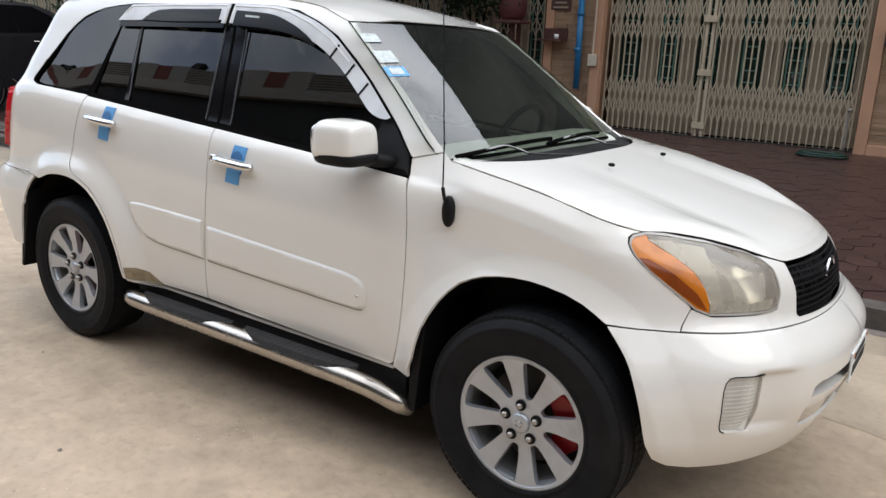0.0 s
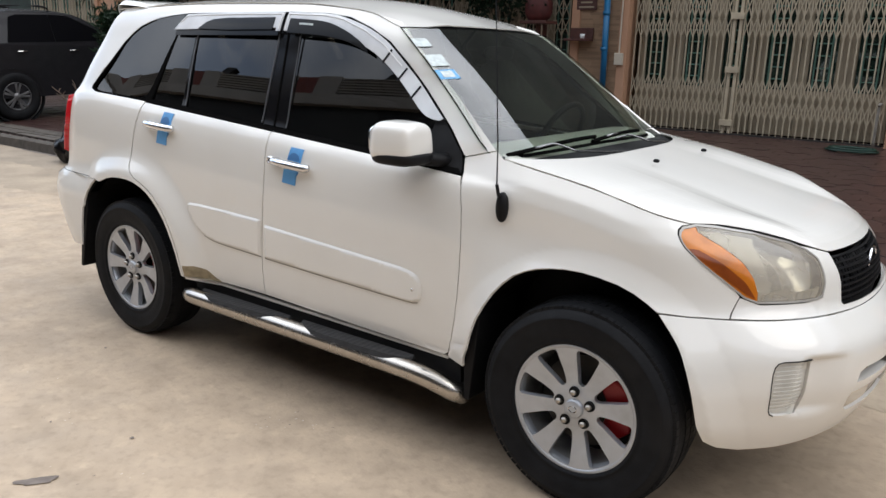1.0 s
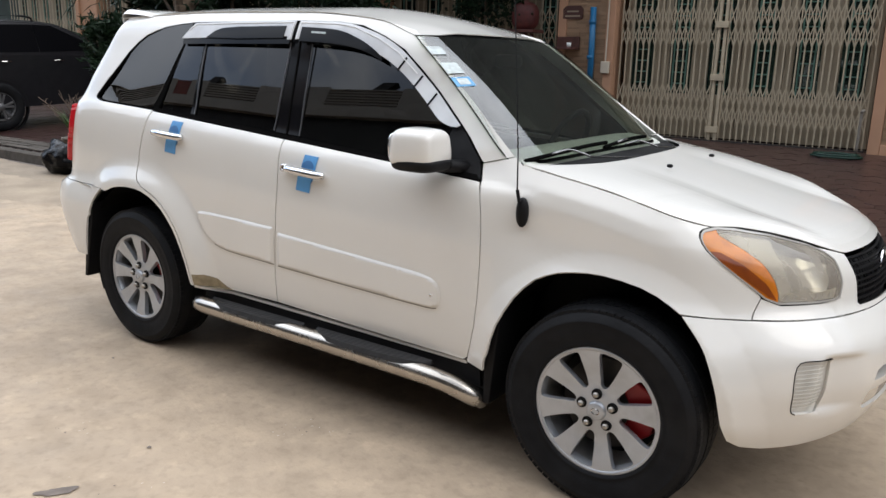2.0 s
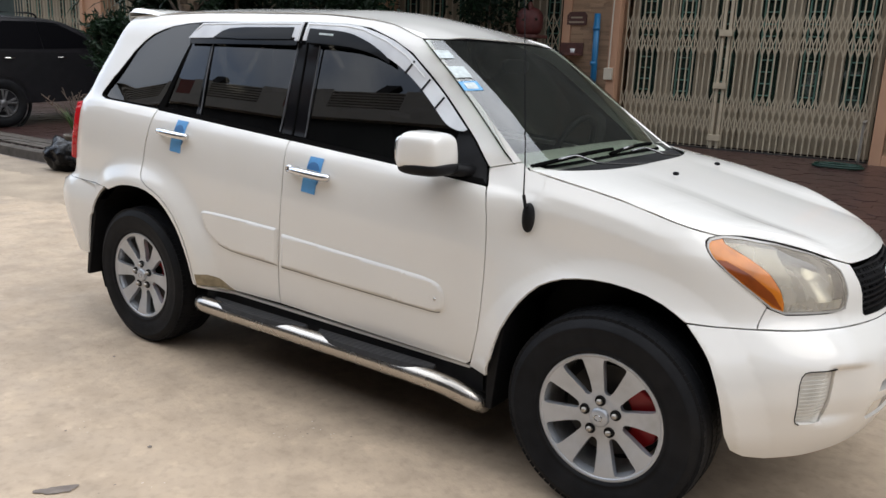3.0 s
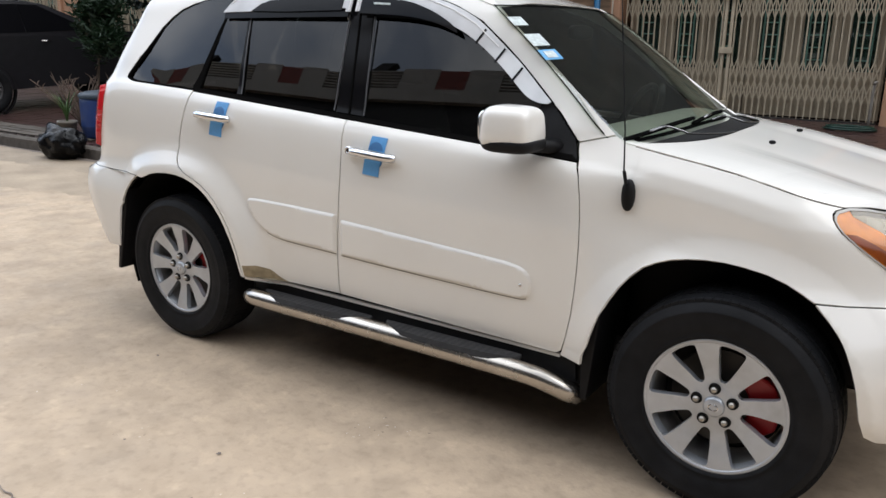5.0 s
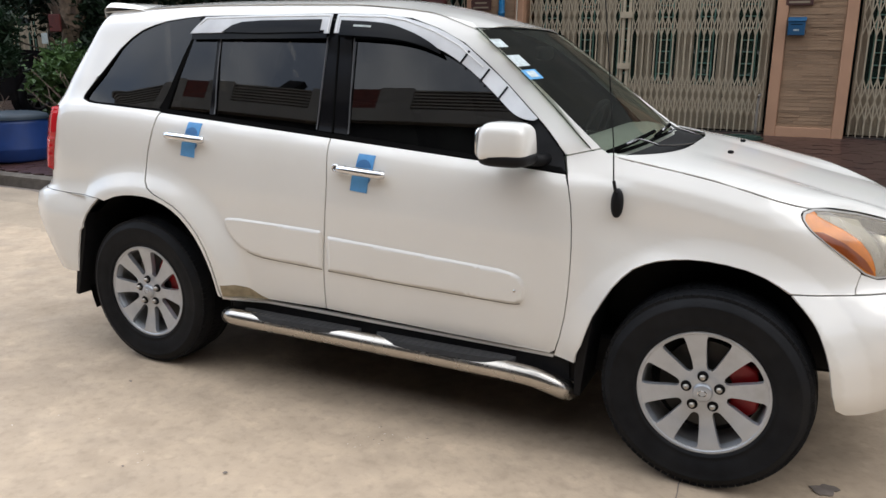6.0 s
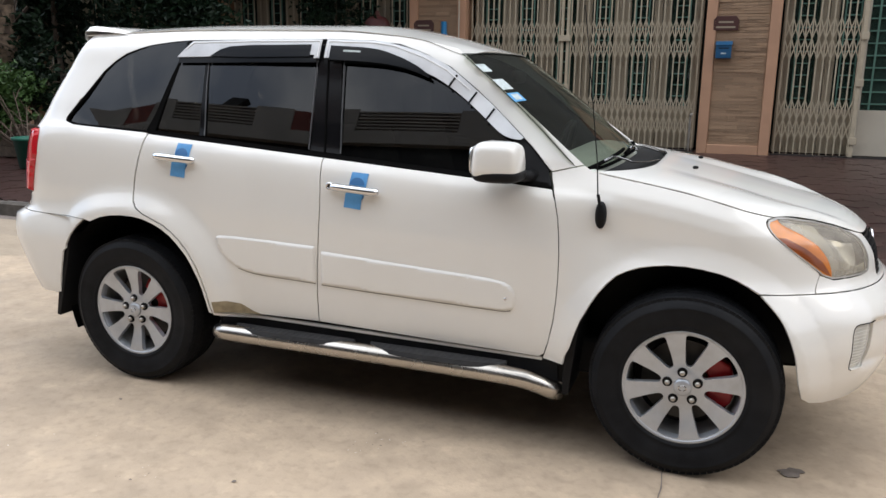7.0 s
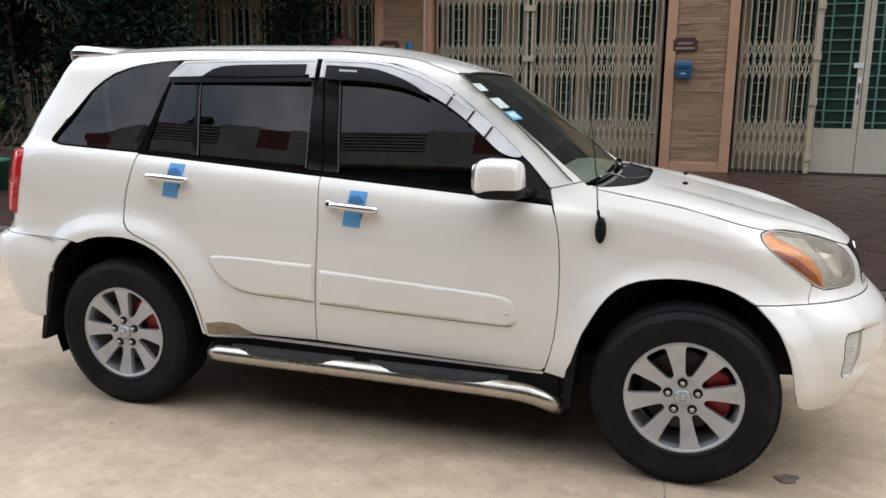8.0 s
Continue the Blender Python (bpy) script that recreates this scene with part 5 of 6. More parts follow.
# mirrors
def rounded_block(centre, size, power=4.0, nu=32, nv=16, taper=0.0, crown=0.0):
    """A box with soft, swollen faces."""
    b = bmesh.new()
    rows = []
    f = lambda v, e: math.copysign(abs(v) ** e, v)
    for j in range(nv + 1):
        ph = -math.pi / 2 + math.pi * j / nv
        row = []
        for i in range(nu):
            th = 2 * math.pi * i / nu
            c = f(math.cos(ph), 2 / power)
            x, y, z = f(math.cos(th), 2 / power) * c, f(math.sin(th), 2 / power) * c, f(math.sin(ph), 2 / power)
            k = 1 - taper * x
            x, y = x * (1 - crown * z), y * (1 - crown * z)
            row.append(b.verts.new((centre[0] + size[0] / 2 * x, centre[1] + size[1] / 2 * y * k, centre[2] + size[2] / 2 * z * k)))
        rows.append(row)
    for p, q in zip(rows, rows[1:]):
        for i in range(nu):
            b.faces.new((p[i], p[(i + 1) % nu], q[(i + 1) % nu], q[i]))
    bmesh.ops.remove_doubles(b, verts=b.verts, dist=1e-5)
    bmesh.ops.recalc_face_normals(b, faces=b.faces)
    return b


mir = part("wing_mirror", rounded_block((.534, -.842, 1.143), (.180, .180, .138), 4.2, taper=.05, crown=.06), PAINT, car, "white wing mirror on a black foot", True)
part("mirror_base", rounded_block((.536, -.842, 1.088), (.190, .182, .054), 3.4, crown=-.06), BLACK, mir, "black lower shell", True)
part("mirror_foot", rod([(.545, -.82, 1.086), (.580, -.77, 1.080), (.61, -.73, 1.075), (.635, -.69, 1.072)], .030, 12, squash=.8), BLACK, mir, "", True)
part("mirror_glass", rounded_block((.443, -.844, 1.142), (.01, .135, .104), 4), CHROME, mir, "", True)
twin = mirrored(mir)
for c in list(mir.children):
    mirrored(c, twin)

# aerial
aer = part("aerial", rod([(.897, -.790, 1.02), (.885, -.775, 1.15), (.80, -.70, 1.70)], .0028, 6, taper=.6), BLACK, car, "thin black whip aerial on an oval foot")
part("aerial_foot", rounded_block((.908, -.768, .952), (.042, .045, .102), 2.2), BLACK, aer, "", True)
part("aerial_spring", rod([(.905, -.788, .99), (.897, -.790, 1.03)], .006, 8), BLACK, aer)

# wipers and washer jets
ARM = ((1.03, .06, 1.082), (1.005, -.16, 1.094), (.966, -.355, 1.110), (.945, -.385, 1.120), (.900, -.412, 1.134), (.885, -.45, 1.131), (.872, -.49, 1.124))
for j0, j1, dx, dy in ((-.92, -.08, 0, 0), (-.16, .62, .052, .545)):
    at = lambda k, up: screen_at(j0 + (j1 - j0) * k, .020 + .030 * k, up)
    w = part("wiper_arm", rod(curve_points([(x + dx * (1 if z > 1.1 else .4), y + dy, z) for x, y, z in ARM], 36), .0065, 8, squash=.6), WIPER, car, "satin grey wiper arm with a black blade", True)
    part("wiper_blade", rod([at(k / 10, .008 + .012 * math.sin(math.pi * k / 10)) for k in range(11)], .0080, 6), SEAL, w)
    part("blade_clip", rod([at(.22, .018), at(.36, .026), at(.50, .018)], .0055, 6), WIPER, w, "", True)
for yy in (-.202, .311):
    part("washer_jet", rounded_block((1.203, yy, 1.084 - .004 * (yy > 0)), (.024, .016, .014), 2.5, 12, 8), BLACK, car, "", True)

# permit stickers behind the windscreen
for j, t, w, h, m_, nm in ((-.905, .60, .034, .052, CYAN, "blue sticker"), (-.905, .60, .020, .034, FADED, "white sticker"), (-.91, .71, .032, .065, FADED, "pale permit sticker"), (-.92, .86, .03, .05, FADED, "pale grey sticker")):
    g = .003 if m_ is not CYAN else .0015
    grid_sheet("permit_sticker", lambda a, b2, j=j, t=t, w=w, h=h, g=g: screen_at(j + w * 2.2 * a, t + h * 1.4 * (b2 - .5), g), 4, 4, m_, car, nm, thick=.001, flip=False)

# cabin
cabin = part("dashboard", prism([(.56, .78), (.92, .78), (.90, 1.060), (.84, 1.105), (.72, 1.122), (.62, 1.112), (.56, 1.06)], -.64, .64, "y", bevel=.02), DASH, car, "", True)
for yy in (-.36, .36):
    st = part("front_seat", box(-.25, .28, yy - .25, yy + .25, .55, .72, .05), SEATM, car, "grey fabric front seat", True)
    part("seat_back", prism([(-.22, .70), (-.08, .70), (-.22, 1.22), (-.32, 1.22)], yy - .24, yy + .24, "y", bevel=.03), SEATM, st, "", True)
    part("headrest", box(-.33, -.24, yy - .13, yy + .13, 1.24, 1.40, .03), SEATM, st, "", True)
rs = part("rear_seat", box(-1.1, -.62, -.6, .6, .55, .74, .05), SEATM, car, "grey fabric rear bench", True)
part("seat_back", prism([(-1.1, .72), (-.96, .72), (-1.12, 1.25), (-1.2, 1.25)], -.6, .6, "y", bevel=.03), SEATM, rs, "", True)
wheel_ring = [(.50 + .075 * math.sin(a) * .9, .36 + .185 * math.cos(a), 1.06 + .165 * math.sin(a)) for a in [2 * math.pi * k / 28 for k in range(28)]]
sw = part("steering_wheel", rod(wheel_ring, .015, 8, closed=True), BLACK, car, "dark steering wheel", True)
part("wheel_spoke", box(.485, .525, .20, .52, 1.045, 1.075, .01), BLACK, sw)
part("inner_mirror", rounded_block((.375, 0, 1.445), (.03, .22, .06), 3.5), BLACK, car, "", True)


# ---- wheels ----
def make_wheel(name, turn, clamp):
    """Turns on y; the outer face looks to -y; the hub face lies at y = 0."""
    rim_prof = [(.214, .000), (.219, -.010), (.216, -.016), (.206, -.014), (.200, .004), (.197, .022)]
    hub = part(name, lathe(rim_prof, "y", 72), ALLOY, car, "silver eight-spoke alloy wheel with black tyre", True)
    tyre_prof = [(.205, .005), (.212, -.012), (.222, -.019), (.2255, -.0225), (.230, -.0225), (.233, -.0205), (.245, -.0265), (.28, -.031), (.300, -.0305), (.302, -.0314), (.306, -.0312), (.308, -.0296), (.322, -.022), (.334, -.006), (.341, .014), (.345, .05), (.346, .09), (.345, .13), (.341, .165), (.334, .185), (.322, .20), (.29, .208), (.24, .205), (.205, .185)]
    part("tyre", lathe(tyre_prof, "y", 96, closed=True), RUBBER, hub, "black road tyre", True)
    part("rim_barrel", lathe([(.197, .022), (.192, .13), (.204, .19)], "y", 64), BARREL, hub, "", True)
    # tread blocks round the shoulder
    b = bmesh.new()
    for k in range(84):
        a = 2 * math.pi * k / 84
        for y0, y1, tw in ((-.012, .040, .0), (.048, .085, .03), (.093, .13, .0), (.138, .188, .03)):
            m = Matrix.Rotation(-a - tw, 4, "Y") @ Matrix.Translation((0, (y0 + y1) / 2, .3425 if y0 > 0 and y1 < .15 else .3350))
            bmesh.ops.create_cube(b, size=1, matrix=m @ Matrix.Diagonal((.0222, y1 - y0, .010, 1)))
    part("tread", b, RUBBER, hub)
    rim = hub
    # the cast face: a dished disc with eight windows
    dish = ((0, -.005), (.05, -.003), (.070, .001), (.095, .003), (.12, .001), (.15, -.005), (.185, -.011), (.22, -.013))
    face_skin = lambda u, z: Vector((u, smooth(dish, math.hypot(u, z)), z))
    side = ((.080, .004), (.083, .0095), (.090, .0140), (.105, .0185), (.13, .0260), (.16, .0335), (.182, .0388), (.191, .0395), (.1965, .0365), (.200, .026), (.2015, .009))
    holes = []
    for k in range(8):
        a = radians(turn + 45 * k + 22.5)
        loop = [(w, r) for r, w in side] + [(-w, r) for r, w in side[::-1]]
        holes.append([(w * math.cos(a) + r * math.sin(a), -w * math.sin(a) + r * math.cos(a)) for w, r in loop])
    ring = [(.2115 * math.cos(q), .2115 * math.sin(q)) for q in [2 * math.pi * i / 72 for i in range(72)]]
    v, f, nn, nv, nt = panel_mesh("wheel_face", ring, face_skin, .022, 0, holes, .012, 0, 0, ALLOY)
    finish("wheel_face", v, f, nn, nv, nt, ALLOY, rim, "silver cast face with eight broad spokes", False)
    for h in holes:
        b = bmesh.new()
        c = Vector((sum(p[0] for p in h) / len(h), 0, sum(p[1] for p in h) / len(h)))
        n = len(h)
        lo, hi = [], []
        for x, z in h:
            out = (Vector((x, 0, z)) - c).normalized() * .0022
            lo.append(b.verts.new(face_skin(x, z) + Vector((0, .0035, 0))))
            hi.append(b.verts.new(face_skin(x + out.x, z + out.z) + Vector((0, -.0006, 0))))
        for i in range(n):
            b.faces.new((lo[i], lo[(i + 1) % n], hi[(i + 1) % n], hi[i]))
        bmesh.ops.recalc_face_normals(b, faces=b.faces)
        part("window_edge", b, EDGEM, rim, "", True)
    part("hub_cap", lathe([(0, -.016), (.026, -.016), (.031, -.013), (.033, -.004)], "y", 32), ALLOY, rim, "silver hub cap with a plain badge", True)
    part("cap_badge", rod([(.014 * math.cos(a), -.0165, .010 * math.sin(a)) for a in [2 * math.pi * k / 16 for k in range(16)]], .002, 6, closed=True), CHROME, rim)
    nut = lathe([(0, -.020), (.008, -.019), (.010, -.012), (.010, .004)], "y", 12)
    n0 = part("wheel_nut", nut, STEEL, rim, "", True)
    cup = part("nut_cup", lathe([(.010, -.0035), (.0175, -.0060), (.0185, .0)], "y", 18), BLACK, rim)
    for k in range(5):
        for src in (n0, cup):
            o = src if k == 0 else new(src.name.split(".")[0], src.data)
            o.parent = rim
            a = radians(90 + 4 + 72 * k)
            o.location = (.056 * math.cos(a), 0, .056 * math.sin(a))
    part("brake_disc", lathe([(.05, .075), (.155, .075), (.155, .095), (.05, .095)], "y", 48, closed=True), IRON, hub)
    b = prism([(.06 + .0, -.085), (.10, -.115), (.165, -.07), (.182, 0), (.165, .07), (.10, .115), (.06, .085), (.098, 0)], .045, .10, "y", bevel=.008)
    part("brake_caliper", b, RED, hub, "red painted brake caliper").rotation_euler = (0, radians(-clamp), 0)
    part("backing_plate", lathe([(0, .12), (.188, .12), (.188, .135)], "y", 40), BLACK, hub)
    return hub


for xw, yw, zr, nm in ((1.245, -.81, 0, "front_wheel"), (-1.245, -.81, 0, "rear_wheel"), (1.245, .81, 180, "front_wheel"), (-1.245, .81, 180, "rear_wheel")):
    wh = make_wheel(nm, -11 if xw > 0 else 1, 4 if xw > 0 else 24)
    wh.location = (xw, yw, .3465)
    wh.rotation_euler = (0, 0, radians(zr))


# ---- things on the pavement and the house ----
def leafy(name_parts, centre, radii, count, leaf_len, seed, up=0.3, thin=.28):
    """Leaf blades scattered in an uneven cloud: one mesh of bent blades."""
    rnd = random.Random(seed)
    b = bmesh.new()
    lobes = [Vector((rnd.uniform(-.65, .65), rnd.uniform(-.65, .65), rnd.uniform(-.7, .7))) for _ in range(9)]
    for _ in range(count):
        l = rnd.choice(lobes)
        d = Vector((rnd.gauss(0, .24), rnd.gauss(0, .24), rnd.gauss(0, .22))) + l
        p = Vector((centre[0] + d.x * radii[0], centre[1] + d.y * radii[1], centre[2] + d.z * radii[2]))
        a = Vector((rnd.gauss(0, 1), rnd.gauss(0, 1), rnd.gauss(up, .6))).normalized()
        s2 = a.cross(Vector((rnd.gauss(0, 1), rnd.gauss(0, 1), rnd.gauss(0, 1)))).normalized()
        ln = leaf_len * rnd.uniform(.6, 1.3)
        w = ln * thin
        up_v = s2.cross(a) * ln * .12
        q = [p, p + a * ln * .45 + s2 * w + up_v, p + a * ln - up_v, p + a * ln * .45 - s2 * w + up_v]
        v = [b.verts.new(x) for x in q]
        b.faces.new((v[0], v[1], v[2]))
        b.faces.new((v[0], v[2], v[3]))
    return b


def tree(name, label, base, height, radii, count, leaf_len, seed, material=LEAF, limbs=6, r=.06, category="tree", thin=.28):
    rnd = random.Random(seed)
    t = thing(name, label, category, base, {"tree": "garden trees", "shrub": "garden shrubs"}.get(category, ""))
    top = Vector((rnd.uniform(-.15, .15), rnd.uniform(-.15, .15), height))
    part("trunk", rod(curve_points([(0, 0, -.02), (rnd.uniform(-.05, .05), .03, height * .3), (rnd.uniform(-.1, .1), 0, height * .65), top], 12), r, 9, taper=.45), BARK, t, "", True)
    for k in range(limbs):
        h = height * rnd.uniform(.35, .9)
        a = 2 * math.pi * k / limbs + rnd.uniform(-.4, .4)
        e = Vector((math.cos(a) * radii[0] * .8, math.sin(a) * radii[1] * .8, h + rnd.uniform(.1, .6)))
        part("limb", rod(curve_points([(0, 0, h), tuple(Vector((0, 0, h)).lerp(e, .5) + Vector((0, 0, .1))), tuple(e)], 8), r * .4, 6, taper=.3), BARK, t, "", True)
    part("crown", leafy("crown", (0, 0, height * .95), radii, count, leaf_len, seed, thin=thin), material, t)
    return t


def strap_plant(name, label, base, n, length, seed, material):
    """Long arching blades out of a pot."""
    rnd = random.Random(seed)
    t = thing(name, label, "plant", base)
    part("pot", lathe([(.0, .0), (.08, .0), (.11, .20), (.12, .20), (.12, .23), (.105, .23), (.10, .20), (0, .20)], "z", 28), POT, t, "round grey pot", True)
    for k in range(n):
        a, ln, bend = rnd.uniform(0, 6.28), length * rnd.uniform(.6, 1.1), rnd.uniform(.3, .9)
        d = Vector((math.cos(a), math.sin(a), 0))
        s2 = Vector((-d.y, d.x, 0))
        b = bmesh.new()
        prev = None
        for i in range(7):
            u = i / 6
            p = Vector((0, 0, .22)) + d * ln * .6 * bend * u ** 1.4 + Vector((0, 0, ln * (u - .5 * bend * u ** 2.5)))
            w = .012 * (1 - u ** 2) + .001
            row = (b.verts.new(p - s2 * w), b.verts.new(p + Vector((0, 0, -.004))), b.verts.new(p + s2 * w))
            if prev:
                b.faces.new((prev[0], prev[1], row[1], row[0]))
                b.faces.new((prev[1], prev[2], row[2], row[1]))
            prev = row
        part("blade", b, material, t)
    return t


# dark car parked on the pavement
def dark_car():
    z0 = pave_z(4.53) - .005
    c = thing("estate_car", "dark charcoal SUV parked in shade on the pavement", "car", (-11.74, 4.53, z0))
    c.rotation_euler, c.scale = (0, -.0393, radians(90)), (1.08, 1.08, 1.08)
    prof = [(-2.25, .42), (-2.28, .80), (-2.22, 1.02), (-2.05, 1.12), (-1.85, 1.60), (-1.70, 1.73), (-1.0, 1.765), (-.45, 1.74), (-.15, 1.68), (.68, 1.16), (2.0, 1.02), (2.25, .85), (2.28, .45), (1.85, .34), (-1.85, .34)]
    prof = [(x, z if z < 1.12 else 1.12 + (z - 1.12) * .80) for x, z in prof]
    b = bmesh.new()
    ys = (-.88, -.84, -.70, 0, .70, .84, .88)
    rows = []
    for yy in ys:
        k = abs(yy) / .88
        rows.append([b.verts.new((x * (1 - .012 * k ** 6), yy * (1 if z < 1.1 else 1 - .26 * (z - 1.1) / .6), z - (.05 * k ** 4 if z > 1.5 else 0))) for x, z in prof])
    n = len(prof)
    for p, q in zip(rows, rows[1:]):
        for i in range(n):
            b.faces.new((p[i], p[(i + 1) % n], q[(i + 1) % n], q[i]))
    wind = [i for i, p in enumerate(prof) if p[0] == .68][0]
    for row in (rows[0], rows[-1]):      # flanks below and above the belt
        b.faces.new(row[3:wind + 1])
        b.faces.new(row[wind:] + row[:4])
    bmesh.ops.recalc_face_normals(b, faces=b.faces)
    part("body", b, DARKPAINT, c)
    def side(z):
        return -.885 * (1 if z < 1.1 else 1 - .26 * (z - 1.1) / .6) - .004
    for nm, pts in (("side_window", [(-2.0, 1.15), (-1.86, 1.46), (-1.52, 1.53), (-1.34, 1.53), (-1.48, 1.15)]), ("side_window", [(-1.30, 1.14), (-1.18, 1.50), (-1.08, 1.535), (-.60, 1.535), (-.60, 1.14)]), ("side_window", [(-.585, 1.14), (-.585, 1.535), (-.30, 1.52), (.42, 1.15)])):
        bb = bmesh.new()
        v1 = [bb.verts.new((x, side(z), z)) for x, z in pts]
        v2 = [bb.verts.new((x, side(z) + .012, z)) for x, z in pts]
        bb.faces.new(v1)
        bb.faces.new(v2[::-1])
        for i in range(len(pts)):
            bb.faces.new((v1[i], v2[i], v2[(i + 1) % len(pts)], v1[(i + 1) % len(pts)]))
        bmesh.ops.recalc_face_normals(bb, faces=bb.faces)
        part(nm, bb, SHADEGLASS, c)
    for xx in (-1.12, -.33):
        part("door_handle", rod([(xx - .07, -.90, 1.01), (xx, -.915, 1.01), (xx + .07, -.90, 1.01)], .009, 8), CHROME, c, "bright door handle")
    for yy in (-.58, .58):
        part("roof_rail", rod(curve_points([(-1.75, yy, 1.56), (-1.65, yy, 1.64), (-.65, yy, 1.66), (-.5, yy, 1.58)], 12), .016, 8), BLACK, c)
    for xx in (-1.28, 1.36):
        for yy, sg in ((-.84, 0), (.84, 180)):
            w = part("wheel", lathe([(.19, -.01), (.22, -.05), (.30, -.065), (.345, -.04), (.36, .02), (.36, .12), (.34, .17), (.2, .18)], "y", 48, closed=True), RUBBER, c, "dark tyre on a five-spoke alloy rim", True)
            part("rim", lathe([(.20, -.035), (.205, -.045), (.185, -.03), (.18, .02)], "y", 40), DULLALLOY, w, "", True)
            part("rim_back", lathe([(.19, .02), (.10, .06), (0, .06)], "y", 40), DARKPAINT, w)
            for k in range(10):
                s2 = part("spoke", prism([(-.012, .03), (.012, .03), (.018, .19), (-.018, .19)], -.045, -.02, "y", bevel=.004), DULLALLOY, w)
                s2.rotation_euler = (0, radians(72 * (k // 2) + 10 + (10 if k % 2 else -10)), 0)
            part("wheel_cap", lathe([(0, -.05), (.05, -.048), (.06, -.03)], "y", 24), DULLALLOY, w, "", True)
            w.location, w.rotation_euler = (xx, yy, .36), (0, 0, radians(sg))
        part("wheel_arch", lathe([(.385, -.012), (.41, -.012), (.41, .1)], "y", 40, centre=(xx, -.872, .36)), BLACK, c)
    return c


dark_car()

# old stone slabs laid along the kerb beside the parked car
for k in range(4):
    for i in range(4):
        rnd_s = random.Random(10 * k + i)
        o = from_bm("paving_slab", box(-.78, .78, -.052, .052, 0, .020, .004), KERBM, pavement)
        o.location = (-13.2 + 1.6 * i + .5 * (k % 2), KERB_Y + .24 + .118 * k, pave_z(KERB_Y + .24 + .118 * k) - .004 + rnd_s.uniform(0, .008))
        o.rotation_euler = (.039, 0, rnd_s.uniform(-.008, .008))

# blue barrel, pots, bag
barrel = thing("plastic_barrel", "blue plastic barrel standing on the pavement", "barrel", (-7.20, 2.86, pave_z(2.86)))
part("drum", lathe([(0, 0), (.36, 0), (.385, .03), (.395, .14), (.398, .15), (.395, .16), (.392, .44), (.385, .50), (.35, .50), (.34, .47), (0, .47)], "z", 48), BLUEP, barrel, "", True)
part("lid", lathe([(.402, .49), (.404, .52), (.385, .545), (.30, .565), (.15, .575), (0, .577)], "z", 48), mat("faded_blue_lid", (0.014, 0.028, 0.045), 0.6, var=.2, scale=8), barrel, "faded grey-blue lid", True)
bag = thing("rubbish_bag", "black plastic rubbish bag slumped on the kerb", "bag", (-6.98, 2.0, 0))
b = bmesh.new()
bmesh.ops.create_icosphere(b, subdivisions=4, radius=1)
for v in b.verts:
    p = v.co.copy()
    k = 1 + .20 * noise.noise(p * 2.2) - .20 * abs(noise.noise(p * 4.5)) - .12 * abs(noise.noise(p * 10)) + .05
    ear = max(0, 1 - math.hypot(p.x + .55, p.y) * 2.2) * max(0, p.z)
    v.co = Vector((p.x * .34 * k - .10 * ear, p.y * .22 * k, max(0, .17 + p.z * .20 * k + .08 * ear)))
part("sack", b, BAG, bag, "", True)
strap_plant("potted_plant", "green strap-leaved plant in a grey pot", (-7.50, 2.40, pave_z(2.40)), 17, .52, 3, LEAFL)
green = thing("plant_tub", "green plastic plant tub on the pavement", "tub", (-7.25, 4.05, pave_z(4.05)))
part("tub", lathe([(0, 0), (.17, 0), (.215, .36), (.235, .36), (.235, .40), (.21, .40), (.20, .35), (0, .35)], "z", 32), mat("green_plastic", (.015, .13, .085), .45), green, "", True)

# garden in front of the neighbouring gates
def bare_bush(label, base, n, height, seed):
    """Thin leafless stems that fork once or twice."""
    rnd = random.Random(seed)
    t = thing("bare_bush", label, "shrub", base)
    for k in range(n):
        b = bmesh.new()
        a, h = rnd.uniform(0, 6.28), height * rnd.uniform(.6, 1.1)
        d = Vector((math.cos(a), math.sin(a), 0)) * rnd.uniform(.3, .9) * height
        pts = curve_points([(0, 0, -.01), tuple(d * .3 + Vector((0, 0, h * .45))), tuple(d + Vector((0, 0, h)))], 8)
        rod(pts, .014, 5, bm=b, taper=.35)
        for f in (4, 5, 7):
            if f < len(pts):
                e = pts[f] + Vector((rnd.uniform(-.2, .2), rnd.uniform(-.2, .2), rnd.uniform(.08, .3))) * height * .7
                rod([pts[f], pts[f].lerp(e, .5) + Vector((0, 0, .02)), e], .008, 4, bm=b, taper=.4)
        part("stem", b, TWIG, t)
    return t


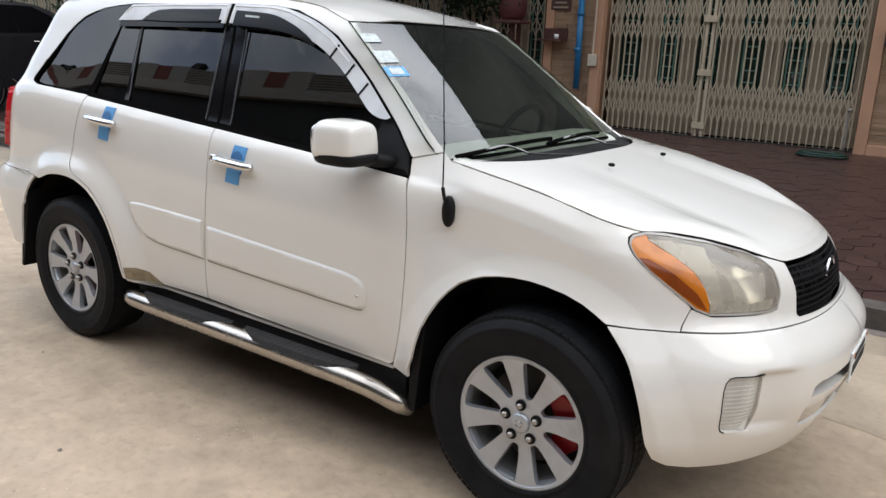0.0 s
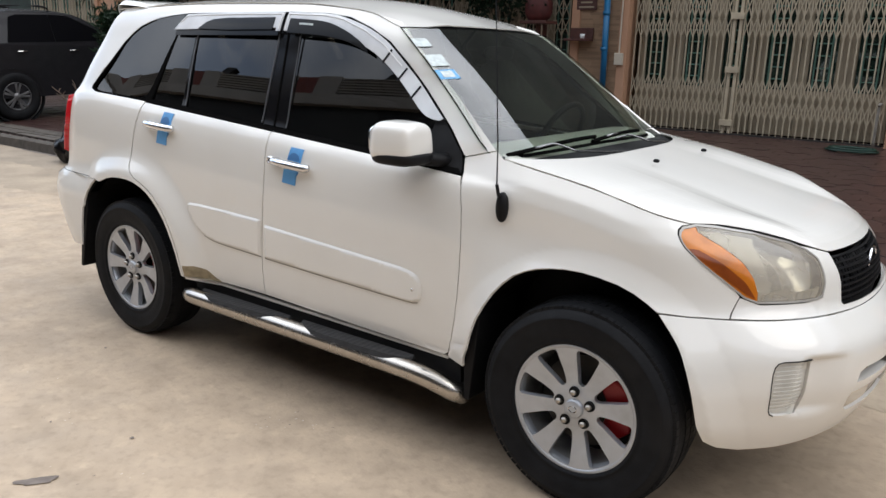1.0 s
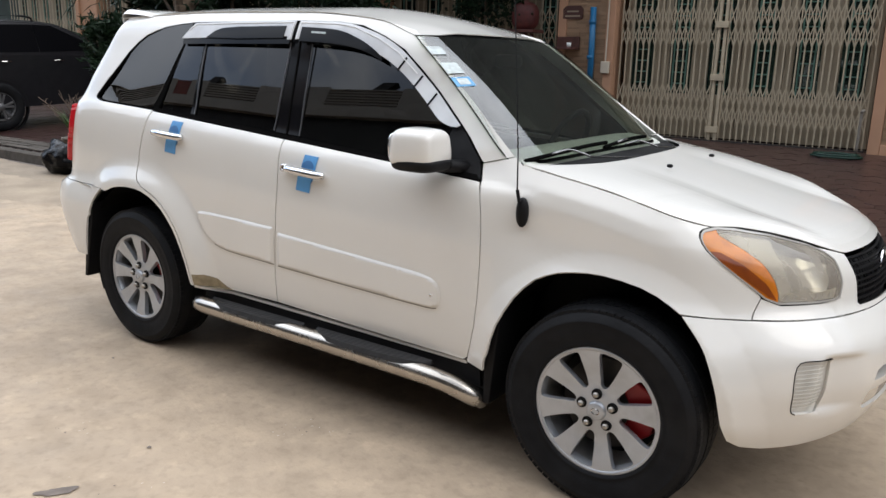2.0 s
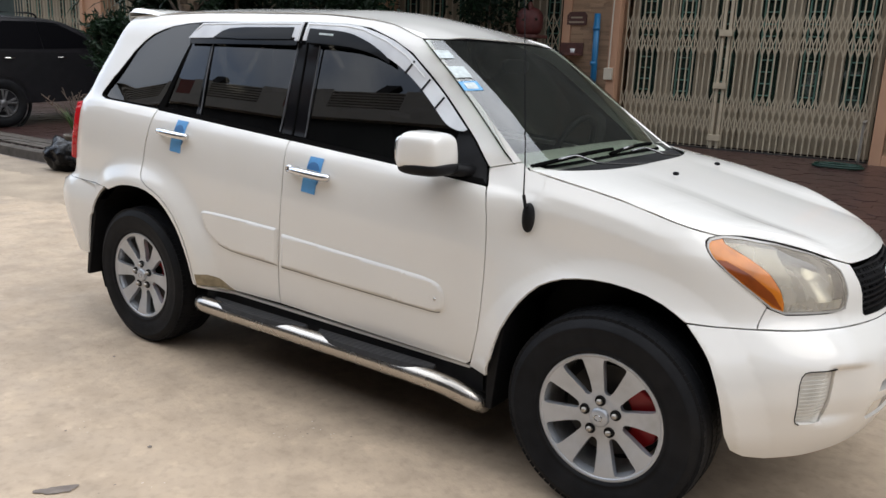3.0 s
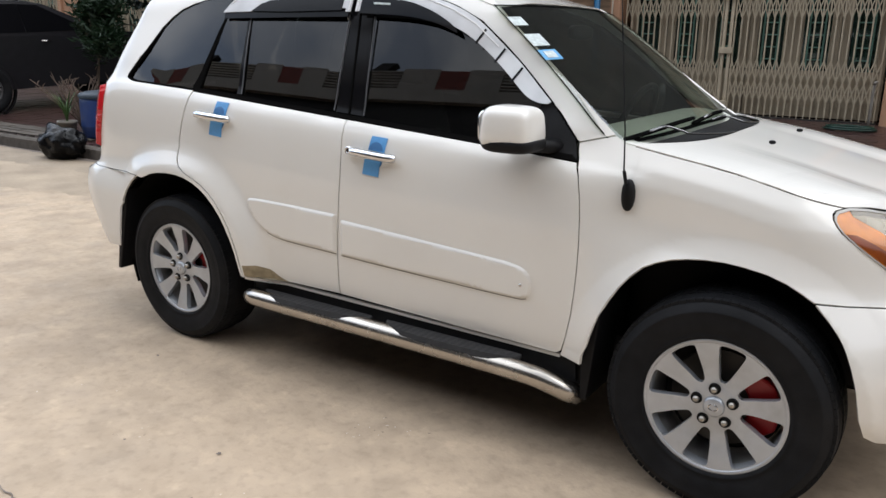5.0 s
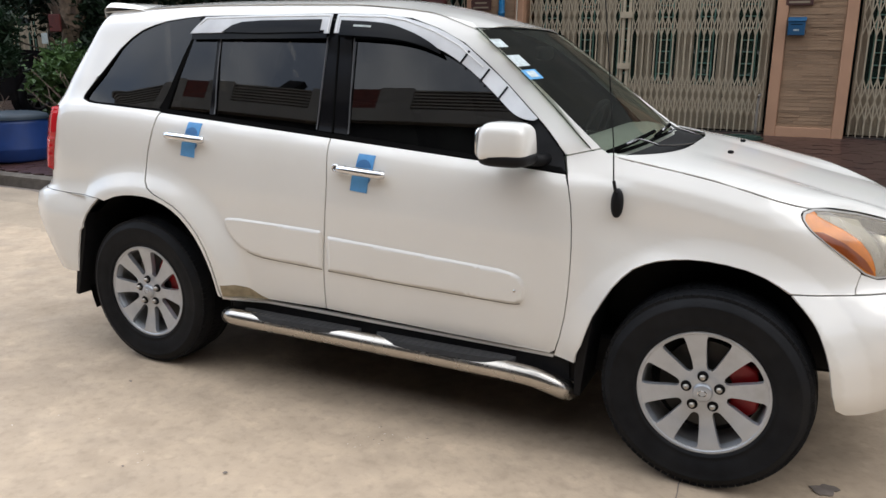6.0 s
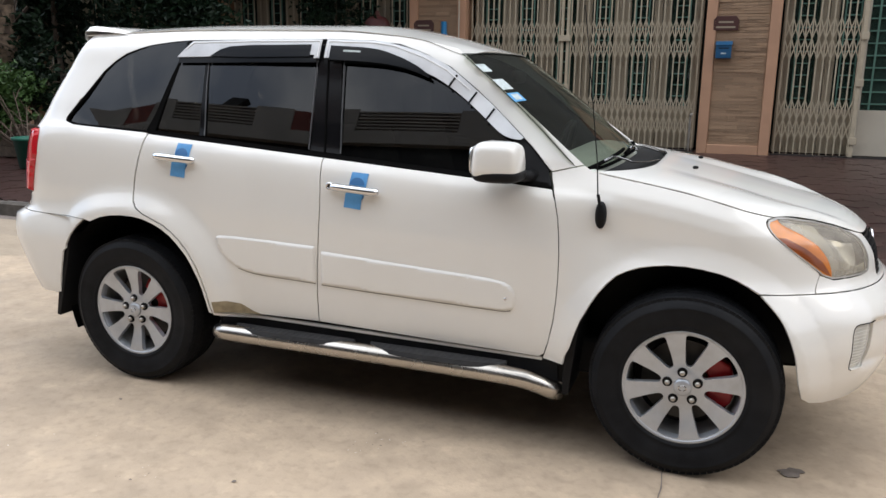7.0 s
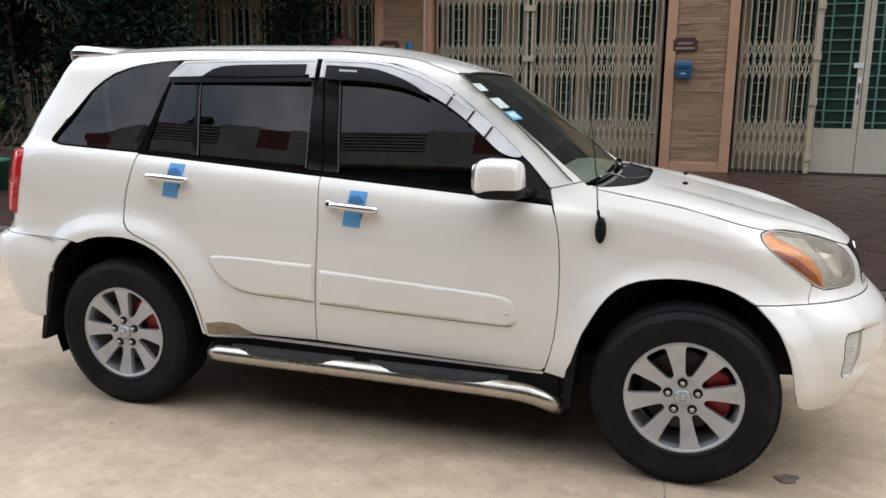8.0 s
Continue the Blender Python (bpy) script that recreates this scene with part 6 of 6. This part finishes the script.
def old_palm(base, height, seed):
    """A palm with a shaggy trunk of old leaf bases, a red cloth and a white tag on it."""
    rnd = random.Random(seed)
    t = thing("palm", "old palm, shaggy brown trunk with red cloth and white tag", "palm", base)
    part("trunk", rod(curve_points([(0, 0, -.02), (.03, 0, height * .5), (0, .03, height)], 10), .19, 14, taper=.75), DRY, t, "", True)
    for k in range(46):
        z, a = .15 + (height - .2) * k / 46, 2.4 * k
        d, s2 = Vector((math.cos(a), math.sin(a), 0)), Vector((-math.sin(a), math.cos(a), 0))
        w, ln, o = rnd.uniform(.03, .10), rnd.uniform(.18, .46), rnd.uniform(.03, .20)
        b = bmesh.new()
        q = [d * .15 - s2 * w, d * .15 + s2 * w, d * (.19 + o) + s2 * w * .5 + Vector((0, 0, ln)), d * (.19 + o) - s2 * w * .5 + Vector((0, 0, ln))]
        lo = [b.verts.new(p + Vector((0, 0, z))) for p in q]
        hi = [b.verts.new(p + d * .014 + Vector((0, 0, z))) for p in q]
        b.faces.new(lo[::-1])
        b.faces.new(hi)
        for i in range(4):
            b.faces.new((lo[i], lo[(i + 1) % 4], hi[(i + 1) % 4], hi[i]))
        part("leaf_base", b, (DRY, BARK, TWIG)[k % 3], t)
    part("red_cloth", box(-.12, .13, -.30, -.27, 1.46, 1.72, .012), mat("red_cloth", (.10, .018, .014), .8, var=.3), t, "faded red cloth")
    part("white_tag", box(-.33, -.20, -.29, -.275, 1.28, 1.44, .004), FADED, t, "white paper tag")
    for k in range(13):
        a, droop, length = 2 * math.pi * k / 13 + rnd.uniform(-.2, .2), rnd.uniform(.7, 1.3), rnd.uniform(1.3, 1.8)
        d, s2 = Vector((math.cos(a), math.sin(a), 0)), Vector((-math.sin(a), math.cos(a), 0))
        b = bmesh.new()
        spine = [Vector((0, 0, height)) + d * length * u + Vector((0, 0, length * (.45 * u - droop * u * u))) for u in [i / 16 for i in range(17)]]
        rod(spine, .010, 5, bm=b, taper=.3)
        for i in range(3, 17):
            for sg in (1, -1):
                p, ln = spine[i], length * .30 * (1 - .6 * abs(i / 16 - .45))
                q = p + (s2 * sg * .7 + d * .45) * ln + Vector((0, 0, -ln * rnd.uniform(.3, .8)))
                m = p.lerp(q, .5) + Vector((0, 0, .03))
                w = d * .012
                v = [b.verts.new(x) for x in (p - w, p + w, m + w, m - w, q)]
                b.faces.new((v[0], v[1], v[2], v[3]))
                b.faces.new((v[3], v[2], v[4]))
        part("frond", b, LEAF, t)
    return t


tree("shrub", "yellow-green leafy shrub under the palm", (-8.75, 4.9, pave_z(4.9)), .75, (.62, .5, .55), 2400, .11, 15, LEAFL, category="shrub")
tree("shrub", "dense dark-green shrub beside the parked car", (-8.9, 5.6, pave_z(5.6)), 1.3, (.8, .5, .8), 2600, .13, 11, LEAF, category="shrub")
tree("tree", "dark-leaved garden tree in front of the gate", (-9.6, 6.9, pave_z(6.9)), 2.9, (1.5, .9, 1.3), 5200, .16, 12, LEAF)
tree("tree", "dark-leaved garden tree in front of the gate", (-11.8, 7.1, pave_z(7.1)), 3.0, (1.7, .9, 1.5), 5200, .17, 13, LEAF)
tree("tree", "dark-leaved garden tree in front of the gate", (-7.45, 7.0, pave_z(7.0)), 2.6, (1.50, .7, 1.5), 11000, .13, 14, LEAF, thin=.2)
tree("climbing_shrub", "thin climbing shrub growing over the gate", (-4.95, 8.2, pave_z(8.2)), 2.7, (.85, .22, .95), 2600, .09, 16, LEAF, r=.02, category="shrub")
old_palm((-9.22, 5.5, pave_z(5.5)), 2.9, 21)
tree("feathery_shrub", "feathery dark-green shrub in front of the parked car", (-8.2, 3.30, pave_z(3.30)), 1.42, (.50, .25, .36), 3600, .12, 22, LEAF, category="shrub", r=.02, thin=.12)
bare_bush("leafless twiggy shrub near the kerb", (-8.05, 2.95, pave_z(2.95)), 34, .66, 31)
bare_bush("leafless twiggy shrub near the kerb", (-7.6, 4.3, pave_z(4.3)), 14, .9, 32)
planter = thing("planter_box", "dark weathered wooden planter box behind the barrel", "planter", (-7.9, 4.9, pave_z(4.9)))
for z in (.0, .16, .32):
    part("board", box(-.7, .7, -.25, -.215, z, z + .15, .006), BARK, planter)
part("soil_box", box(-.68, .68, -.213, .25, .0, .42, .006), BARK, planter)

# fittings on the pillars
mb = thing("letter_box", "small blue metal letter box on the pillar", "letter box", (1.10, WALL_Y - .03, 1.85))
part("case", box(-.107, .107, -.09, 0, -.11, .078, .01), LETTERBLUE, mb)
part("lid", prism([(-.105, .076), (.005, .076), (.005, .132), (-.02, .132)], -.115, .115, "x", bevel=.006), LETTERBLUE, mb)
part("slot", box(-.07, .07, -.093, -.089, .026, .038), BLACK, mb)
part("emblem_bar", box(-.035, .035, -.0935, -.0905, -.05, -.03), FADED, mb)
for x in (1.10, -3.55):
    pl = thing("house_sign", "brown sign with pale lettering bars on the pillar", "sign", (x, WALL_Y - .03, 2.22), "house signs")
    part("board", prism([(-.17, -.09), (.17, -.09), (.175, .06), (.13, .11), (-.13, .11), (-.175, .06)], -.02, 0, "y", bevel=.005), BROWN, pl)
    for z, w in ((.025, .10), (-.045, .13)):
        part("lettering_bar", box(-w, w, -.0225, -.0195, z - .012, z + .012), CREAM, pl)
pipe = thing("downpipe", "blue plastic pipe fixed to the pillar", "pipe", (-3.18, WALL_Y - .09, 0))
part("tube", rod([(.02, 0, .96), (0, 0, 2.30)], .047, 16), BLUEPIPE, pipe, "", True)
for z in (1.55, 2.08):
    part("collar", lathe([(.048, z - .03), (.056, z - .03), (.056, z + .03), (.048, z + .03)], "z", 20, closed=True), BLUEPIPE, pipe, "", True)
shrine = thing("spirit_house", "rounded dark red shrine on a wooden wall bracket", "shrine", (-4.27, WALL_Y - .28, 1.78))
part("shrine_body", rounded_block((0, 0, .38), (.44, .34, .46), 2.6, 28, 16), mat("dark_red_lacquer", (.085, .017, .015), .6, var=.4, scale=9), shrine, "rounded dark red body", True)
part("finial", lathe([(0, .70), (.03, .68), (.05, .62), (.10, .585), (.10, .56)], "z", 20), WOOD, shrine, "", True)
for xx in (-.16, .16):
    part("hanging_tassel", rod([(xx, -.14, .16), (xx, -.15, .02), (xx, -.145, -.12)], .018, 8, taper=.6), DRY, shrine)
part("platform", box(-.24, .24, -.18, .20, .13, .178, .006), WOOD, shrine)
part("bracket", box(-.03, .03, -.02, .25, -.25, .128, .004), WOOD, shrine)
jbox = thing("junction_box", "small cream plastic junction box on the pillar", "junction box", (-2.93, WALL_Y - .05, 1.40))
part("case", box(-.07, .07, -.05, 0, -.09, .09, .01), CREAMD, jbox)
part("conduit", rod([(0, -.025, .09), (0, -.025, 2.1)], .012, 8), CREAMD, jbox)
shelf = thing("offering_shelf", "small brown wooden offering shelf on the pillar", "shelf", (-3.60, WALL_Y - .16, 1.66))
part("board", box(-.20, .20, -.12, .12, 0, .035, .006), WOOD, shelf)
part("backboard", box(-.20, .20, .10, .125, .036, .20, .006), WOOD, shelf)
cup = thing("offering_cup", "small white cup on the offering shelf", "cup", (-3.52, WALL_Y - .18, 1.696))
part("bowl", lathe([(0, 0), (.03, 0), (.04, .07), (.036, .07), (.028, .008), (0, .008)], "z", 20), WHITE, cup, "", True)
hose = thing("garden_hose", "dark green hose coiled on the pavement", "hose", (.56, WALL_Y - .62, pave_z(WALL_Y - .62)))
b = bmesh.new()
for k in range(4):
    rod([((.30 - .03 * k) * math.cos(a), (.20 - .02 * k) * math.sin(a), .018 + .022 * (k % 2)) for a in [2 * math.pi * i / 32 for i in range(32)]], .014, 6, bm=b, closed=True)
part("coil", b, mat("green_hose", (.006, .035, .024), .4), hose, "", True)
standp = thing("stand_pipe", "grey stand pipe beside the pillar", "pipe", (.72, WALL_Y - .12, pave_z(8.5)))
part("tube", rod(curve_points([(0, 0, 0), (0, 0, .50), (.02, 0, .56), (.0, -.06, .54)], 12), .018, 10), POT, standp, "", True)


# bits of litter on the kerb
for x, y, rz in ((3.05, 2.02, .4), (3.3, 2.05, 1.2)):
    lit = thing("litter", "crumpled pinkish-red scrap of litter by the kerb", "litter", (x, y, .004), "scraps by the kerb")
    b = bmesh.new()
    bmesh.ops.create_icosphere(b, subdivisions=2, radius=1)
    for v in b.verts:
        k = 1 + .35 * noise.noise(v.co * 3 + Vector((x, 0, 0)))
        v.co = Vector((v.co.x * .035 * k, v.co.y * .018 * k, .012 + v.co.z * .012 * k))
    part("scrap", b, OPPRED, lit).rotation_euler = (0, 0, rz)


# marks on the concrete
def blot(name, label, x, y, rx, ry, rot, seed, material, category="stain"):
    rnd = random.Random(seed)
    b = bmesh.new()
    n = 40
    ph = [rnd.uniform(0, 6.28) for _ in range(4)]
    vs, c = [], b.verts.new((0, 0, .0008))
    for i in range(n):
        a = 2 * math.pi * i / n
        k = 1 + .18 * math.sin(2 * a + ph[0]) + .13 * math.sin(3 * a + ph[1]) + .1 * math.sin(5 * a + ph[2]) + .06 * math.sin(9 * a + ph[3])
        vs.append(b.verts.new((rx * k * math.cos(a), ry * k * math.sin(a), .0)))
    for i in range(n):
        b.faces.new((c, vs[i], vs[(i + 1) % n]))
    o = from_bm(name, b, material)
    o.location, o.rotation_euler = (x, y, .004), (0, 0, rot)
    return tagged(o, label, category, kind="structure")


def gutter(label, y_edge, sway, material, seed, z):
    """A strip of darker concrete along the kerb with a wandering edge."""
    b = bmesh.new()
    prev = None
    for i in range(0, 1001):
        x = -18 + i * .032
        e = y_edge + sway * noise.noise((x * .5, seed, 0)) + sway * .45 * noise.noise((x * 1.7, seed, 3)) + sway * .2 * noise.noise((x * 6, seed, 5))
        row = (b.verts.new((x, e, 0)), b.verts.new((x, KERB_Y + .02, 0)))
        if prev:
            b.faces.new((prev[0], row[0], row[1], prev[1]))
        prev = row
    o = from_bm("gutter_strip", b, material)
    o.location.z = z
    return tagged(o, label, "gutter", kind="structure")


# three overlapping strips, so the ground gets darker in steps towards the kerb
gutter("slightly darker beige concrete along the kerb", .85, .45, EDGECONC, 1.5, .0015)
gutter("darker beige concrete nearer the kerb", 1.55, .30, EDGECONCD, 7.5, .0030)
gutter("dark strip along the foot of the kerb", 1.99, .14, DARKMARK, 4.5, .0045)
blot("oil_stain", "dark dried stain on the concrete", -.222, -1.842, .058, .026, .85, 1, DARKMARK)
blot("oil_stain", "small dark stain on the concrete", 1.654, -.647, .045, .035, .2, 2, DARKMARK)
for x, y, s in ((-.246, -1.472, .010), (-1.15, -1.05, .009), (-.60, -1.60, .006)):
    blot("small_spot", "tiny dark spot on the concrete", x, y, s, s * .7, 0, int(100 * x) + 50, DARKMARK)


def crack(label, pts, w, seed):
    rnd = random.Random(seed)
    b = bmesh.new()
    ln = curve_points([(x, y, 0) for x, y in pts], 60)
    prev = None
    for i, p in enumerate(ln):
        d = (ln[min(i + 1, len(ln) - 1)] - ln[max(0, i - 1)]).normalized()
        s2 = Vector((-d.y, d.x, 0))
        p = p + s2 * rnd.uniform(-.006, .006)
        ww = w * rnd.uniform(.4, 1.2)
        row = (b.verts.new(p - s2 * ww), b.verts.new(p + s2 * ww))
        if prev:
            b.faces.new((prev[0], row[0], row[1], prev[1]))
        prev = row
    o = from_bm("crack", b, DARKMARK)
    o.location.z = .004
    return tagged(o, label, "crack", kind="structure")


crack("fine crack in the concrete", [(-.78, -2.0), (-.595, -2.018), (-.50, -2.03), (-.433, -2.024), (-.37, -2.03), (-.313, -2.022), (-.26, -2.0), (-.225, -1.985)], .0032, 4)
rnd_c = random.Random(41)
for cx, cy, n, spread in ((.05, -1.07, 9, .05), (.16, -.95, 9, .06), (-.65, -1.54, 7, .06), (.9, -1.75, 6, .10), (-.1, -1.72, 6, .12), (-1.3, -1.5, 6, .2), (.3, -2.1, 6, .15)):
    for k in range(n):
        blot("concrete_chip", "small pale chip in the concrete", cx + rnd_c.gauss(0, spread), cy + rnd_c.gauss(0, spread * .6), rnd_c.uniform(.002, .006), rnd_c.uniform(.001, .003), rnd_c.uniform(0, 3), 300 + k, CHIP if k % 3 else DARKMARK, "chip")
crack("straight joint in the concrete", [(1.17, -2.4), (1.185, -1.6), (1.20, -.95), (1.21, -.2), (1.22, .8), (1.24, 2.1)], .0028, 5)
panel_obs = panel("mud_smear", [(-.776, .397), (-.56, .401), (-.60, .412), (-.66, .440), (-.72, .452), (-.783, .446)], DIRT, (rdoor[0], rdoor[1]), "dried mud on the door's lower edge", gap=0, lift=.0015, thick=.001, cell=.03)
bpy.data.objects.remove(panel_obs[1])
part("strip_screw", rounded_block((.565, -half_width(.565, .60) - .009, .603), (.012, .006, .012), 2, 12, 8), CHROME, fdoor[0])

# ---- pavers, laid last ----
def paver_mesh():
    b = bmesh.new()
    r, h = .1215, .012
    low = [b.verts.new((r * math.cos(radians(60 * k + 30)), r * math.sin(radians(60 * k + 30)), 0)) for k in range(6)]
    top = [b.verts.new((r * .98 * math.cos(radians(60 * k + 30)), r * .98 * math.sin(radians(60 * k + 30)), h)) for k in range(6)]
    b.faces.new(top)
    for k in range(6):
        b.faces.new((low[k], low[(k + 1) % 6], top[(k + 1) % 6], top[k]))
    me = bpy.data.meshes.new("paver")
    b.to_mesh(me)
    b.free()
    me.materials.append(TILE)
    return me


PME = paver_mesh()
SX, SY = .212, .1836
slope = math.atan2(pave_z(WALL_Y) - pave_z(KERB_Y), WALL_Y - KERB_Y)
rest_v, rest_f = [], []
rnd = random.Random(77)
pv, pf = [v.co.copy() for v in PME.vertices], [tuple(p.vertices) for p in PME.polygons]
singles = 0
for j in range(int((WALL_Y - KERB_Y - .2) / SY) + 2):
    yy = KERB_Y + .27 + j * SY
    for i in range(-75, 40):
        xx = i * SX + (j % 2) * SX / 2
        dz = rnd.uniform(-.004, .003)
        m = Matrix.Translation((xx, yy, pave_z(yy) - .016 + dz)) @ Euler((slope + rnd.uniform(-.012, .012), rnd.uniform(-.012, .012), rnd.uniform(-.02, .02))).to_matrix().to_4x4()
        if 1.4 < xx < 4.4 and yy < 5.6 and singles < 298:
            o = new("paver", PME)
            o.parent = pavement
            o.matrix_basis = m
            singles += 1
        else:
            k = len(rest_v)
            rest_v += [tuple(m @ p) for p in pv]
            rest_f += [tuple(k + q for q in f) for f in pf]
me = bpy.data.meshes.new("pavers")
me.from_pydata(rest_v, [], rest_f)
me.materials.append(TILE)
ob = new("pavers", me)
ob.parent = pavement
tagged(ob, "red-brown hexagonal pavers", kind="stuff")
